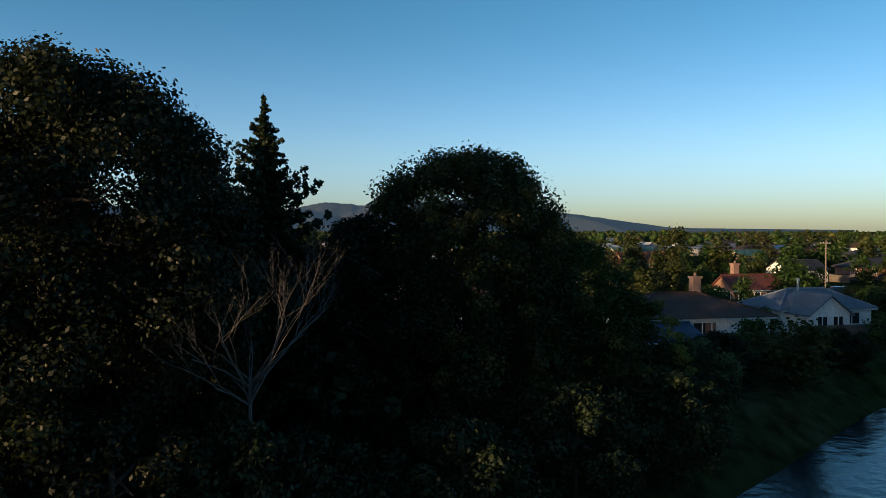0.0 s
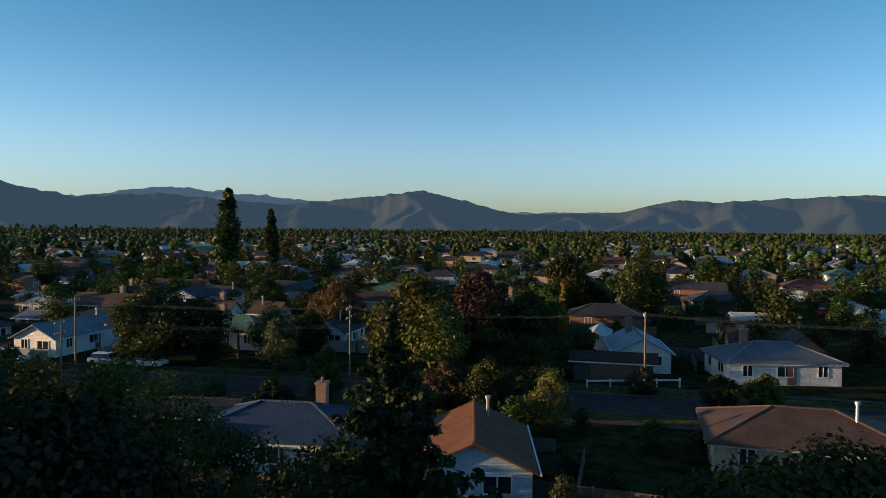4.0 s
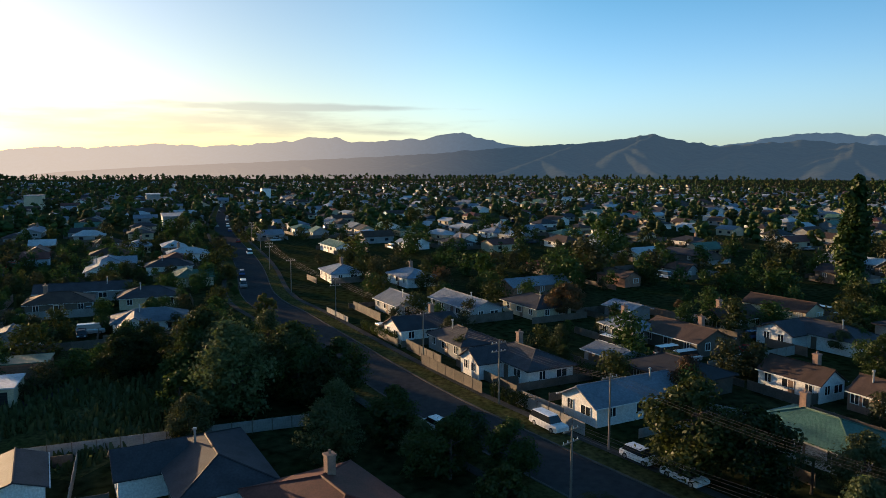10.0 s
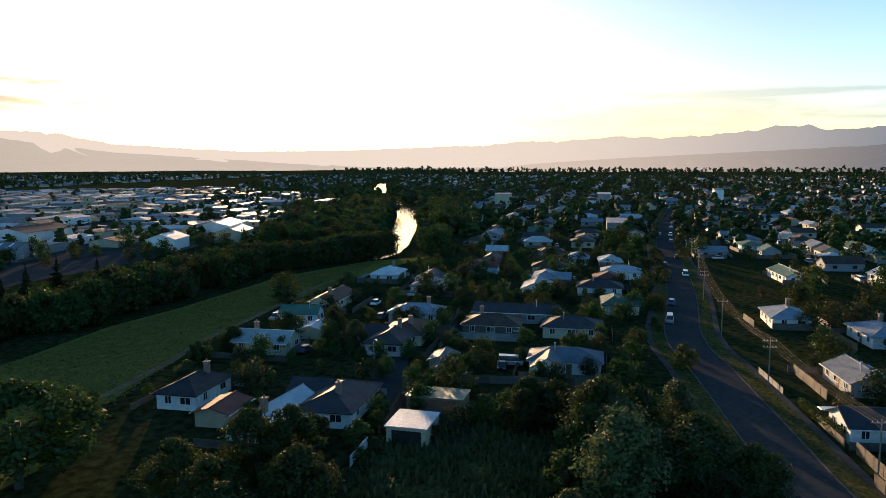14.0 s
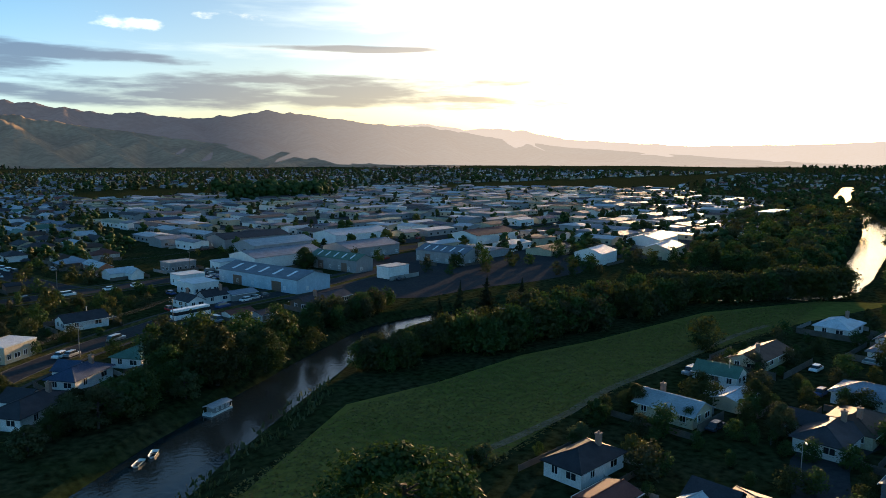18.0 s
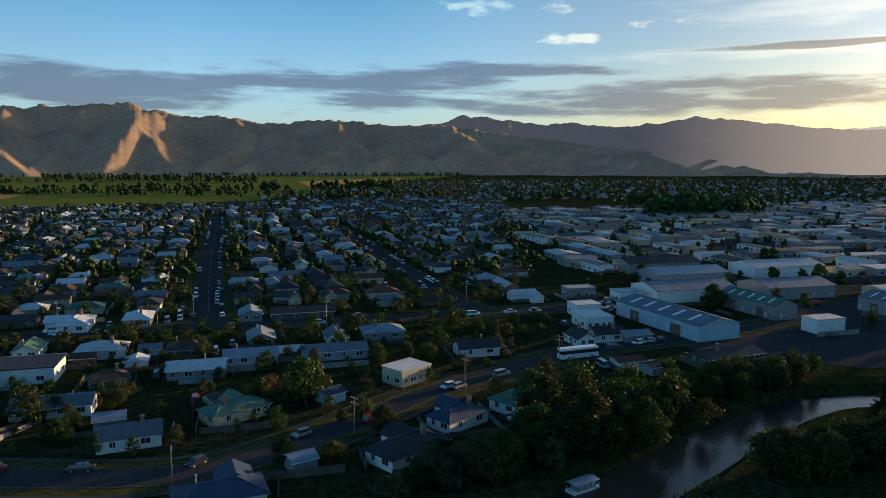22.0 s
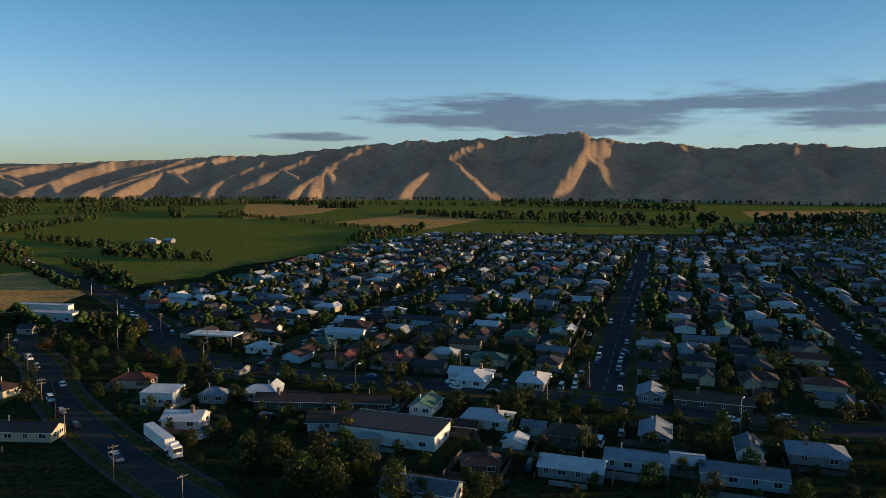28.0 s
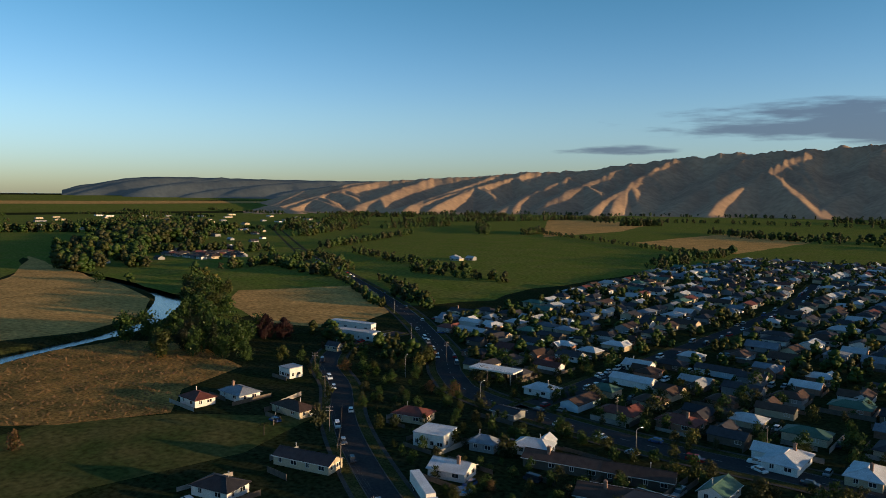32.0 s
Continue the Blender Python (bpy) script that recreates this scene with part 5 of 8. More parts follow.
place_house("gable_house", 253.8, -185.3, 23, "k", "cream", 0.54, 0.54)
place_house("shed", 129.9, -185.6, 13, "k", "grey", 1.35, 1.08)
place_house("gable_house", 147.9, -273.9, 12, "w", "white", 0.9, 0.9)
place_house("unit_block", 299.2, -296.4, 13, "k", "cream", 0.9, 0.9)
place_house("gable_house", 177.3, -263.6, 12, "k", "white", 0.9, 0.9)
place_house("shed", 49.2, -154.7, 28, "w", "cream", 0.81, 0.63)
place_house("shed", 17.2, -184.6, 12, "s", "white", 0.9, 0.9)
place_house("gable_house", -50.7, 51.7, 12, "B", "white", 0.88, 0.95)
place_house("hip_house", -35.4, 62.4, 20, "B", "white", 0.88, 0.88)
place_house("gable_house", -20.9, 64.9, 115, "o", "blue", 0.8, 0.9)
place_house("hip_house", -0.5, 79.5, 12, "b", "cream", 0.95, 0.95)
place_house("hip_house", -71.8, 47.7, 20, "r", "white", 1, 1.05)
place_house("wing_house", -84.1, 37.5, 14, "k", "white", 1, 0.95)
place_house("shed", -86.4, 19.9, 14, "k", "white", 1.2, 0.8)
place_house("hip_house", 21.6, 67.1, 12, "b", "white", 0.95, 0.95)
place_house("shed", 14.9, 53.5, 12, "B", "blue", 1, 0.8)
place_house("wing_house", 36.6, 72.9, 12, "s", "white", 0.7, 0.7)
place_house("gable_house", 40.7, 96.1, 12, "r", "brick", 0.6, 0.6)
place_house("shed", -53.9, 58.5, 14, "B", "white", 0.8, 0.6)
place_house("shed", -46.7, 63.2, 20, "k", "grey", 1.3, 0.8)
# ---- named trees ----
def trees(*rows):
    for kind, x, y, h, leaf, w in rows:
        place_tree(kind, x, y, h, leaf, w)


trees(("poplar", -166, 192, 29.5, "dark", 1.25), ("poplar", -199, 251, 24.5, "dark", 1.15), ("round", -75, 84, 10, "oak", 1.25), ("round", -70, 87, 8.5, "dark", 1.2),
      ("wide", -64, 109, 9.5, "rust", 0.8), ("tall", -42, 94, 12, "lime", 1.35), ("tall", -38, 91.5, 9, "lime", 1.2), ("round", -39, 106, 12, "plum", 1.0), ("round", -32, 104, 10, "dark", 1.1),
      ("cypress", -37, 135, 9.5, "gold", 1.0), ("round", -44, 158, 13, "oak", 1.0), ("round", -30, 160, 12, "oak", 1.0), ("round", -58, 88, 6.5, "olive", 1.0))
trees(("round", -44, 79, 5.5, "dark", 0.9), ("round", -246, 163, 16, "dark", 1.1), ("wide", -149, 104, 7.5, "rust", 1.0), ("tall", -105, 39, 12, "olive", 1.1), ("tall", -113, 47, 10, "oak", 1.1),
      ("round", -110, 53, 8, "dark", 1.1), ("round", -128, 27, 7.5, "dark", 1.2), ("round", -136, 33, 6.5, "dark", 1.2), ("bush", -167, 44, 5, "lime", 0.9), ("round", -197, 132, 13, "olive", 1.2),
      ("wide", -87, -30, 13.5, "dark", 1.25), ("wide", -199, -63, 9, "oak", 1.0), ("round", -159, -21, 6.5, "olive", 0.9), ("round", -169, -32, 6, "oak", 1.0))
trees(("round", -32, -139, 12, "dark", 1.0), ("tall", -90, -107, 13, "oak", 1.1), ("round", -94, -131, 12, "dark", 1.1), ("round", -84, -119, 12, "dark", 1.1), ("round", -132, -143, 9, "olive", 1.0),
      ("round", -72, -206, 9, "oak", 0.9), ("round", 35, -122, 9, "oak", 1.1), ("round", 24, -128, 9, "oak", 1.1), ("round", 10, -140, 6.5, "oak", 1.0), ("round", -175, -244, 7, "oak", 1.0),
      ("round", -80, -108, 10, "dark", 1.2), ("round", -72, -98, 9, "dark", 1.2), ("round", -60, -96, 7, "olive", 1.2))
trees(("round", 347, -125, 13, "dark", 1.1), ("round", 330, -132, 14, "dark", 1.1), ("round", 293, -130, 14, "fir", 1.0), ("fir", 305, -134, 18, "fir", 1.2), ("fir", 283, -138, 17, "fir", 1.3),
      ("round", 297, -169, 13, "plum", 0.8), ("round", 318, -150, 13, "dark", 1.1), ("round", 50, -440, 9, "oak", 1.2), ("round", 39, -392, 9, "dark", 1.2), ("round", 76, -545, 9, "oak", 1.2), ("round", 43, -405, 8, "oak", 1.2), ("round", 60, -470, 8, "dark", 1.2), ("tall", 154, -128, 9, "olive", 1.0), ("tall", 196, -194, 9, "lime", 1.0), ("round", 206, -206, 8, "oak", 1.1),
      ("round", 246, -205, 8, "dark", 1.0), ("round", 184, -49, 7, "rust", 0.9), ("round", 375, -176, 14, "dark", 1.1), ("round", 360, -160, 14, "dark", 1.1))
trees(("bush", -33, 77, 4, "oak", 1.1), ("bush", -32, 82, 4.5, "rust", 1.1), ("round", -27, 81, 5.5, "oak", 1.1), ("bush", -24, 82, 4, "dark", 1.2), ("round", -20, 78.5, 5.5, "lime", 0.9), ("bush", -45, 72, 3.4, "dark", 1.1),
      ("bush", -16, 97, 3, "olive", 1.1), ("bush", -8, 94, 3.5, "oak", 1.1), ("bush", -4, 97, 3.5, "lime", 1.1), ("round", -79, 66, 6, "dark", 1.1), ("round", -85, 63, 5.5, "dark", 1.1), ("bush", -82, 58, 4.5, "oak", 1.2),
      ("round", -93, 57, 6, "dark", 1.1), ("round", -34, 97, 6.5, "dark", 1.2), ("round", -29, 97, 5.5, "oak", 1.2), ("bush", -46, 63, 3.2, "rust", 1.1))
trees(("tall", -114, 38, 10.5, "olive", 1.1), ("round", -116, 34, 9, "oak", 1.1), ("tall", -112, 46, 9, "olive", 1.1), ("round", -104, 50, 7, "dark", 1.1), ("round", -130, 23, 7, "dark", 1.2), ("bush", -90, 56, 5, "dark", 1.2),
      ("round", -80, 60, 6.5, "dark", 1.1), ("round", -65, 95, 7, "olive", 1.0), ("round", -63, 101, 6, "dark", 1.0), ("round", -88, -3, 7.5, "oak", 1.2), ("round", -91, -10, 7.5, "oak", 1.2), ("round", -94, 3, 6.5, "lime", 1.1),
      ("round", -84, 2, 7.0, "oak", 1.2), ("bush", -111, -3, 4.2, "oak", 1.2), ("bush", -112, 3, 4, "oak", 1.1), ("round", -125, 23, 6.5, "dark", 1.1), ("round", -108, 47, 8, "dark", 1.1), ("bush", -131, -30, 4.5, "lime", 1.0))
trees(("round", 38, -126, 9, "oak", 1.2), ("round", 44, -121, 8.5, "oak", 1.1), ("round", 40, -139, 8, "oak", 1.1), ("round", 48, -127, 8, "dark", 1.1), ("round", 29, -136, 7, "dark", 1.1), ("bush", 14, -119, 5, "dark", 1.1),
      ("round", -46, -128, 5.5, "olive", 1.1), ("round", -51, -119, 6.5, "oak", 1.1), ("round", -42, -104, 5, "lime", 1.2), ("round", -33, -106, 5, "dark", 1.2), ("round", -66, -188, 7, "dark", 1.1), ("bush", -60, -160, 4, "oak", 1.2),
      ("round", -71, -163, 5, "oak", 1.1), ("bush", -77, -143, 4.5, "dark", 1.2), ("round", -90, -148, 8, "olive", 1.1), ("round", -100, -123, 10.5, "dark", 1.2), ("round", -102, -110, 10, "dark", 1.1), ("round", -121, -149, 7, "dark", 1.1),
      ("round", -137, -145, 7.5, "olive", 1.1), ("round", -149, -151, 7, "dark", 1.1), ("bush", -42, -160, 4, "oak", 1.1), ("round", 75, -207, 5.5, "oak", 1.0))
trees(("round", 61, -190, 5, "oak", 1.1), ("round", 104, -186, 5.5, "oak", 1.0), ("round", 206, -205, 9, "oak", 1.1), ("round", 222, -208, 8, "dark", 1.1), ("round", 229, -203, 8, "oak", 1.1), ("round", 169, -181, 5, "rust", 1.1),
      ("round", 150, -175, 5, "dark", 1.1), ("round", 200, -236, 7, "dark", 1.2), ("round", 186, -231, 7.5, "dark", 1.2), ("round", 229, -250, 7, "dark", 1.1), ("round", 280, -148, 14, "dark", 1.0), ("fir", 303, -140, 16, "fir", 1.3),
      ("round", 300, -118, 11, "dark", 1.2), ("round", 352, -114, 12, "dark", 1.2), ("round", 293, -177, 11, "plum", 1.0), ("round", 242, -163, 5, "dark", 1.1), ("round", 160, -186, 5.5, "rust", 1.0), ("round", 277, -288, 8, "dark", 1.2),
      ("round", 713, -345, 15, "dark", 1.0), ("round", 742, -298, 8, "lime", 1.0), ("round", 594, -146, 10, "dark", 1.2), ("round", 580, -166, 9, "dark", 1.2))
for k, (x, y, h) in enumerate(((329, -109, 14), (331, -119, 15), (285, -116, 13), (277, -128, 15), (299, -143, 16), (306, -157, 13), (312, -172, 12), (387, -156, 13), (376, -170, 12), (256, -143, 10), (268, -136, 11), (246, -156, 8), (290, -155, 13))):
    place_tree(("round", "tall")[k % 2], x, y, h, ("dark", "dark", "oak")[k % 3], 1.15)
trees(("round", 56, -129, 9.5, "oak", 1.1), ("round", 62, -126, 9, "oak", 1.1), ("round", 50, -137, 9, "olive", 1.1), ("bush", 21, -134, 5, "oak", 1.1), ("round", -48, -172, 6, "dark", 1.1), ("round", -62, -170, 6.5, "oak", 1.1),
      ("round", -84, -136, 9, "dark", 1.1), ("round", -93, -126, 11, "oak", 1.1), ("round", -107, -137, 9, "dark", 1.1), ("round", -113, -126, 10, "oak", 1.1), ("round", -118, -136, 8, "dark", 1.1), ("round", -34, -143, 10, "dark", 0.9))
trees(("round", -99, -5, 9.0, "oak", 1.1), ("round", -103, -2, 8.5, "dark", 1.1), ("round", -92, 6, 8.5, "oak", 1.1), ("tall", -118, 35, 11.5, "oak", 1.1), ("tall", -123, 39, 9.5, "dark", 1.1), ("tall", -132, 44, 8, "olive", 1.0),
      ("round", -117, 48, 7.5, "dark", 1.0), ("bush", -168, 22, 5, "oak", 1.0), ("round", -180, 118, 10, "dark", 1.2), ("round", -191, 121, 11, "dark", 1.2), ("round", -209, 70, 7, "oak", 1.0))
# ---- trees in rows: the river's banks, the willows, the far shelter belts ----
belt = random.Random(33)


def tree_row(x0, y0, x1, y1, step, low, high, kinds, leaves, wander=4.0, z=0.0):
    n = max(1, int(math.hypot(x1 - x0, y1 - y0) / step))
    for i in range(n):
        t = (i + belt.random()) / n
        place_tree(belt.choice(kinds), x0 + (x1 - x0) * t + belt.uniform(-wander, wander), y0 + (y1 - y0) * t + belt.uniform(-wander, wander), belt.uniform(low, high), belt.choice(leaves), belt.uniform(0.9, 1.3), z)


tree_row(-124, -96, -165, -107, 2.8, 6, 9, ("round", "tall"), ("dark", "dark", "oak"), 4)
tree_row(-150, -98, -240, -104, 2.8, 7, 12, ("round", "tall", "round"), ("dark", "dark", "oak", "olive"), 8)
tree_row(-236, -106, -298, -74, 3.2, 9, 12, ("round", "wide"), ("olive", "oak"), 2.5)
tree_row(-150, -118, -190, -122, 7, 11, 14, ("fir",), ("fir",), 3)
tree_row(-56, -90, -116, -126, 3.2, 5, 9, ("round", "bush"), ("dark", "olive", "oak"), 5)
tree_row(-118, -134, -160, -156, 3.6, 4, 8, ("round", "bush"), ("dark", "olive"), 4)
tree_row(-310, -62, -345, -70, 7, 10, 13, ("round",), ("dark",), 6)
tree_row(-395, -86, -470, -118, 9, 11, 14, ("round",), ("dark", "oak"), 8)
tree_row(-330, -112, -480, -165, 14, 7, 11, ("round",), ("dark", "oak"), 6)
tree_row(-48, -34, -120, -42, 9, 3, 5, ("bush",), ("dark", "olive"), 3)
tree_row(-120, -40, -235, -58, 12, 3, 5.5, ("bush", "round"), ("dark", "olive"), 2.5)
tree_row(252, -190, 300, -200, 5, 5, 8, ("round", "bush"), ("dark", "oak"), 8)
tree_row(350, -300, 470, -350, 8, 5, 9, ("round", "tall"), ("dark", "oak"), 5)
tree_row(390, -168, 480, -205, 7, 8, 13, ("round", "tall"), ("dark", "oak"), 9)
tree_row(500, -215, 640, -235, 9, 6, 10, ("round",), ("lime", "oak", "dark"), 6)


# ---- the rest of the streets ----
fill = random.Random(21)


def free(x, y, reach, gap=1.0, trees=False):
    if river_off(x, y) < reach + 5 or road_off(x, y) < reach * 0.75 + 2.5:
        return False
    for hx, hy, hr in HOUSES:
        if abs(hx - x) < 30 and abs(hy - y) < 30 and math.hypot(hx - x, hy - y) < reach + hr * 0.85 + gap:
            return False
    return True


def inside(x, y, poly):
    hit = False
    for (x0, y0), (x1, y1) in zip(poly, poly[1:] + poly[:1]):
        if (y0 > y) != (y1 > y) and x < (x1 - x0) * (y - y0) / (y1 - y0) + x0:
            hit = not hit
    return hit


OPEN = [[(-62, -40), (-76, -58), (-107, -78), (-158, -84), (-238, -86), (-285, -76), (-300, -50), (-240, -63), (-180, -60), (-143, -55), (-115, -45), (-90, -30)]]


def fill_houses(poly, turn, dx, dy, chance, roofs, detail, jitter=2.5, walls=("white", "cream", "grey", "cream", "blue", "brick", "dark", "brick")):
    c, s = math.cos(radians(turn)), math.sin(radians(turn))
    us = [(p[0] * c + p[1] * s, -p[0] * s + p[1] * c) for p in poly]
    u = min(a for a, _ in us)
    count = 0
    while u < max(a for a, _ in us):
        v = min(b for _, b in us)
        while v < max(b for _, b in us):
            a, b = u + fill.uniform(-jitter, jitter), v + fill.uniform(-jitter, jitter)
            x, y = a * c - b * s, a * s + b * c
            kind = fill.choice(("hip_house", "hip_house", "corner_house", "gable_house", "wing_house", "wing_house", "corner_house", "unit_block", "shed"))
            sx, sy = fill.uniform(0.66, 0.92), fill.uniform(0.7, 0.92)
            reach = math.hypot(KIND[kind]["L"] * sx, KIND[kind]["D"] * sy) / 2
            if inside(x, y, poly) and not any(inside(x, y, o) for o in OPEN) and fill.random() < chance and free(x, y, reach * 0.8):
                place_house(kind, x, y, turn + fill.choice((0, 0, 90, 180, 180)) + fill.uniform(-3, 3), fill.choice(roofs), fill.choice(walls), sx, sy, detail)
                count += 1
            v += dy
        u += dx
    return count


FAR_HOUSES = []     # x, y, turn, length, depth, wall height, rise, roof, wall


def fill_far(poly, turn, dx, dy, chance, roofs, big=False):
    c, s = math.cos(radians(turn)), math.sin(radians(turn))
    us = [(p[0] * c + p[1] * s, -p[0] * s + p[1] * c) for p in poly]
    u = min(a for a, _ in us)
    while u < max(a for a, _ in us):
        v = min(b for _, b in us)
        while v < max(b for _, b in us):
            a, b = u + fill.uniform(-3, 3), v + fill.uniform(-3, 3)
            x, y = a * c - b * s, a * s + b * c
            if inside(x, y, poly) and fill.random() < chance and free(x, y, 7.5 if big else 6.0):
                L, D = (fill.uniform(10, 30), fill.uniform(8, 17)) if big else (fill.uniform(9, 15), fill.uniform(7, 9.5))
                FAR_HOUSES.append((x, y, turn + fill.choice((0, 90)) + fill.uniform(-2, 2), L, D, fill.uniform(3.0, 4.6) if big else fill.uniform(2.5, 3.2), fill.uniform(0.4, 1.4) if big else fill.uniform(1.4, 2.2),
                                   fill.choice(roofs), fill.choice(("white", "cream", "grey", "cream", "grey"))))
                HOUSES.append((x, y, 8 if big else 7))
            v += dy
        u += dx


fill_houses([(-125, -330), (-100, -238), (30, -224), (130, -208), (210, -226), (300, -276), (300, -330)], 12.5, 18.0, 19.0, 0.95, "sskkkkkwwwbbbrg", 0)
fill_houses([(-230, 100), (-100, 92), (60, 122), (200, 150), (200, 230), (-230, 230)], 15.0, 25.0, 29.0, 0.62, "sskkkbbgrw", 1)
fill_houses([(-330, -60), (-290, -50), (-225, -40), (-215, 30), (-250, 34), (-330, 30)], 8.0, 21.0, 23.0, 0.85, "ssskkwbbgr", 1)
# the works
for x, y, turn, sx, sy, roof, wall in ((-147, -212, 107, 1.1, 0.72, "s", "blue"), (-186, -232, 105, 0.72, 0.45, "g", "grey"), (-236, -222, 105, 0.7, 0.6, "s", "grey"), (-170, -262, 12, 0.9, 0.9, "s", "white"),
                                       (-185, -300, 12, 0.9, 0.8, "w", "grey"), (-215, -265, 12, 0.8, 0.9, "s", "grey"), (-185, -335, 12, 1.0, 0.8, "k", "grey"), (-240, -320, 12, 1.0, 0.9, "w", "white"),
                                       (-290, -182, 20, 0.45, 0.6, "w", "white"), (-330, -175, 20, 0.6, 0.6, "w", "cream"), (-360, -205, 20, 0.8, 0.8, "w", "white"), (-300, -275, 12, 0.9, 0.9, "r", "white")):
    place_house("warehouse", x, y, turn, roof, wall, sx, sy, 1)
place_house("flat_block", -192.9, -201.1, 12, "w", "white", 0.5, 0.5, 1, 1.15)
place_tree("round", -173.2, -240.0, 9.5, "oak", 1.1, variant=0)
for x, y, turn, sx, sy, sz, wall in ((-753, 57, 8, 0.5, 0.6, 3.0, "white"), (-690, -40, 8, 1.2, 0.8, 2.4, "grey"), (-640, -120, 8, 0.9, 0.9, 2.6, "cream"), (-560, -250, 12, 1.6, 0.8, 1.8, "grey"), (-440, 0, 8, 1.6, 0.8, 1.4, "grey")):
    place_house("flat_block", x, y, turn, "w", wall, sx, sy, 1, sz)
fill_far([(-140, -250), (-420, -185), (-640, -240), (-900, -600), (-600, -900), (-150, -760)], 12.5, 27, 24, 0.85, "ssswwwkkkBsgs", True)
fill_far([(-125, -330), (300, -330), (400, -600), (420, -800), (-60, -1000), (-200, -1000), (-120, -500)], 12.5, 17.5, 19.0, 0.93, "ssskkkkkwwwbbbrg")
fill_far([(-900, 60), (-230, 95), (-230, 230), (260, 230), (500, 260), (500, 900), (-900, 900)], 15.0, 24.0, 26.0, 0.72, "sswkkkbbgrw")
fill_far([(-900, -250), (-520, -130), (-340, -60), (-330, 95), (-900, 60)], 8.0, 22.0, 24.0, 0.8, "ssskkwbbgr")
fill_far([(-1900, -1100), (-900, -600), (-900, 900), (-1900, 900)], 5.0, 42.0, 46.0, 0.7, "ssskkwbbgr")
fill_far([(-1900, -1100), (-600, -900), (-150, -1000), (150, -1000), (0, -1900), (-1500, -2000)], 20.0, 34.0, 40.0, 0.75, "ssskkwbbgr")
fill_far([(740, -270), (900, -262), (930, -385), (760, -330)], 12.0, 17, 17, 0.95, "rkbk")
fill_far([(700, -150), (1300, -420), (1500, -700), (1000, -560)], 12.0, 60, 60, 0.35, "swkb")
fill_far([(1050, -520), (1350, -800), (2300, -1200), (2500, -300), (1300, -200)], 12.0, 75, 75, 0.3, "wwsksk", True)
fill_far([(590, -515), (620, -515), (620, -535), (590, -535)], 12.0, 12, 12, 1.0, "w")
fill_far([(330, 150), (900, 200), (900, 700), (500, 800)], 15.0, 45, 45, 0.5, "sskkbr")


def join_far(name, rows, label):
    """Houses too far to pick apart: walls, roofs and dark windows in one mesh."""
    names = list("swkrgbB")
    mats = [ROOFS[c] for c in names] + [WALLS["white"], WALLS["cream"], WALLS["grey"], M_GLASS]
    wall_id = {"white": 7, "cream": 8, "grey": 9}
    sh = Shape()
    for x, y, turn, L, D, h, rise, roof, wall in rows:
        c, s = math.cos(radians(turn)), math.sin(radians(turn))
        put = lambda vs: [(x + a * c - b * s, y + a * s + b * c, z) for a, b, z in vs]
        body = Shape()
        hip = L < 17 and (int(x * 7 + y) % 2 == 0)
        if hip:
            body.box(-L / 2, -D / 2, 0, L / 2, D / 2, h)
            v, f = hip_roof(L, D, h, rise)
        else:
            gable_walls(body, L, D, h, rise)
            v, f = gable_roof(L, D, h, rise)
        sh.add(put(body.v), body.f, wall_id[wall])
        sh.add(put(v), f, names.index(roof))
        n = max(2, int(L // 5))
        for side in (-1, 1):
            for i in range(n):
                a = (i + 0.5) / n * L - L / 2
                b = side * (D / 2 + 0.03)
                q = put([(a - 0.8, b, 1.0), (a + 0.8, b, 1.0), (a + 0.8, b, 2.1), (a - 0.8, b, 2.1)])
                sh.add(q if side < 0 else q[::-1], [(0, 1, 2, 3)], 10)
    ob = new(name, sh.mesh(name, mats))
    tagged(ob, label, "houses", kind="stuff")


join_far("distant_houses", FAR_HOUSES, "many distant low houses and sheds with pale and dark roofs")


# ---- gardens: single trees near by, joined ones farther off ----


def garden_trees(poly, step, chance, low, high, kinds, leaves, single=True, clear=True):
    x0, x1, y0, y1 = min(p[0] for p in poly), max(p[0] for p in poly), min(p[1] for p in poly), max(p[1] for p in poly)
    x = x0
    while x < x1:
        y = y0
        while y < y1:
            a, b = x + fill.uniform(-step, step) * 0.5, y + fill.uniform(-step, step) * 0.5
            h = fill.uniform(low, high) * (1.25 if fill.random() < 0.12 else 1.0)
            y += step
            if fill.random() > chance or not inside(a, b, poly) or any(inside(a, b, o) for o in OPEN) or river_off(a, b) < 2 or road_off(a, b) < h * 0.2:
                continue
            if clear and any(abs(hx - a) < 13 and abs(hy - b) < 13 and math.hypot(hx - a, hy - b) < hr * 0.5 + h * 0.2 for hx, hy, hr in HOUSES):
                continue
            if single:
                place_tree(fill.choice(kinds), a, b, h, fill.choice(leaves), fill.uniform(0.85, 1.2))
            else:
                FAR_TREES[fill.choice(leaves)].append((a, b, h, fill.uniform(0.85, 1.35)))
        x += step


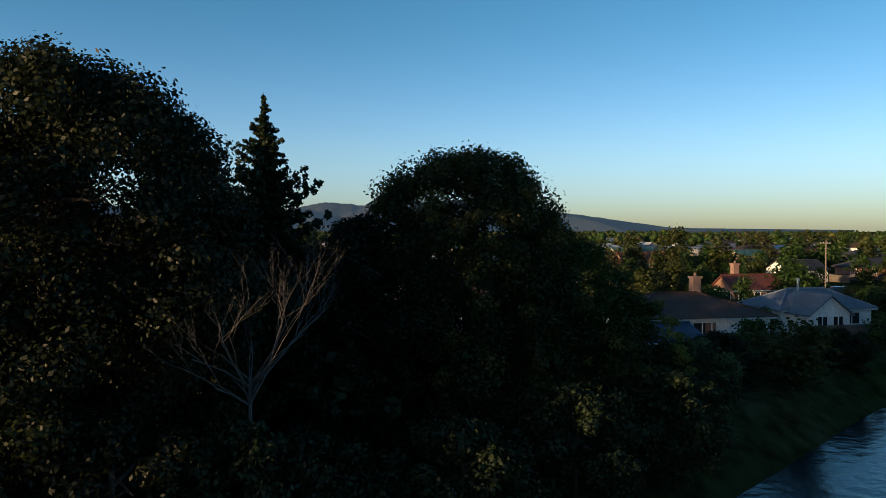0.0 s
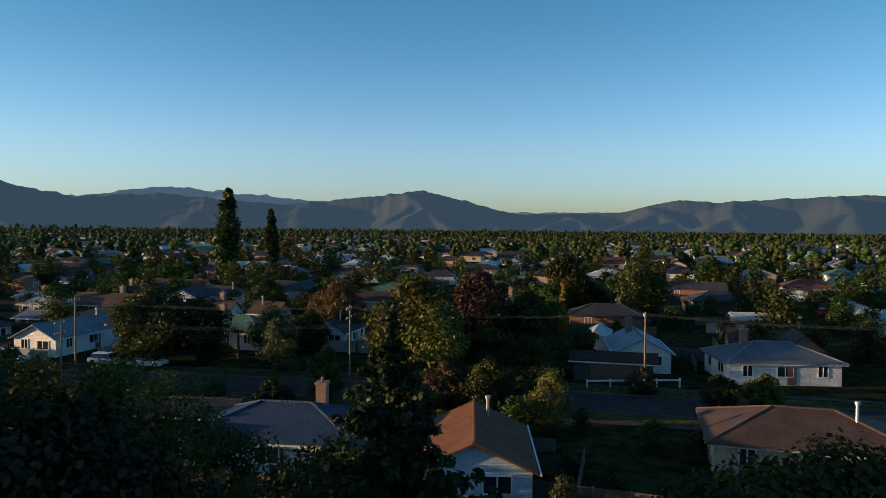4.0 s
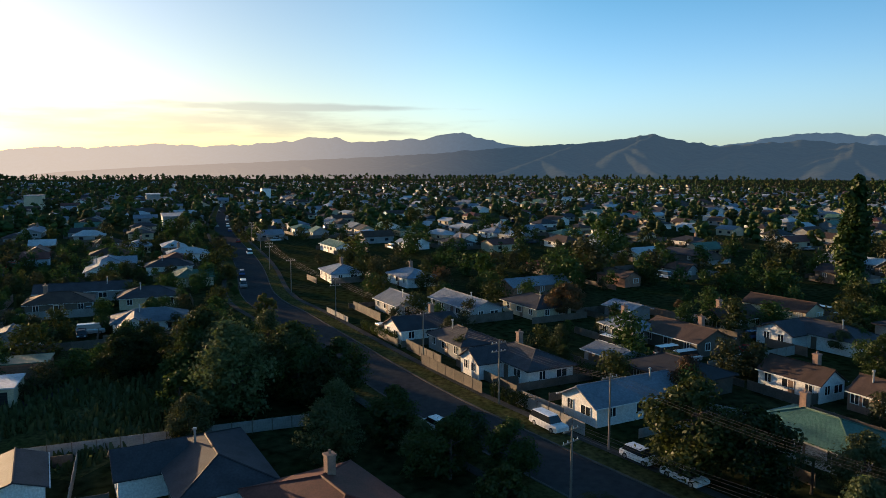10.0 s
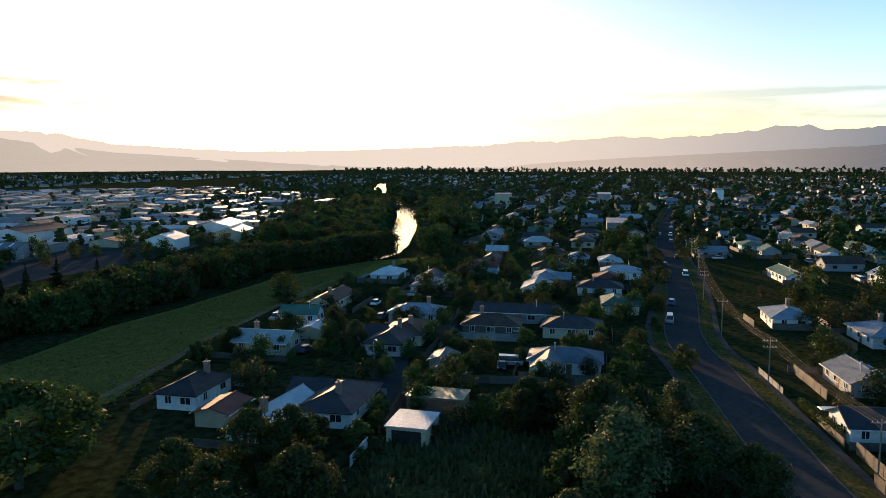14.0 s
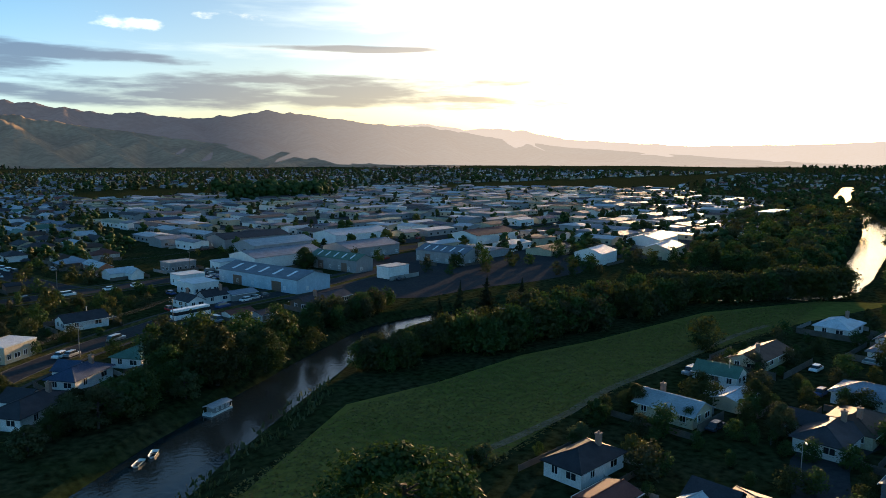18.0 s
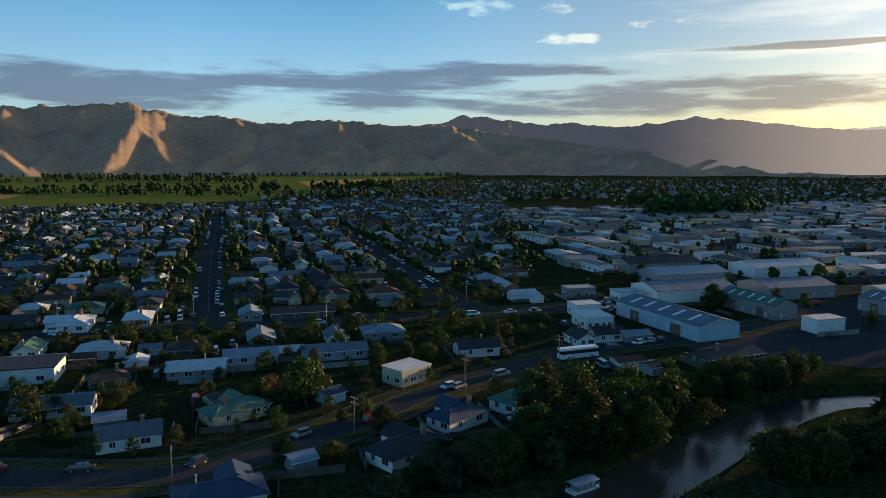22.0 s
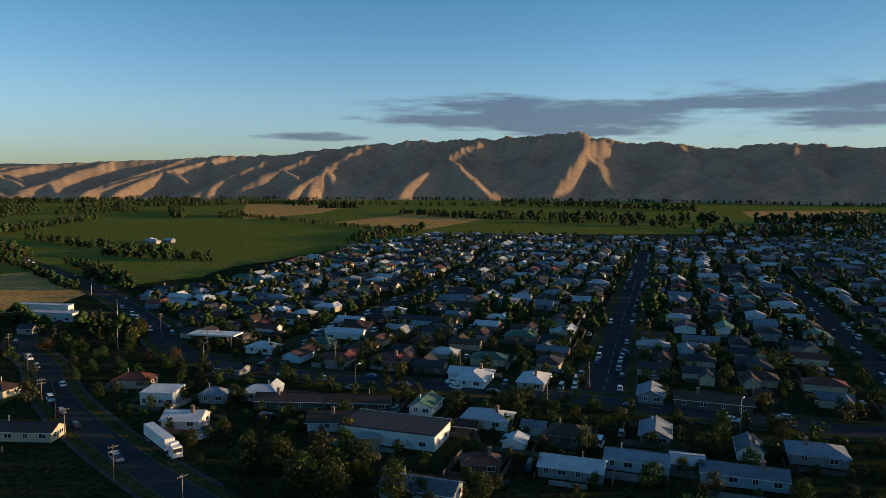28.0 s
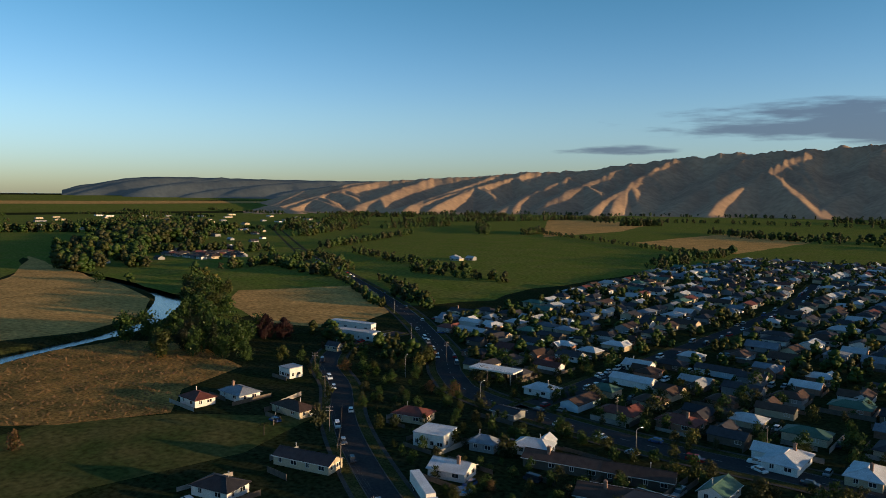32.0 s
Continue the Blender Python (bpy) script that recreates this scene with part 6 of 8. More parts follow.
GREENS = ("oak", "oak", "oak", "dark", "dark", "dark", "olive", "olive", "dark", "oak", "olive", "rust")
FAR_GREENS = ("oak", "oak", "oak", "dark", "dark", "dark", "dark", "dark", "olive", "olive") * 3 + ("lime",)
garden_trees([(-200, 66), (-140, 72), (-60, 98), (30, 112), (60, 150), (-200, 140)], 12.0, 0.5, 3, 7, ("round", "round", "tall", "wide", "bush"), GREENS)
garden_trees([(-260, 66), (-200, 66), (-200, 140), (60, 150), (30, 112), (240, 155), (240, 215), (-260, 215)], 11.5, 0.6, 3.5, 8.5, (), FAR_GREENS, False)
garden_trees([(-330, -50), (-140, -45), (-105, 0), (-130, 40), (-330, 34)], 10.0, 0.5, 2.5, 6.5, (), FAR_GREENS, False)
garden_trees([(-100, 20), (-60, 50), (-70, 68), (-130, 50)], 9.0, 0.55, 3, 7, ("round", "bush"), ("oak", "dark", "olive"))
garden_trees([(-120, -225), (-60, -135), (0, -112), (260, -180), (260, -215)], 13.0, 0.6, 2.5, 6, ("bush", "round", "bush", "tall"), GREENS)
garden_trees([(-120, -228), (-60, -135), (0, -108), (260, -160), (260, -222)], 6.5, 0.62, 2, 5, (), FAR_GREENS, False)
garden_trees([(-215, 36), (-330, 36), (-330, -60), (-120, -45), (-100, 0), (-130, 36)], 8.0, 0.55, 2, 4.5, (), FAR_GREENS, False)
garden_trees([(20, 44), (75, 62), (90, 110), (10, 96)], 5.5, 0.75, 2, 5, (), FAR_GREENS, False)
garden_trees([(-60, 40), (10, 55), (10, 86), (-60, 70)], 6.0, 0.55, 1.8, 4, (), FAR_GREENS, False)
garden_trees([(-330, -58), (-140, -45), (-105, 0), (-130, 40), (-330, 34)], 7.5, 0.5, 2.5, 5.5, (), FAR_GREENS, False)
garden_trees([(-300, -100), (-420, -110), (-560, -190), (-540, -260), (-420, -190), (-300, -150)], 9.0, 0.7, 5, 11, (), FAR_GREENS, False)
garden_trees([(-120, -325), (-90, -240), (30, -225), (130, -210), (210, -228), (300, -276), (300, -325)], 7.5, 0.66, 2.5, 6.5, (), FAR_GREENS, False)
garden_trees([(-380, -60), (-480, -100), (-900, -240), (-900, -420), (-480, -240), (-330, -150)], 10.0, 0.7, 5, 11, (), FAR_GREENS, False)
garden_trees([(-300, -120), (-480, -170), (-900, -330), (-900, -600), (-470, -320), (-200, -200)], 12.0, 0.6, 4, 8, (), FAR_GREENS, False)
garden_trees([(-260, 62), (-140, 68), (-60, 92), (60, 114), (240, 150), (240, 230), (-260, 230)], 8.5, 0.52, 2.5, 6.5, (), FAR_GREENS, False)
garden_trees([(-900, 60), (-260, 66), (-260, 215), (330, 215), (330, 170), (900, 260), (900, 900), (-900, 900)], 13.5, 0.56, 4, 9.5, (), FAR_GREENS, False)
garden_trees([(-900, -250), (-520, -130), (-340, -60), (-330, 66), (-900, 60)], 12.0, 0.6, 4, 9, (), FAR_GREENS, False)
garden_trees([(-125, -325), (300, -325), (400, -600), (420, -800), (-60, -1000), (-200, -1000)], 9.5, 0.64, 3, 7, (), FAR_GREENS, False)
garden_trees([(-140, -250), (-420, -185), (-640, -240), (-900, -600), (-600, -900), (-150, -760)], 14.0, 0.5, 3, 7, (), FAR_GREENS, False)
garden_trees([(-2000, -1100), (-900, -600), (-900, 900), (-2000, 900)], 24.0, 0.7, 5, 10, (), FAR_GREENS, False, False)
garden_trees([(-1900, -1100), (-600, -900), (-150, -1000), (150, -1000), (0, -1950), (-1500, -2000)], 24.0, 0.7, 5, 12, (), FAR_GREENS, False, False)
garden_trees([(-1900, 900), (900, 900), (1200, 1700), (-600, 2100), (-1900, 1700)], 32.0, 0.6, 5, 11, (), FAR_GREENS, False, False)
garden_trees([(-3000, -1500), (-2000, -1100), (-2000, 1700), (-3000, 1700)], 55.0, 0.7, 9, 18, (), FAR_GREENS, False, False)
garden_trees([(900, 200), (1600, 500), (2000, 1500), (900, 1500)], 50.0, 0.5, 7, 16, (), FAR_GREENS, False, False)


def far_row(x0, y0, x1, y1, step, low, high, leaves, wander):
    n = max(1, int(math.hypot(x1 - x0, y1 - y0) / step))
    for i in range(n):
        t = (i + fill.random()) / n
        FAR_TREES[fill.choice(leaves)].append((x0 + (x1 - x0) * t + fill.uniform(-wander, wander), y0 + (y1 - y0) * t + fill.uniform(-wander, wander), fill.uniform(low, high), fill.uniform(0.8, 1.2)))


DARKS = ("dark", "dark", "oak", "olive")
for row in ((800, -200, 1250, -330, 4, 10, 22, DARKS, 26), (700, -150, 1000, -190, 4, 10, 18, DARKS, 20), (960, -330, 1500, -560, 6, 8, 14, DARKS, 10), (480, -440, 760, -470, 5, 6, 10, DARKS, 10),
            (840, -470, 1080, -770, 6, 7, 13, DARKS, 10), (1000, -1010, 520, -830, 7, 5, 9, DARKS, 6), (1000, -880, 1300, -1120, 6, 8, 16, DARKS, 12), (800, -1300, 560, -1200, 6, 8, 16, DARKS, 10),
            (500, -900, 430, -640, 6, 6, 12, DARKS, 12), (150, -1340, 560, -1290, 7, 10, 20, DARKS, 10), (-300, -2650, 600, -2750, 9, 8, 16, DARKS, 40), (600, -2700, 1500, -2350, 10, 8, 16, DARKS, 60), (1500, -2300, 2400, -1800, 12, 8, 16, DARKS, 60), (700, -1900, 1500, -1700, 12, 8, 14, DARKS, 30), (-50, -1360, 110, -1370, 4, 10, 22, DARKS, 14), (300, -1830, 1000, -2200, 8, 12, 22, DARKS, 14),
            (1200, -1700, 2200, -1500, 10, 10, 18, DARKS, 40), (1500, -300, 2600, -700, 9, 8, 16, DARKS, 50), (1300, -700, 2400, -1400, 8, 8, 16, DARKS, 60), (1100, 60, 2600, 100, 10, 8, 14, DARKS, 50),
            (-430, -720, -300, -690, 4, 14, 20, ("dark",), 8), (-340, -880, -480, -830, 4, 12, 18, ("dark",), 6), (-100, -1100, 700, -1250, 8, 8, 16, DARKS, 40), (400, -620, 520, -840, 5, 5, 9, DARKS, 10)):
    far_row(*row)


for row in ((1280, -500, 1420, -290, 3, 16, 25, DARKS, 14), (1420, -300, 1500, -120, 4, 14, 22, DARKS, 14), (2078, -1146, 1925, -1356, 5, 12, 20, DARKS, 10), (955, -945, 1013, -1044, 3, 8, 14, DARKS, 8), (1141, -1435, 1084, -1514, 2.5, 14, 20, DARKS, 9),
            (455, -770, 475, -850, 3, 6, 9, DARKS, 6), (340, -300, 480, -350, 3.4, 4, 9, DARKS, 4), (352, -270, 560, -340, 4.5, 4, 8, DARKS, 3), (560, -362, 760, -420, 5, 5, 10, DARKS, 6), (880, -250, 830, -390, 3, 8, 14, DARKS, 10), (700, -200, 880, -235, 3, 8, 14, DARKS, 12),
            (1120, -560, 1350, -790, 5, 8, 16, DARKS, 20), (640, -265, 690, -380, 4, 6, 12, DARKS, 5), (1560, -1040, 1500, -1490, 6, 10, 18, DARKS, 16), (1300, -640, 1700, -820, 5, 9, 17, DARKS, 22)):
    far_row(*row)
field = random.Random(58)
for k in range(34):     # shelter belts along the paddocks' edges
    x, y, a = field.uniform(1150, 2850), field.uniform(-2300, 250), radians(field.choice((12, 102, 15, 100)))
    n = field.uniform(80, 260)
    far_row(x, y, x + math.cos(a) * n, y + math.sin(a) * n, field.uniform(5, 9), 7, field.uniform(10, 18), DARKS, 8)
for row in ((-122, -95, -160, -104, 1.6, 6, 9, DARKS, 4), (-150, -97, -238, -103, 1.6, 7, 12, DARKS, 8), (-60, -96, -112, -128, 3.6, 4, 7, DARKS, 4), (-114, -132, -160, -156, 2.4, 4, 8, DARKS, 5), (-236, -107, -300, -76, 2.0, 8, 12, DARKS, 3),
            (960, -215, 1150, -370, 2.5, 16, 24, DARKS, 30), (1150, -260, 1400, -480, 3, 16, 24, DARKS, 40), (1400, -330, 1750, -560, 4, 14, 22, DARKS, 60), (685, -326, 527, -325, 4, 7, 12, DARKS, 8), (403, -313, 334, -295, 4, 5, 9, DARKS, 6),
            (533, -407, 411, -430, 4, 6, 10, DARKS, 8), (400, -168, 520, -205, 3, 8, 13, DARKS, 9), (-310, -108, -470, -160, 2.6, 6, 11, DARKS, 8), (-395, -84, -520, -138, 2.6, 8, 13, DARKS, 8)):
    far_row(*row)


def lumps(rng, centres, radii):
    """Uneven many-sided lumps of foliage."""
    g = (1 + 5 ** 0.5) / 2
    unit = np.array([(-1, g, 0), (1, g, 0), (-1, -g, 0), (1, -g, 0), (0, -1, g), (0, 1, g), (0, -1, -g), (0, 1, -g), (g, 0, -1), (g, 0, 1), (-g, 0, -1), (-g, 0, 1)]) / math.sqrt(1 + g * g)
    tri = np.array([(0, 11, 5), (0, 5, 1), (0, 1, 7), (0, 7, 10), (0, 10, 11), (1, 5, 9), (5, 11, 4), (11, 10, 2), (10, 7, 6), (7, 1, 8), (3, 9, 4), (3, 4, 2), (3, 2, 6), (3, 6, 8), (3, 8, 9), (4, 9, 5), (2, 4, 11), (6, 2, 10), (8, 6, 7), (9, 8, 1)])
    v = np.concatenate([np.array(c) + unit * r * rng.uniform(0.65, 1.3, (12, 1)) * np.array([1, 1, 0.85]) for c, r in zip(centres, radii)])
    f = np.concatenate([tri + 12 * k for k in range(len(centres))])
    return v, np.stack([f[:, 0], f[:, 1], f[:, 2]], 1)


def join_trees(name, rows, mat, label, seed):
    base = []
    for k in range(4):
        nr, rg = np.random.default_rng(seed + k), random.Random(seed + k)
        for clumps, per, size, solid in ((20, 60, 0.036, 0), (16, 26, 0.056, 0), (11, 7, 0.075, 8), (6, 3, 0.11, 5)):
            cs, rs = [], []
            for i in range(clumps):
                a, t = rg.uniform(0, 7), (i + 0.5) / clumps
                d = 0.42 * math.sin(math.pi * (0.15 + 0.8 * t)) * rg.uniform(0.3, 0.8)
                cs.append((math.cos(a) * d, math.sin(a) * d, 0.12 + 0.74 * t))
                rs.append(rg.uniform(0.16, 0.26))
            v, f = leaf_cloud(nr, cs, rs, per, size)
            f = np.concatenate([f[:, [0, 1, 2]], f[:, [0, 2, 3]]])
            if solid:
                v2, f2 = lumps(nr, cs[::max(1, clumps // solid)], [q * 0.9 for q in rs[::max(1, clumps // solid)]])
                v, f = np.concatenate([v, v2]), np.concatenate([f, f2 + len(v)])
            base.append((v, f))
    vs, fs, n = [], [], 0
    for i, (x, y, h, w) in enumerate(rows):
        away = math.hypot(x + 40, y)
        away = away * (0.5 if h > 9.5 else 1.0)      # tall trees keep finer leaves farther off
        v, f = base[(i % 4) * 4 + (0 if away < 190 else 1 if away < 330 else 2 if away < 560 else 3)]
        a = i * 2.4
        c, s = math.cos(a), math.sin(a)
        vs.append(np.stack([(v[:, 0] * c - v[:, 1] * s) * h * w + x, (v[:, 0] * s + v[:, 1] * c) * h * w + y, v[:, 2] * h], 1))
        fs.append(f + n)
        n += len(v)
    ob = new(name, array_mesh(name, np.concatenate(vs), np.concatenate(fs), mat))
    tagged(ob, label, "trees", kind="stuff")


for i, (leaf, rows) in enumerate(FAR_TREES.items()):
    if rows:
        join_trees("distant_trees", rows, LEAVES[leaf], "distant %s trees among roofs and fields" % LEAF_WORD[leaf], 70 + 10 * i)

# ---- the big trees on the river bank ----
def big_tree(name, x, y, z, height, radius, leaf, label, seed, clumps, per, size, low, light_leaf=None, light_share=0.0, limb_count=12, boxy=2.2, dome=0.55, sprig=0.5, lump=(0.13, 0.24)):
    """A large near tree: trunk with limbs and twigs, and a crown of leaf clumps set on a lumpy dome, with gaps between them.
    boxy: 2 for a round dome, more for a flat top; dome: where along the crown's height it is widest."""
    rng, nr = random.Random(seed), np.random.default_rng(seed)
    root = new(name)
    root.matrix_basis = pose(x, y, z)
    tagged(root, label, "tree")
    s = Shape()
    limbs(rng, s, (0, 0, -0.3), (0.2, 0.1, height * 0.72), height * 0.024, limb_count, radius * 0.85, 2, 0.5)
    part("trunk", s.mesh("trunk", [M_BARK]), root)
    groups = ([], []), ([], [])
    for i in range(clumps):
        a, t = i * 2.39996 + rng.uniform(-0.5, 0.5), (i + rng.random()) / clumps
        off = (t - dome) / (1 - dome) if t > dome else (dome - t) / dome * 0.75
        wide = radius * max(0.0, 1 - off ** boxy) ** (1 / boxy) * (0.92 + 0.18 * noise.noise((math.cos(a) * 1.7, math.sin(a) * 1.7, t * 4 + seed)))
        r = radius * rng.uniform(*lump)
        g = groups[1] if light_leaf and rng.random() < light_share else groups[0]
        d = max(0.0, wide - r * (0.75 if g is groups[0] else 0.2)) * (1.0 if g is groups[1] or rng.random() < 0.6 else math.sqrt(rng.random()))
        zc = height * (low + (1 - low) * t) - r * (0.75 if t > dome else 0.0)
        g[0].append((math.cos(a) * d, math.sin(a) * d, zc))
        g[1].append(r if g is groups[0] else r * sprig)
    for (cs, rs), lf in zip(groups, (leaf, light_leaf)):
        if cs:
            v, f = leaf_cloud(nr, cs, rs, per if lf == leaf else max(30, per // 3), size)
            part("crown", array_mesh("crown", v, f, LEAVES[lf]), root, LEAF_WORD[lf] + " leaves")
    return root


big_tree("tree", -13.0, 23.3, 0, 16.0, 7.1, "deep", "large dark leafy tree on the river bank", 101, 430, 620, 0.082, 0.10, "oak", 0.05, 18, 3.2, 0.5, 0.8, (0.11, 0.20))
big_tree("tree", -24.0, 30.0, 0, 14.0, 6.5, "deep", "large dark leafy tree beside another", 102, 150, 420, 0.09, 0.08)
# lime clumps on these evergreens are coloured to stand in for sunlit sprigs
big_tree("tree", 1.0, 33.4, 0, 14.1, 5.7, "dark", "dense rounded dark evergreen with lime sprigs coloured as if sunlit", 103, 340, 560, 0.078, 0.03, "lime", 0.22, 12, 2.9, 0.45, 0.55, (0.13, 0.23))
big_tree("tree", 5.6, 35.0, 0, 10.4, 4.2, "dark", "dense dark evergreen on the river bank", 104, 150, 420, 0.07, 0.03, "lime", 0.20, sprig=0.6)
big_tree("tree", 8.6, 34.0, 0, 7.6, 3.2, "dark", "lower dark evergreen with yellow-green sprigs coloured as if sunlit", 109, 110, 380, 0.07, 0.03, "lime", 0.24, sprig=0.6)
big_tree("tree", -3.6, 31.5, 0, 10.9, 4.2, "deep", "low dark riverside tree", 105, 130, 340, 0.09, 0.02)
big_tree("tree", -27.0, 41.0, 0, 12.0, 5.6, "dark", "wide twiggy tree with sparse grey-green leaves", 106, 130, 260, 0.085, 0.22, "olive", 0.2, limb_count=30)
big_tree("tree", -30.5, 36.5, 0, 12.8, 5.8, "dark", "twiggy tree with sparse grey-green leaves", 108, 130, 260, 0.085, 0.2, "olive", 0.2, limb_count=26)
big_tree("tree", -22.0, 41.5, 0, 9.5, 4.5, "dark", "twiggy tree beside a garden", 107, 90, 240, 0.085, 0.2, "olive", 0.2, limb_count=18)
for k, (x, y, h, r, leaf) in enumerate(((-5.7, 20.3, 5.4, 2.2, "deep"), (-9.0, 19.0, 6.0, 3.6, "deep"), (-4.5, 22.0, 4.6, 3.2, "deep"), (0.5, 24.0, 4.6, 3.2, "deep"), (-16, 17, 7.0, 4.0, "oak"), (5.0, 27.5, 5.0, 3.4, "deep"), (9.5, 31.0, 5.0, 3.2, "deep"),
                                        (11.5, 36.0, 5.5, 3.4, "deep"), (14.5, 42.0, 4.6, 3.0, "olive"), (18.0, 47.5, 4.2, 2.8, "deep"), (24.0, 51.0, 3.6, 2.8, "olive"), (31.0, 56.0, 3.2, 2.8, "deep"), (-8.0, 28.5, 6.5, 3.6, "deep"),
                                        (-18, 26, 8, 4.2, "deep"), (-12, 36, 12.6, 4.6, "deep"), (-6.0, 37.0, 9.0, 4.0, "deep"), (-16, 42, 8, 4.4, "deep"))):
    big_tree("bush", x, y, -0.6, h, r, leaf, "dense dark riverside bush", 120 + k, 70, 240, 0.085, 0.03, limb_count=7)
place_tree("spruce", -8.1, 32.8, 16.5, "fir", 1.0)


def dead_tree(x, y, z, height, seed):
    """A leafless tree: forked pale limbs that end in fans of fine twigs."""
    rng = random.Random(seed)
    s = Shape()

    def grow_limb(p, way, length, r, depth):
        q = p + way * length
        mid = p.lerp(q, 0.5) + Vector((rng.uniform(-.06, .06), rng.uniform(-.06, .06), 0.03)) * length
        s.tube(p, mid, r, r * 0.8, 5)
        s.tube(mid, q, r * 0.8, r * 0.6, 5)
        if depth == 0:
            return
        for _ in range(2 if depth > 2 else 3):
            turn = Vector((rng.gauss(0, 0.42), rng.gauss(0, 0.42), rng.uniform(0.1, 0.6)))
            grow_limb(mid.lerp(q, rng.uniform(0.3, 1.0)), (way + turn).normalized(), length * rng.uniform(0.55, 0.8), r * 0.55, depth - 1)

    s.tube((0, 0, -0.3), (0, 0, height * 0.46), 0.10, 0.06, 7)
    for i in range(16):
        a = 2 * math.pi * i / 16 * 3 + rng.random()
        grow_limb(Vector((0, 0, height * rng.uniform(0.38, 0.46))), Vector((math.cos(a) * 0.85, math.sin(a) * 0.85, rng.uniform(0.25, 1.6))).normalized(), height * 0.185, 0.028, 4)
    root = new("dead_tree")
    root.matrix_basis = pose(x, y, z)
    tagged(root, "bare dead tree with pale forked branches", "tree")
    part("trunk", s.mesh("trunk", [M_DEADWOOD]), root)


dead_tree(-5.9, 22.0, 0, 12.2, 5)

# ---- poles and wires along the streets ----


def power_pole(x, y, height, turn, arms=1):
    root = new("power_pole")
    root.matrix_basis = pose(x, y, 0, 0, 0, turn)
    tagged(root, "weathered wooden power pole with a crossarm", "power pole", "power poles")
    part("post", POLE_POST, root, at=Matrix.Diagonal((1, 1, height, 1)))
    for i in range(arms):
        part("crossarm", POLE_ARM, root, at=pose(0, 0.14, height - 0.5 - 1.1 * i))
        for k in (-1.0, -0.4, 0.4, 1.0):
            part("insulator", POLE_INS, root, at=pose(k, 0.14, height - 0.44 - 1.1 * i))
    return root


POLE_POST = Shape().tube((0, 0, -0.02), (0, 0, 1), 0.125, 0.085, 8).mesh("post", [M_POLE])
POLE_ARM = Shape().box(-1.15, -0.05, -0.06, 1.15, 0.05, 0.06).mesh("crossarm", [M_POLE])
POLE_INS = Shape().tube((0, 0, 0), (0, 0, 0.18), 0.05, 0.04, 6).mesh("insulator", [M_WHITE])
M_WIRE = material("wire", (0.06, 0.06, 0.06), 0.6, 0.1)


def pole_line(points, height, turn_extra=90, label="power_line"):
    spots = []
    for i, (x, y) in enumerate(points):
        a, b = points[max(i - 1, 0)], points[min(i + 1, len(points) - 1)]
        turn = math.degrees(math.atan2(b[1] - a[1], b[0] - a[0])) + turn_extra
        power_pole(x, y, height, turn, 1 if i % 2 else 2)
        spots.append((x, y, turn))
    for k in (-1.0, -0.4, 0.4, 1.0):
        s, line = Shape(), []
        for (x0, y0, t0), (x1, y1, t1) in zip(spots[:-1], spots[1:]):
            p = pose(x0, y0, 0, 0, 0, t0) @ Vector((k, 0.14, height - 0.26))
            q = pose(x1, y1, 0, 0, 0, t1) @ Vector((k, 0.14, height - 0.26))
            line += [p.lerp(q, n / 6) - Vector((0, 0, 2.8 * n / 6 * (1 - n / 6))) for n in range(7)]
        verts, faces = [], []
        for n, p in enumerate(line):
            w = (line[min(n + 1, len(line) - 1)] - line[max(n - 1, 0)]).normalized()
            u = Vector((-w.y, w.x, 0)) * 0.012
            verts += [p + u, p + Vector((0, 0, 0.012)), p - u, p - Vector((0, 0, 0.012))]
        faces = [(4 * n + i, 4 * n + (i + 1) % 4, 4 * n + 4 + (i + 1) % 4, 4 * n + 4 + i) for n in range(len(line) - 1) for i in range(4)]
        s.add(verts, faces)
        tagged(new(label, s.mesh(label, [M_WIRE])), "thin sagging overhead power wire", "power line", "power lines")


pole_line([(-330, 42), (-285, 45), (-240, 47), (-195, 51), (-160, 58), (-121.5, 67.2), (-100.5, 72.3), (-82.5, 78.6), (-47.8, 88.7), (-16.3, 99.5), (20, 108), (62, 117)], 8.6)
pole_line([(-71.5, 69.0), (-40.0, 85.6)], 7.6)
pole_line([(-98, -168), (-70, -146), (-45, -119), (-16, -95), (22, -98), (58, -104), (84, -107), (118, -117), (150, -130), (185, -146), (222, -160)], 8.2)
pole_line([(205, -215), (160, -201), (104, -209), (60, -221), (18, -231), (-30, -237), (-80, -250), (-130, -258)], 9.0)


def street_lamp(x, y, height, turn, kind="arm"):
    root = new("street_lamp")
    root.matrix_basis = pose(x, y, 0, 0, 0, turn)
    tagged(root, "slender grey steel street lamp with a curved arm", "street lamp", "street lamps")
    part("pole", Shape().tube((0, 0, -0.02), (0, 0, height - 0.8), 0.09, 0.06, 8).mesh("pole", [M_STEEL]), root)
    arm, last = Shape(), Vector((0, 0, height - 0.82))
    for i in range(1, 7):
        a = math.pi / 2 * i / 6
        here = Vector((1.6 * (1 - math.cos(a)), 0, height - 0.82 + 0.8 * math.sin(a)))
        arm.tube(last, here, 0.05, 0.045, 6)
        last = here
    part("arm", arm.mesh("arm", [M_STEEL]), root)
    part("lamp_head", Shape().box(1.5, -0.14, height - 0.09, 2.3, 0.14, height + 0.05, 0, 0.03).mesh("lamp_head", [M_STEEL]), root)


for x, y, turn in ((143.9, -184.9, -80), (192.8, -185.5, -60), (22.2, -206.0, -100), (-30, -214, -100), (80, -189, -100), (250, -226, -30), (330, -266, -20)):
    street_lamp(x, y, 9.0, turn)
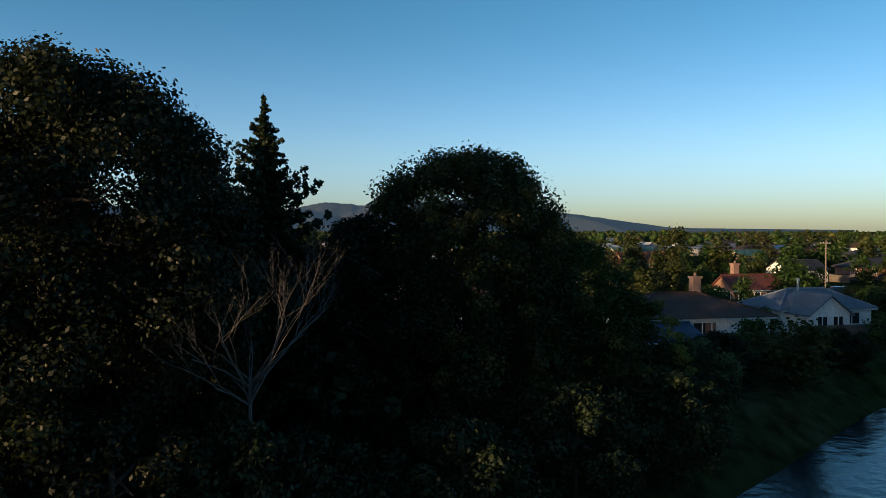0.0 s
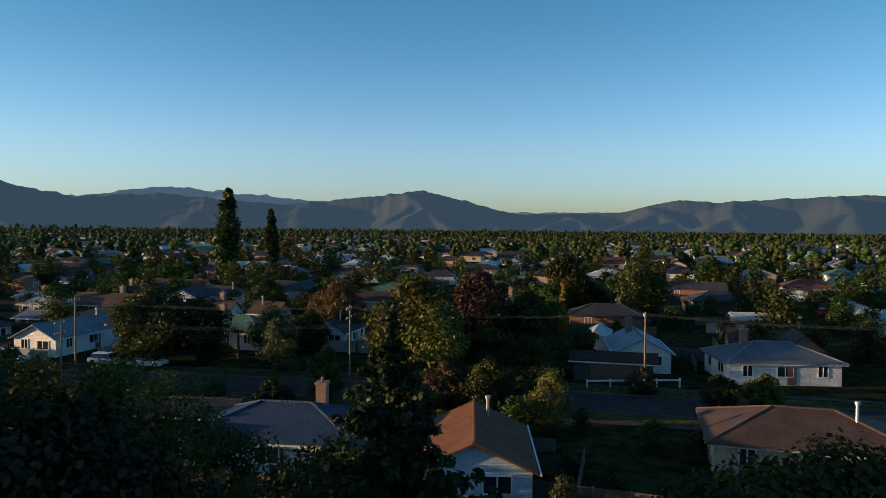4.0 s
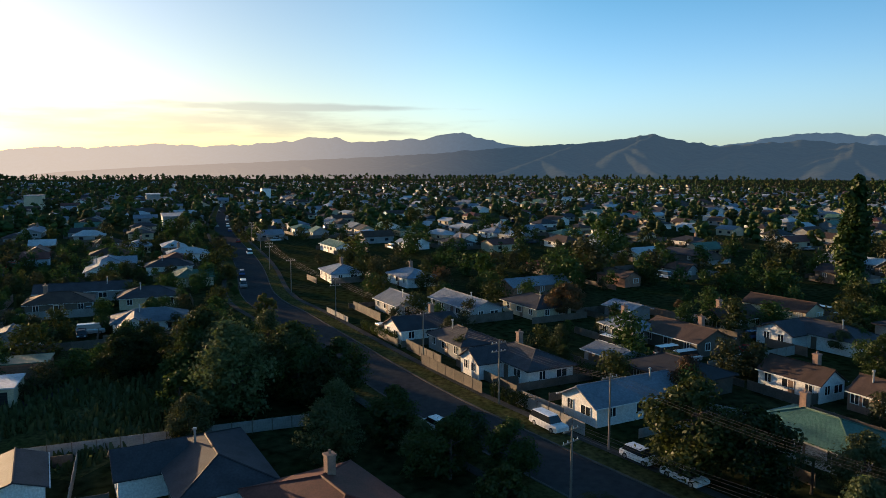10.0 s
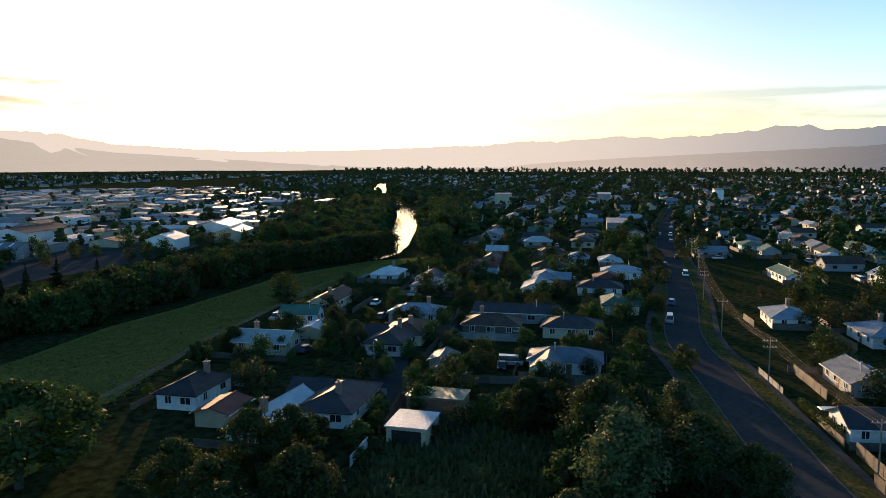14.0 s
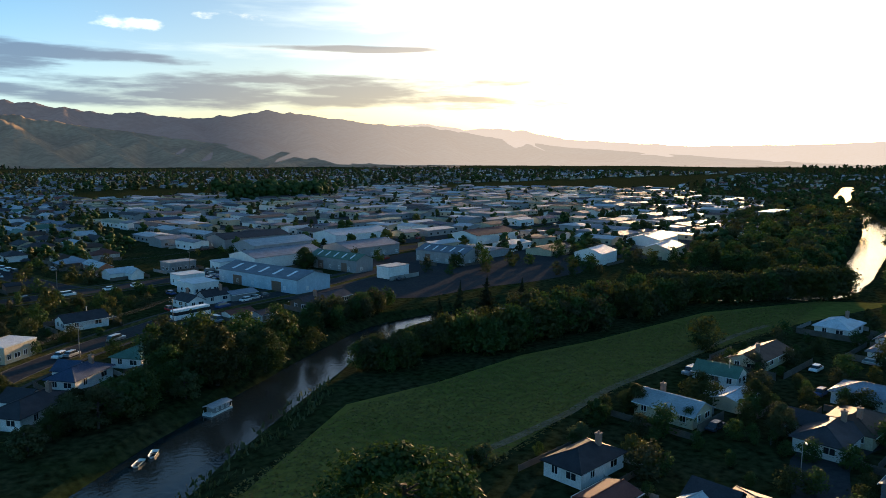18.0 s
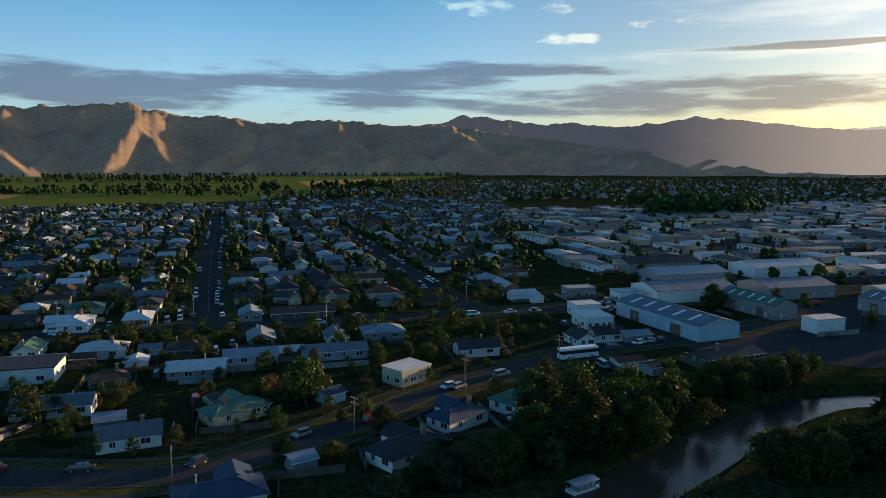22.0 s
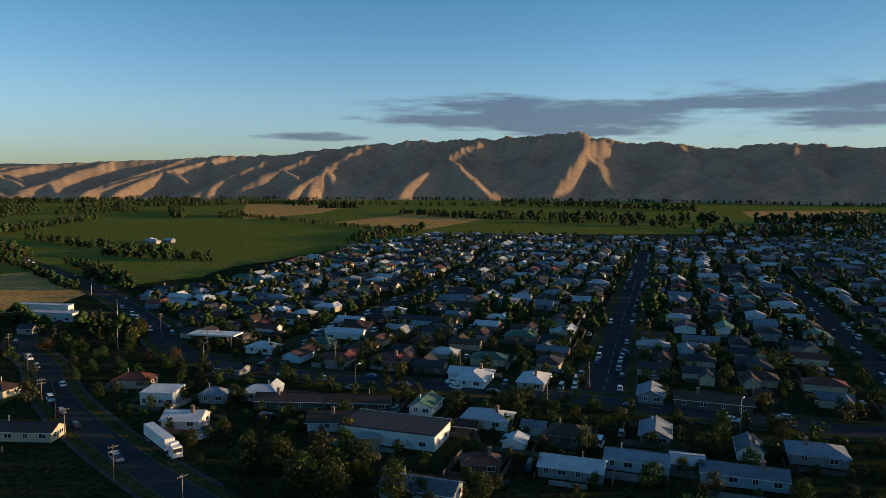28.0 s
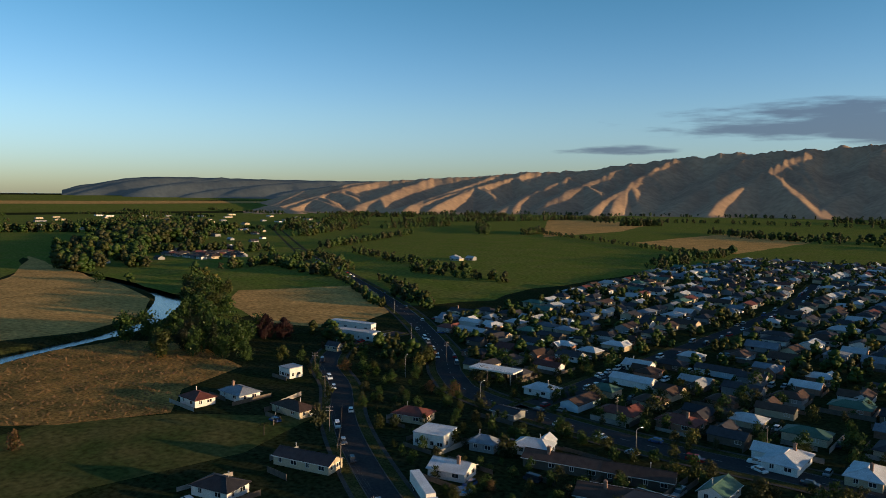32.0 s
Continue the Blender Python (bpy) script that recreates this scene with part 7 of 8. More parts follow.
street_lamp(-145.7, -10.6, 6.5, 40)

# ---- cars ----
def car_meshes(L, W, H, roof_from, roof_to, bonnet):
    """A body with sloped ends, a cabin, and windows round it."""
    body, cabin = Shape(), Shape()
    a, w = L / 2, W / 2
    prof = [(-a, 0.35), (-a, bonnet - 0.08), (-a + 0.12, bonnet), (a - 0.25, bonnet - 0.06), (a, bonnet - 0.25), (a, 0.35), (a - 0.2, 0.24), (-a + 0.2, 0.24)]
    n = len(prof)
    v = [(x, -w + (0.06 if z > bonnet - 0.15 else 0), z) for x, z in prof] + [(x, w - (0.06 if z > bonnet - 0.15 else 0), z) for x, z in prof]
    body.add(v, [tuple(range(n)), tuple(range(2 * n - 1, n - 1, -1))] + [(i, n + i, n + (i + 1) % n, (i + 1) % n) for i in range(n)])
    body.f = [f[::-1] for f in body.f]
    r0, r1 = roof_from * L - a, roof_to * L - a
    lo, hi = bonnet - 0.04, H
    k = 0.16
    glass = Shape()
    g = [(r0 - 0.25, -w + 0.08, lo), (r1 + 0.55, -w + 0.08, lo), (r1 + 0.55, w - 0.08, lo), (r0 - 0.25, w - 0.08, lo),
         (r0 + 0.1, -w + 0.08 + k, hi - 0.06), (r1, -w + 0.08 + k, hi - 0.06), (r1, w - 0.08 - k, hi - 0.06), (r0 + 0.1, w - 0.08 - k, hi - 0.06)]
    glass.add(g, [(3, 2, 1, 0), (4, 5, 6, 7), (0, 1, 5, 4), (1, 2, 6, 5), (2, 3, 7, 6), (3, 0, 4, 7)])
    cabin.box(r0 + 0.05, -w + 0.06 + k, hi - 0.06, r1 + 0.05, w - 0.06 - k, hi + 0.02, 0, 0.04)
    return body, cabin, glass


WHEEL = Shape().tube((0, -0.11, 0), (0, 0.11, 0), 0.33, 0.33, 14).mesh("wheel", [M_TYRE])
RIM = Shape().tube((0, -0.13, 0), (0, 0.13, 0), 0.19, 0.19, 10).mesh("rim", [M_STEEL])
LIGHT = Shape().box(-0.04, -0.18, -0.07, 0.04, 0.18, 0.07).mesh("headlight", [M_WHITE])
TAIL = Shape().box(-0.04, -0.12, -0.1, 0.04, 0.12, 0.1).mesh("tail_light", [material("red_lens", (0.35, 0.02, 0.02), 0.3, 0.1)])
CAR_KIND = {}
for key, spec in {"hatch": (4.1, 1.72, 1.48, 0.12, 0.66, 0.92), "sedan": (4.6, 1.76, 1.44, 0.24, 0.68, 0.88), "van": (4.9, 1.85, 1.95, 0.03, 0.80, 1.05), "ute": (5.2, 1.85, 1.75, 0.05, 0.66, 1.02)}.items():
    body, cabin, glass = car_meshes(*spec)
    CAR_KIND[key] = (body.mesh("body", [CARS["white"]]), cabin.mesh("roof", [CARS["white"]]), glass.mesh("window", [M_GLASS]), spec)


def place_car(kind, x, y, turn, colour, lights=True):
    body, cabin, glass, (L, W, H, *_rest) = CAR_KIND[kind]
    root = new({"van": "van", "ute": "pickup_truck"}.get(kind, "car"))
    root.matrix_basis = pose(x, y, 0.10, 0, 0, turn)
    tagged(root, {"hatch": "%s hatchback", "sedan": "%s sedan", "van": "%s van", "ute": "%s pickup with a canopy"}[kind] % colour + " parked on the ground outdoors", "car", "parked cars")
    part("body", body, root, mat=CARS[colour])
    part("roof", cabin, root, mat=CARS[colour])
    part("window", glass, root)
    for sx in (-0.31, 0.31):
        for sy in (-1, 1):
            w = part("wheel", WHEEL, root, at=pose(sx * L, sy * (W / 2 - 0.1), 0.33))
            part("rim", RIM, w)
    if lights:
        for sy in (-1, 1):
            part("headlight", LIGHT, root, at=pose(L / 2 - 0.03, sy * (W / 2 - 0.3), 0.62))
            part("tail_light", TAIL, root, at=pose(-L / 2 - 0.01, sy * (W / 2 - 0.25), 0.72))


place_car("ute", -90.5, 75.0, 15, "white")
place_car("hatch", -79.0, 80.3, 18, "white")
place_car("sedan", -73.5, 82.0, 18, "white")
place_car("hatch", -93.5, 62.0, 200, "white")
place_car("sedan", -155.5, 11.5, 10, "dark")
place_car("van", -158.0, 12.5, 100, "silver")
place_car("hatch", -180, 8, 10, "silver")
place_car("van", -112.5, 108.0, 100, "silver")
place_car("van", -116.0, 107.0, 100, "white")
place_car("van", -124.0, 101.0, 15, "white")
place_car("sedan", -110.0, 118.0, 20, "silver")
place_car("sedan", -114.0, 121.0, 20, "red")
place_car("van", -145, 66, 105, "white")
for x, y, turn, kind, colour in ((22.5, -230, 103, "hatch", "white"), (24.5, -237, 103, "van", "white"), (26.0, -246, 103, "sedan", "silver"), (16.8, -259, 103, "hatch", "silver"), (18.6, -265.5, 103, "sedan", "dark"),
                                 (20.0, -272, 103, "hatch", "white"), (21.5, -279, 103, "sedan", "silver"), (23.0, -286, 103, "hatch", "dark"), (27.0, -304, 103, "sedan", "silver"), (3, -104.5, 5, "sedan", "dark"), (-17, -106, 55, "hatch", "dark"),
                                 (-66.1, -148.6, 45, "hatch", "white"), (-131, -190, 20, "sedan", "silver"), (-134.5, -191, 20, "hatch", "dark"), (-127, -188, 20, "hatch", "white"), (55, -209, 165, "sedan", "white"), (83, -191, 8, "hatch", "silver"),
                                 (-1, -184, 100, "van", "white"), (140, -217, 103, "sedan", "white"), (147, -250, 103, "hatch", "silver"), (152, -270, 103, "sedan", "dark"), (157, -300, 103, "van", "white"), (112, -292, 103, "hatch", "silver"),
                                 (-258, -236, 40, "van", "white"), (-262, -229, 40, "van", "white"), (-266, -233, 40, "van", "white"), (-282, -230, 40, "van", "white"), (-286, -222, 40, "van", "white"), (-290, -226, 40, "van", "white")):
    place_car(kind, x, y, turn, colour)
lot = random.Random(77)
for i in range(34):
    x, y = -228 + (i % 9) * 3.2 + lot.uniform(-.3, .3), -284 + (i // 9) * 7.0
    place_car(lot.choice(("hatch", "sedan", "van")), x, y, 102 + lot.uniform(-3, 3), lot.choice(("white", "white", "silver", "dark", "red", "blue")), False)
for i in range(12):
    place_car(lot.choice(("hatch", "sedan")), -126 - (i % 6) * 3.1, -238 - (i // 6) * 9, 12 + 90, lot.choice(("white", "silver", "dark", "blue")), False)


def long_vehicle(name, label, category, x, y, turn, boxes, wheels):
    """boxes: part name, x from, x to, half width, z from, z to, material, taper."""
    root = new(name)
    root.matrix_basis = pose(x, y, 0.09, 0, 0, turn)
    tagged(root, label, category)
    for pname, x0, x1, w, z0, z1, mat, taper in boxes:
        part(pname, Shape().box(x0, -w, z0, x1, w, z1, 0, taper).mesh(pname, [mat]), root)
    for wx in wheels:
        for sy in (-1, 1):
            w = part("wheel", WHEEL, root, at=pose(wx, sy * 1.1, 0.48) @ Matrix.Scale(1.45, 4))
            part("rim", RIM, w)


long_vehicle("coach", "long white coach with dark windows parked in a yard", "bus", -104.6, -173.2, 197,
             [("body", -6.0, 6.0, 1.25, 0.45, 1.75, CARS["white"], 0.0), ("window_band", -5.9, 5.97, 1.23, 1.75, 2.75, M_GLASS, 0.02), ("roof", -6.0, 5.9, 1.25, 2.75, 3.35, CARS["white"], 0.12)], (-3.6, -2.4, 3.9))
long_vehicle("truck", "long white articulated truck parked at the kerb", "truck", 90.0, -125.0, 161,
             [("trailer", -11.0, 4.2, 1.25, 1.15, 3.95, M_WHITE, 0.03), ("chassis", -10.5, 9.0, 0.6, 0.75, 1.15, M_TYRE, 0.0), ("cab", 6.4, 9.2, 1.22, 0.75, 3.3, CARS["white"], 0.08), ("windscreen", 9.12, 9.2, 1.05, 1.95, 2.9, M_GLASS, 0.0),
              ("fairing", 6.0, 7.6, 1.1, 3.3, 3.9, CARS["white"], 0.15)], (-9.6, -8.3, -7.0, 5.0, 6.1, 8.4))


def boat_house(x, y, turn):
    root = new("boat_house")
    root.matrix_basis = pose(x, y, -2.25, 0, 0, turn) @ Matrix.Scale(0.74, 4)
    tagged(root, "small white houseboat with an open deck on the river", "boat")
    part("hull", Shape().box(-4.2, -1.6, -0.25, 4.2, 1.6, 0.45, 0, 0.08).mesh("hull", [M_WHITE]), root)
    part("cabin", Shape().box(-3.2, -1.4, 0.45, 2.6, 1.4, 2.2).mesh("cabin", [WALLS["grey"]]), root)
    part("roof", Shape().add(*gable_roof(7.2, 3.0, 2.25, 0.35, 0.3)).mesh("roof", [ROOFS["w"]]), root)
    for wx in (-2.2, -0.3, 1.6):
        for sy, a in ((-1.4, 0), (1.4, 180)):
            part("window", WINDOWS["tall"][2], root, at=pose(wx, sy, 0.8, 0, 0, a) @ Matrix.Scale(0.75, 4))
    for px in (-4.0, 3.9):
        for py in (-1.4, 1.4):
            part("post", Shape().box(px - 0.05, py - 0.05, 0.45, px + 0.05, py + 0.05, 1.3).mesh("post", [M_WHITE]), root)


boat_house(-86.5, -97.0, 30)
for x, y, turn in ((-70.5, -82.5, 60), (-67.5, -80.0, 50)):
    root = new("dinghy")
    root.matrix_basis = pose(x, y, -2.3, 0, 0, turn)
    tagged(root, "small pale dinghy moored at the bank", "boat", "moored dinghies")
    hull = Shape().add([(-1.5, -0.6, 0.4), (1.2, -0.6, 0.4), (2.0, 0, 0.5), (1.2, 0.6, 0.4), (-1.5, 0.6, 0.4), (-1.3, -0.35, -0.1), (1.0, -0.35, -0.1), (1.5, 0, -0.1), (1.0, 0.35, -0.1), (-1.3, 0.35, -0.1)],
                       [(0, 5, 6, 1), (1, 6, 7, 2), (2, 7, 8, 3), (3, 8, 9, 4), (4, 9, 5, 0), (5, 9, 8, 7, 6)])
    part("hull", hull.mesh("hull", [M_WHITE]), root)
    part("thwart", Shape().box(-0.3, -0.5, 0.22, 0.1, 0.5, 0.28).mesh("thwart", [M_WOOD]), root)


# ---- fences and hedges ----
def fence(points, height, mat, label, panel=2.4):
    root = new("fence")
    tagged(root, label, "fence", "garden fences")
    for (x0, y0), (x1, y1) in zip(points[:-1], points[1:]):
        L = math.hypot(x1 - x0, y1 - y0)
        n = max(1, round(L / panel))
        turn = math.degrees(math.atan2(y1 - y0, x1 - x0))
        for i in range(n):
            t = (i + 0.5) / n
            at = pose(x0 + (x1 - x0) * t, y0 + (y1 - y0) * t, 0, 0, 0, turn)
            w = L / n
            part("panel", Shape().box(-w / 2 + 0.05, -0.025, 0.08, w / 2 - 0.05, 0.025, height).mesh("panel", [mat]), root, at=at)
            part("post", Shape().box(-w / 2 - 0.05, -0.06, -0.02, -w / 2 + 0.05, 0.06, height + 0.08).mesh("post", [M_WOOD]), root, at=at)


fence([(-142.7, -0.8), (-132, 1.0), (-123.5, 2.6)], 1.7, M_FENCE, "weathered timber board fence")
fence([(-142.7, -0.8), (-145.5, 12), (-149.9, 31.3)], 1.5, M_FENCE, "weathered timber board fence")
fence([(-100, 74.5), (-87, 78)], 1.6, M_CONCRETE, "pale grey board fence by the street")
fence([(-122, 67), (-105, 71.5)], 1.7, M_FENCE, "dark timber board fence by the street")
fence([(-107, 108), (-112, 128)], 1.6, M_CONCRETE, "pale grey panel fence round a yard")
fence([(-90, 96), (-78, 104), (-66, 118)], 1.6, M_CONCRETE, "pale grey panel fence round a yard")
fence([(-168, 57), (-156, 60)], 1.2, M_CONCRETE, "low pale concrete wall")
fence([(-95.2, 18), (-97.4, 36.7), (-98.7, 48)], 1.5, M_CONCRETE, "long pale concrete garden wall")
fence([(-105.5, 5.0), (-112.4, 4.2)], 1.6, M_WHITE, "white painted fence beside a drive")
fence([(-107.4, 73.8), (-110, 87), (-112.1, 98)], 1.3, M_FENCE, "low wire and timber fence behind a garden")
fence([(-100.7, 75.6), (-93.0, 78.1)], 1.5, M_CONCRETE, "pale panel fence by the street")
fence([(30, -112), (26, -124), (18, -140)], 1.7, M_FENCE, "weathered timber board fence")
fence([(28, -112), (22, -130)], 1.2, M_CONCRETE, "low pale concrete wall")
fence([(135, -125), (150, -134), (170, -145)], 1.6, M_FENCE, "weathered timber board fence")
fence([(165, -118), (185, -128), (192, -140)], 1.6, M_CONCRETE, "pale timber board fence")
fence([(-60, 52), (-30, 60), (-5, 64)], 1.7, M_FENCE, "dark timber board fence")


def rail_fence(x0, y0, x1, y1):
    root = new("rail_fence")
    tagged(root, "low white painted rail fence on a verge", "fence")
    n = max(2, round(math.hypot(x1 - x0, y1 - y0) / 2.4))
    turn = math.degrees(math.atan2(y1 - y0, x1 - x0))
    for i in range(n + 1):
        t = i / n
        part("post", Shape().box(-0.08, -0.08, -0.02, 0.08, 0.08, 1.0).mesh("post", [M_WHITE]), root, at=pose(x0 + (x1 - x0) * t, y0 + (y1 - y0) * t, 0, 0, 0, turn))
    L = math.hypot(x1 - x0, y1 - y0)
    part("rail", Shape().box(0, -0.05, 0.72, L, 0.05, 0.9).mesh("rail", [M_WHITE]), root, at=pose(x0, y0, 0, 0, 0, turn))


rail_fence(-22.1, 97.3, -13.1, 102.8)


def hedge(x0, y0, x1, y1, height, width, leaf, seed):
    root = new("hedge")
    tagged(root, "clipped dense %s garden hedge" % LEAF_WORD[leaf], "hedge", "garden hedges")
    L, turn = math.hypot(x1 - x0, y1 - y0), math.degrees(math.atan2(y1 - y0, x1 - x0))
    root.matrix_basis = pose(x0, y0, 0, 0, 0, turn)
    nr = np.random.default_rng(seed)
    n = int(L * 170)
    p = np.stack([nr.random(n) * L, (nr.random(n) - 0.5) * width, nr.random(n) ** 0.6 * height], 1)
    v, f = leaf_cloud(nr, p.tolist(), [0.12] * n, 1, 0.13)
    part("crown", array_mesh("crown", v, f, LEAVES[leaf]), root)
    stem = Shape().tube((0, 0, -0.02), (0, 0, height * 0.8), 0.05, 0.03, 5).mesh("stem", [M_BARK])
    for i in range(max(2, int(L / 2.4))):
        part("stem", stem, root, at=pose(0.6 + i * 2.4, 0, 0))


hedge(-104, 72.5, -97, 75.0, 1.9, 1.3, "dark", 1)
hedge(-111, 88, -84, 96, 2.2, 1.5, "dark", 2)
hedge(-71, 47, -62, 56, 2.2, 1.6, "oak", 3)
hedge(-150, 62, -136, 66, 1.7, 1.2, "oak", 4)
hedge(33, -110, 60, -117, 2.0, 1.6, "dark", 5)
hedge(-40, 90, -24, 95, 2.4, 2.0, "olive", 6)
for x, y, h in ((-61, 60, 5.2), (-49, 58, 5.2), (-66, 69, 4.5), (-52, 73, 4.5), (-55, 76, 4.2), (-47, 75, 4.0), (-68, 92, 5.0), (158, -112, 5)):
    place_tree("fern", x, y, h, "oak", 0.9)

# ---- single things in gardens and yards ----
pool = new("swimming_pool")
pool.matrix_basis = pose(90, -136, 0.02, 0, 0, 20)
tagged(pool, "small round blue garden swimming pool", "pool")
part("rim", Shape().tube((0, 0, 0), (0, 0, 0.6), 2.4, 2.4, 24).mesh("rim", [M_WHITE]), pool)
part("water", Shape().tube((0, 0, 0.6), (0, 0, 0.62), 2.2, 2.2, 24).mesh("water", [material("pool_water", (0.05, 0.22, 0.42), 0.15, 0.1)]), pool)
canopy = new("station_canopy")
canopy.matrix_basis = pose(168, -212, 0, 0, 0, 20)
tagged(canopy, "flat pale canopy on slim posts over a forecourt", "canopy")
part("roof", Shape().box(-10, -4, 4.6, 10, 4, 5.2).mesh("roof", [M_WHITE]), canopy)
for px in (-8, 8):
    for py in (-2.5, 2.5):
        part("post", Shape().box(px - 0.15, py - 0.15, 0, px + 0.15, py + 0.15, 4.6).mesh("post", [M_STEEL]), canopy)


def tufts(poly, count, low, high, leaf, label, seed):
    """Long grass standing in an open lot."""
    nr = np.random.default_rng(seed)
    x0, x1, y0, y1 = min(p[0] for p in poly), max(p[0] for p in poly), min(p[1] for p in poly), max(p[1] for p in poly)
    spots = [p for p in zip(nr.uniform(x0, x1, count), nr.uniform(y0, y1, count)) if inside(p[0], p[1], poly) and river_off(p[0], p[1]) > 1.0 and (high < 0.3 or noise.noise((p[0] * 0.15, p[1] * 0.15, seed)) > -0.15)]
    n = len(spots)
    p = np.array([(a, b, 0.05) for a, b in spots])
    a = nr.uniform(0, 2 * math.pi, n)
    h, w = nr.uniform(low, high, n), nr.uniform(0.15, 0.4, n)
    side = np.stack([np.cos(a) * w, np.sin(a) * w, np.zeros(n)], 1)
    lean = np.stack([nr.normal(0, 0.25, n), nr.normal(0, 0.25, n), h], 1)
    v = np.stack([p - side, p + side, p + side * 0.35 + lean, p - side * 0.35 + lean], 1).reshape(-1, 3)
    ob = new("long_grass", array_mesh("long_grass", v, np.arange(n * 4).reshape(n, 4), LEAVES[leaf]))
    tagged(ob, label, "grass", kind="stuff")


tufts([(-98, 8), (-122, 4), (-136, 22), (-126, 34), (-104, 34), (-90, 24)], 5200, 0.4, 1.3, "olive", "clumps of long dry grass in a vacant lot", 3)
tufts([(206, -60), (197, -95), (222, -104), (248, -138), (300, -140), (335, -112), (325, -75), (303, -48), (230, -20)], 9000, 0.2, 0.6, "dry", "clumps of long brown grass in a rough field", 4)
tufts([(-66, -50), (-76, -58), (-107, -78), (-158, -84), (-238, -86), (-285, -76), (-240, -63), (-180, -60), (-143, -52), (-115, -42), (-90, -36), (-62, -32)], 60000, 0.06, 0.18, "mown", "short mown grass of the riverside park", 6)
tufts([(-60, -60), (-78, -76), (-112, -96), (-108, -88), (-80, -62), (-62, -50)], 2600, 0.4, 1.2, "olive", "long grass along the river bank", 5)


# ---- garage in the vacant lot ----
def garage(x, y, turn, w, d, h, wall, roof, door, label):
    """A flat-roofed block garage with a roller door in its front."""
    root = new("garage")
    root.matrix_basis = pose(x, y, 0, 0, 0, turn)
    tagged(root, label, "garage")
    s = Shape().box(-w / 2, 0, 0, -w / 2 + 0.2, d, h).box(w / 2 - 0.2, 0, 0, w / 2, d, h).box(-w / 2 + 0.2, d - 0.2, 0, w / 2 - 0.2, d, h)
    s.box(-w / 2 + 0.2, 0, 2.15, w / 2 - 0.2, 0.2, h).box(-w / 2 + 0.2, 0, 0, -w / 2 + 0.75, 0.2, 2.15).box(w / 2 - 0.75, 0, 0, w / 2 - 0.2, 0.2, 2.15)
    part("wall", s.mesh("wall", [wall]), root)
    part("roof", Shape().box(-w / 2 - 0.2, -0.3, h + 0.003, w / 2 + 0.2, d + 0.2, h + 0.18).mesh("roof", [roof]), root)
    slat = Shape().box(-w / 2 + 0.76, 0.06, 0, w / 2 - 0.76, 0.12, 0.33).mesh("door_slat", [door])
    for i in range(6):
        part("door_slat", slat, root, at=pose(0, 0.008 * (i % 2), 0.02 + 0.355 * i))


garage(-114.6, 9.0, 95, 5.8, 6.6, 2.6, WALLS["cream"], ROOFS["w"], M_TYRE, "cream block garage with a dark roller door")
garage(-128.2, 8.0, 95, 9.0, 5.0, 2.4, WALLS["brick"], ROOFS["g"], M_DOOR, "low brick shed under a pale green flat roof")


# ---- boundary fences and parked cars farther off ----
def town_turn(x, y):
    return 13.0 if y > 50 else 8.0 if y > -100 else 12.5


def clear_line(a, b):
    for k in range(5):
        x, y = a[0] + (b[0] - a[0]) * k / 4, a[1] + (b[1] - a[1]) * k / 4
        if road_off(x, y) < 4.6 or river_off(x, y) < 2 or any(abs(hx - x) < 9 and abs(hy - y) < 9 and math.hypot(hx - x, hy - y) < hr * 0.75 for hx, hy, hr in HOUSES):
            return False
    return True


yard = random.Random(404)
runs = {"pale": Shape(), "brown": Shape()}
for hx, hy, hr in list(HOUSES):
    if math.hypot(hx + 30, hy + 60) > 420:
        continue
    turn = town_turn(hx, hy)
    for side in range(4):
        if yard.random() < 0.35:
            continue
        m = pose(hx, hy, 0, 0, 0, turn + 90 * side)
        off, half = hr * 0.8 + yard.uniform(0.8, 3.0), yard.uniform(4, 9)
        a, b = m @ Vector((-half, off, 0)), m @ Vector((half, off, 0))
        if not clear_line(a, b):
            continue
        s, tall = runs["pale" if yard.random() < 0.15 else "brown"], yard.uniform(1.1, 1.8)
        n = max(2, int(half * 2 / 2.4))
        for i in range(n):
            x0, x1 = -half + 2 * half * i / n, -half + 2 * half * (i + 1) / n
            for box in ((x0 + 0.06, off - 0.03, 0.06, x1 - 0.06, off + 0.03, tall), (x0 - 0.06, off - 0.06, -0.05, x0 + 0.06, off + 0.06, tall + 0.1)):
                one = Shape().box(*box)
                s.add([m @ Vector(v) for v in one.v], one.f)
for key, mat, label in (("pale", M_CONCRETE, "many pale panel fences between the gardens"), ("brown", M_FENCE, "many brown board fences between the gardens")):
    tagged(new("garden_fences", runs[key].mesh("garden_fences", [mat])), label, "fences", kind="stuff")

park = {c: Shape() for c in ("white", "silver", "dark", "red", "blue")}
panes, tyres = Shape(), Shape()


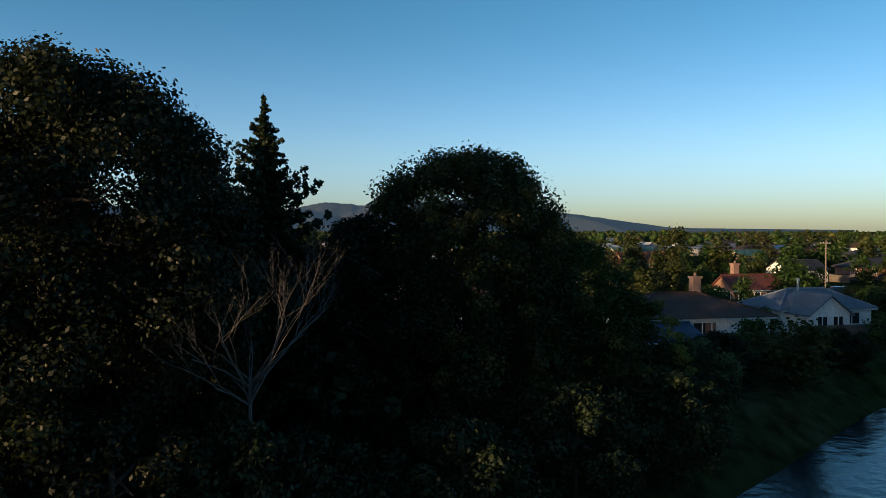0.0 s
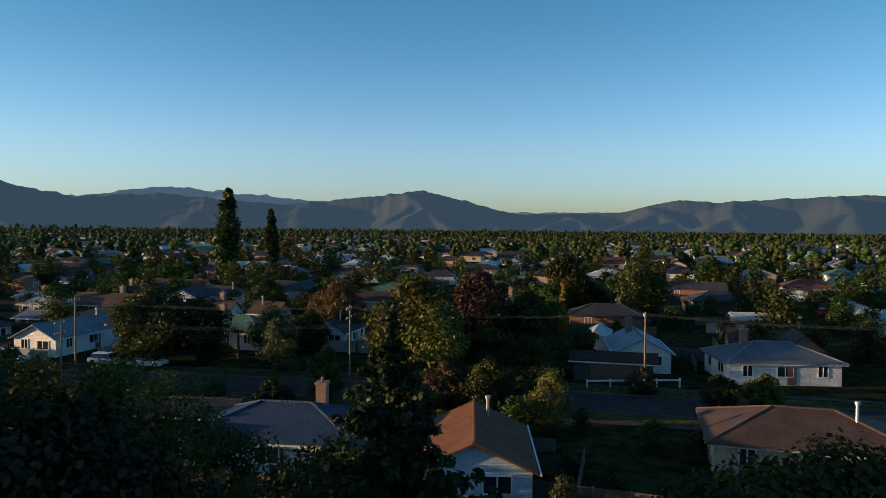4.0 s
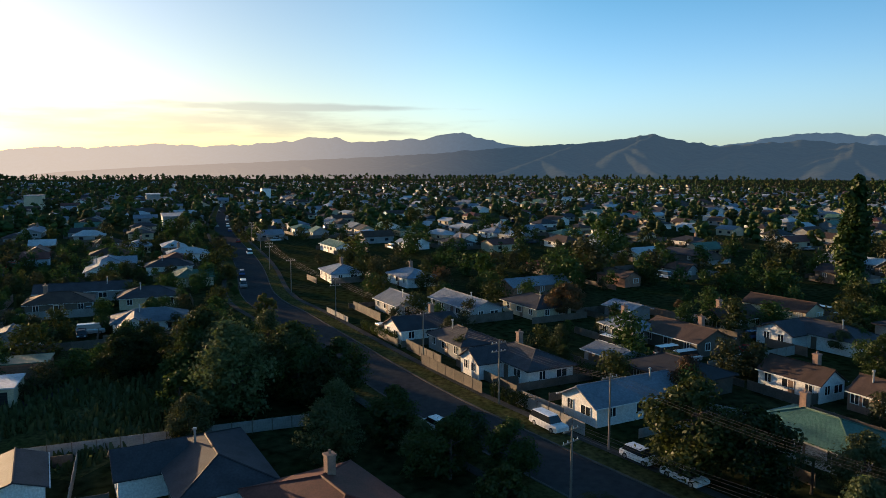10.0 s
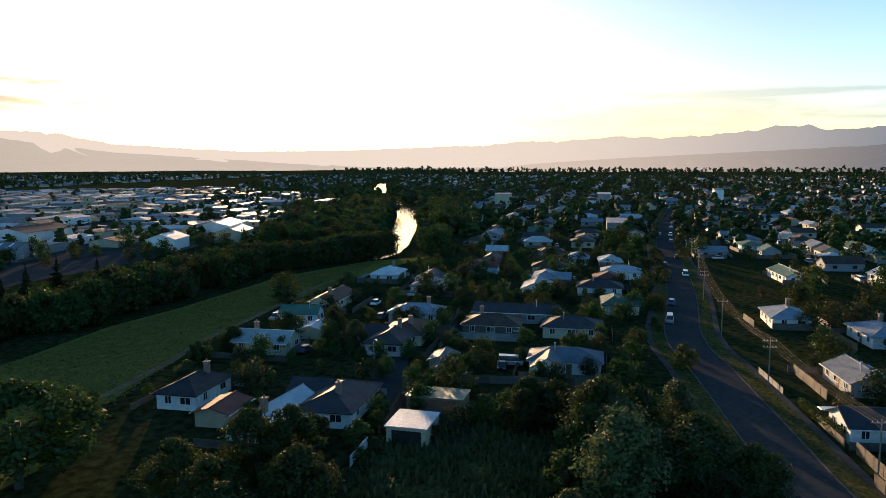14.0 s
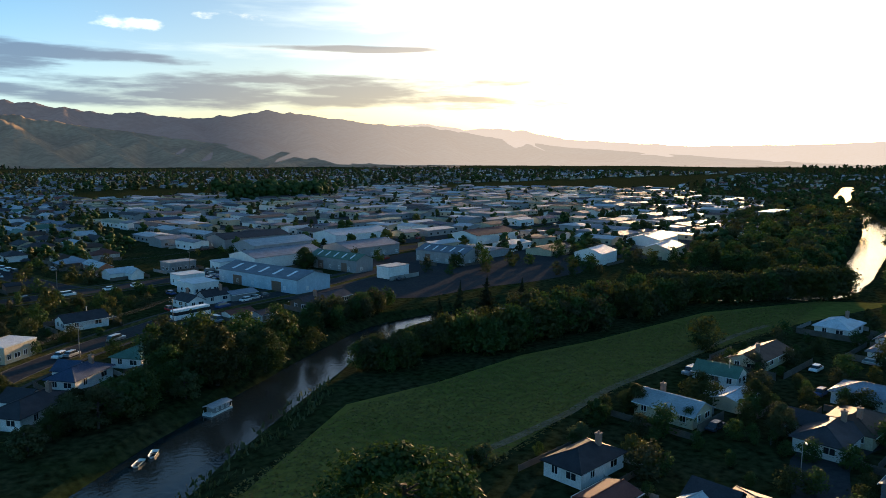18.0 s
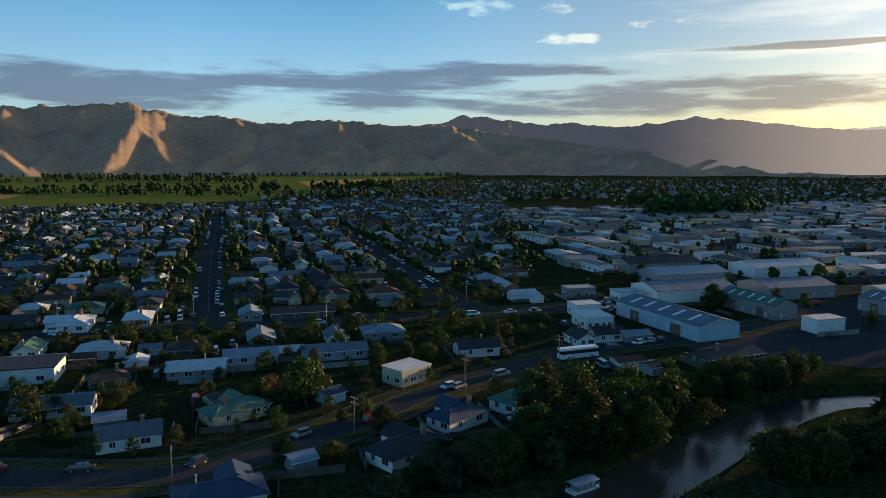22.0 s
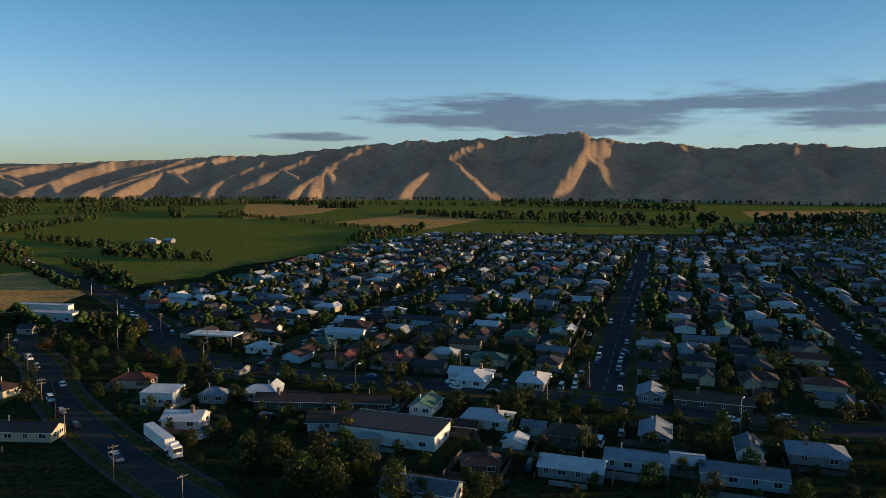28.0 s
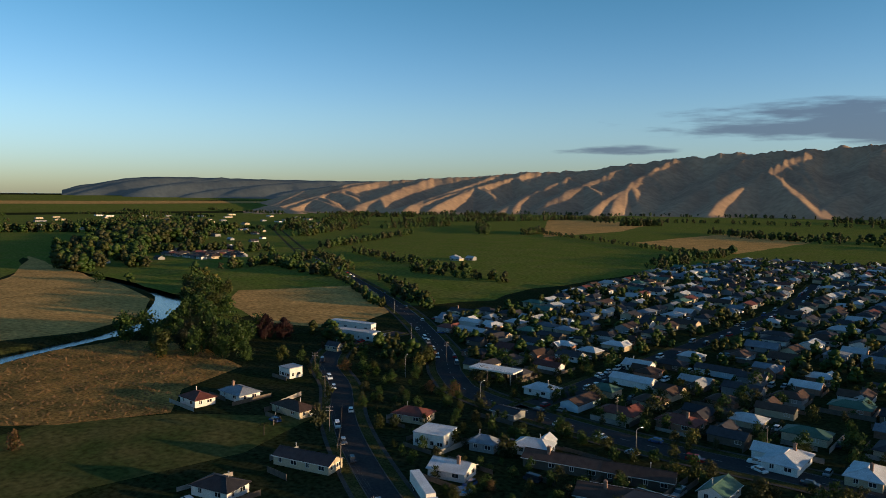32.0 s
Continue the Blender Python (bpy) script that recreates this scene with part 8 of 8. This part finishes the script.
def far_car(x, y, turn):
    kind = yard.choice(("hatch", "sedan", "hatch", "van", "ute"))
    body, cabin, glass = car_meshes(*CAR_KIND[kind][3])
    m = pose(x, y, 0.10, 0, 0, turn)
    c = park[yard.choice(("white", "white", "silver", "silver", "dark", "dark", "red", "blue"))]
    for src, dst in ((body, c), (cabin, c), (glass, panes)):
        dst.add([m @ Vector(v) for v in src.v], src.f)
    for wx in (-1.3, 1.3):
        w = Shape().tube((wx, -0.85, 0.3), (wx, 0.85, 0.3), 0.31, 0.31, 8)
        tyres.add([m @ Vector(v) for v in w.v], w.f)


for line, half, gap, chance in ((ROAD_E, 6.0, 9.0, 0.25), (ROAD_F, 5.0, 9.0, 0.28), (ROAD_G, 4.6, 9.0, 0.4), (ROAD_B, 5.0, 14.0, 0.25), (ROAD_C, 3.8, 15.0, 0.25), (ROAD_A, 3.9, 26.0, 0.3)):
    pts = smooth_line(line, 1.0)
    i = 20
    while i < len(pts) - 12:
        for side in (-1, 1):
            if yard.random() < chance:
                w = (pts[i + 1] - pts[i]).normalized()
                q = pts[i] + Vector((-w.y, w.x, 0)) * side * (half - 1.1)
                if math.hypot(q.x + 50, q.y - 20) > 140 and math.hypot(q.x, q.y) < 800:
                    far_car(q.x, q.y, math.degrees(math.atan2(w.y, w.x)) + (0 if side < 0 else 180))
        i += max(1, int(gap))
for hx, hy, hr in list(HOUSES):
    d = math.hypot(hx + 40, hy)
    if 110 < d < 480 and yard.random() < 0.55:
        turn = town_turn(hx, hy) + yard.choice((0, 90))
        q = pose(hx, hy, 0, 0, 0, turn) @ Vector((yard.uniform(-4, 4), yard.choice((-1, 1)) * (hr + 1.6), 0))
        if road_off(q.x, q.y) > 1.5 and river_off(q.x, q.y) > 4 and not any(abs(a - q.x) < 12 and abs(b - q.y) < 12 and math.hypot(a - q.x, b - q.y) < r + 1.2 for a, b, r in HOUSES):
            far_car(q.x, q.y, turn)
for c, s in park.items():
    tagged(new("distant_cars", s.mesh("distant_cars", [CARS[c]])), "many %s cars parked along distant streets" % c, "cars", kind="stuff")
tagged(new("distant_cars", panes.mesh("distant_cars", [M_GLASS])), "dark windows of the cars parked along distant streets", "cars", kind="stuff")
tagged(new("distant_cars", tyres.mesh("distant_cars", [M_TYRE])), "black tyres of the cars parked along distant streets", "cars", kind="stuff")
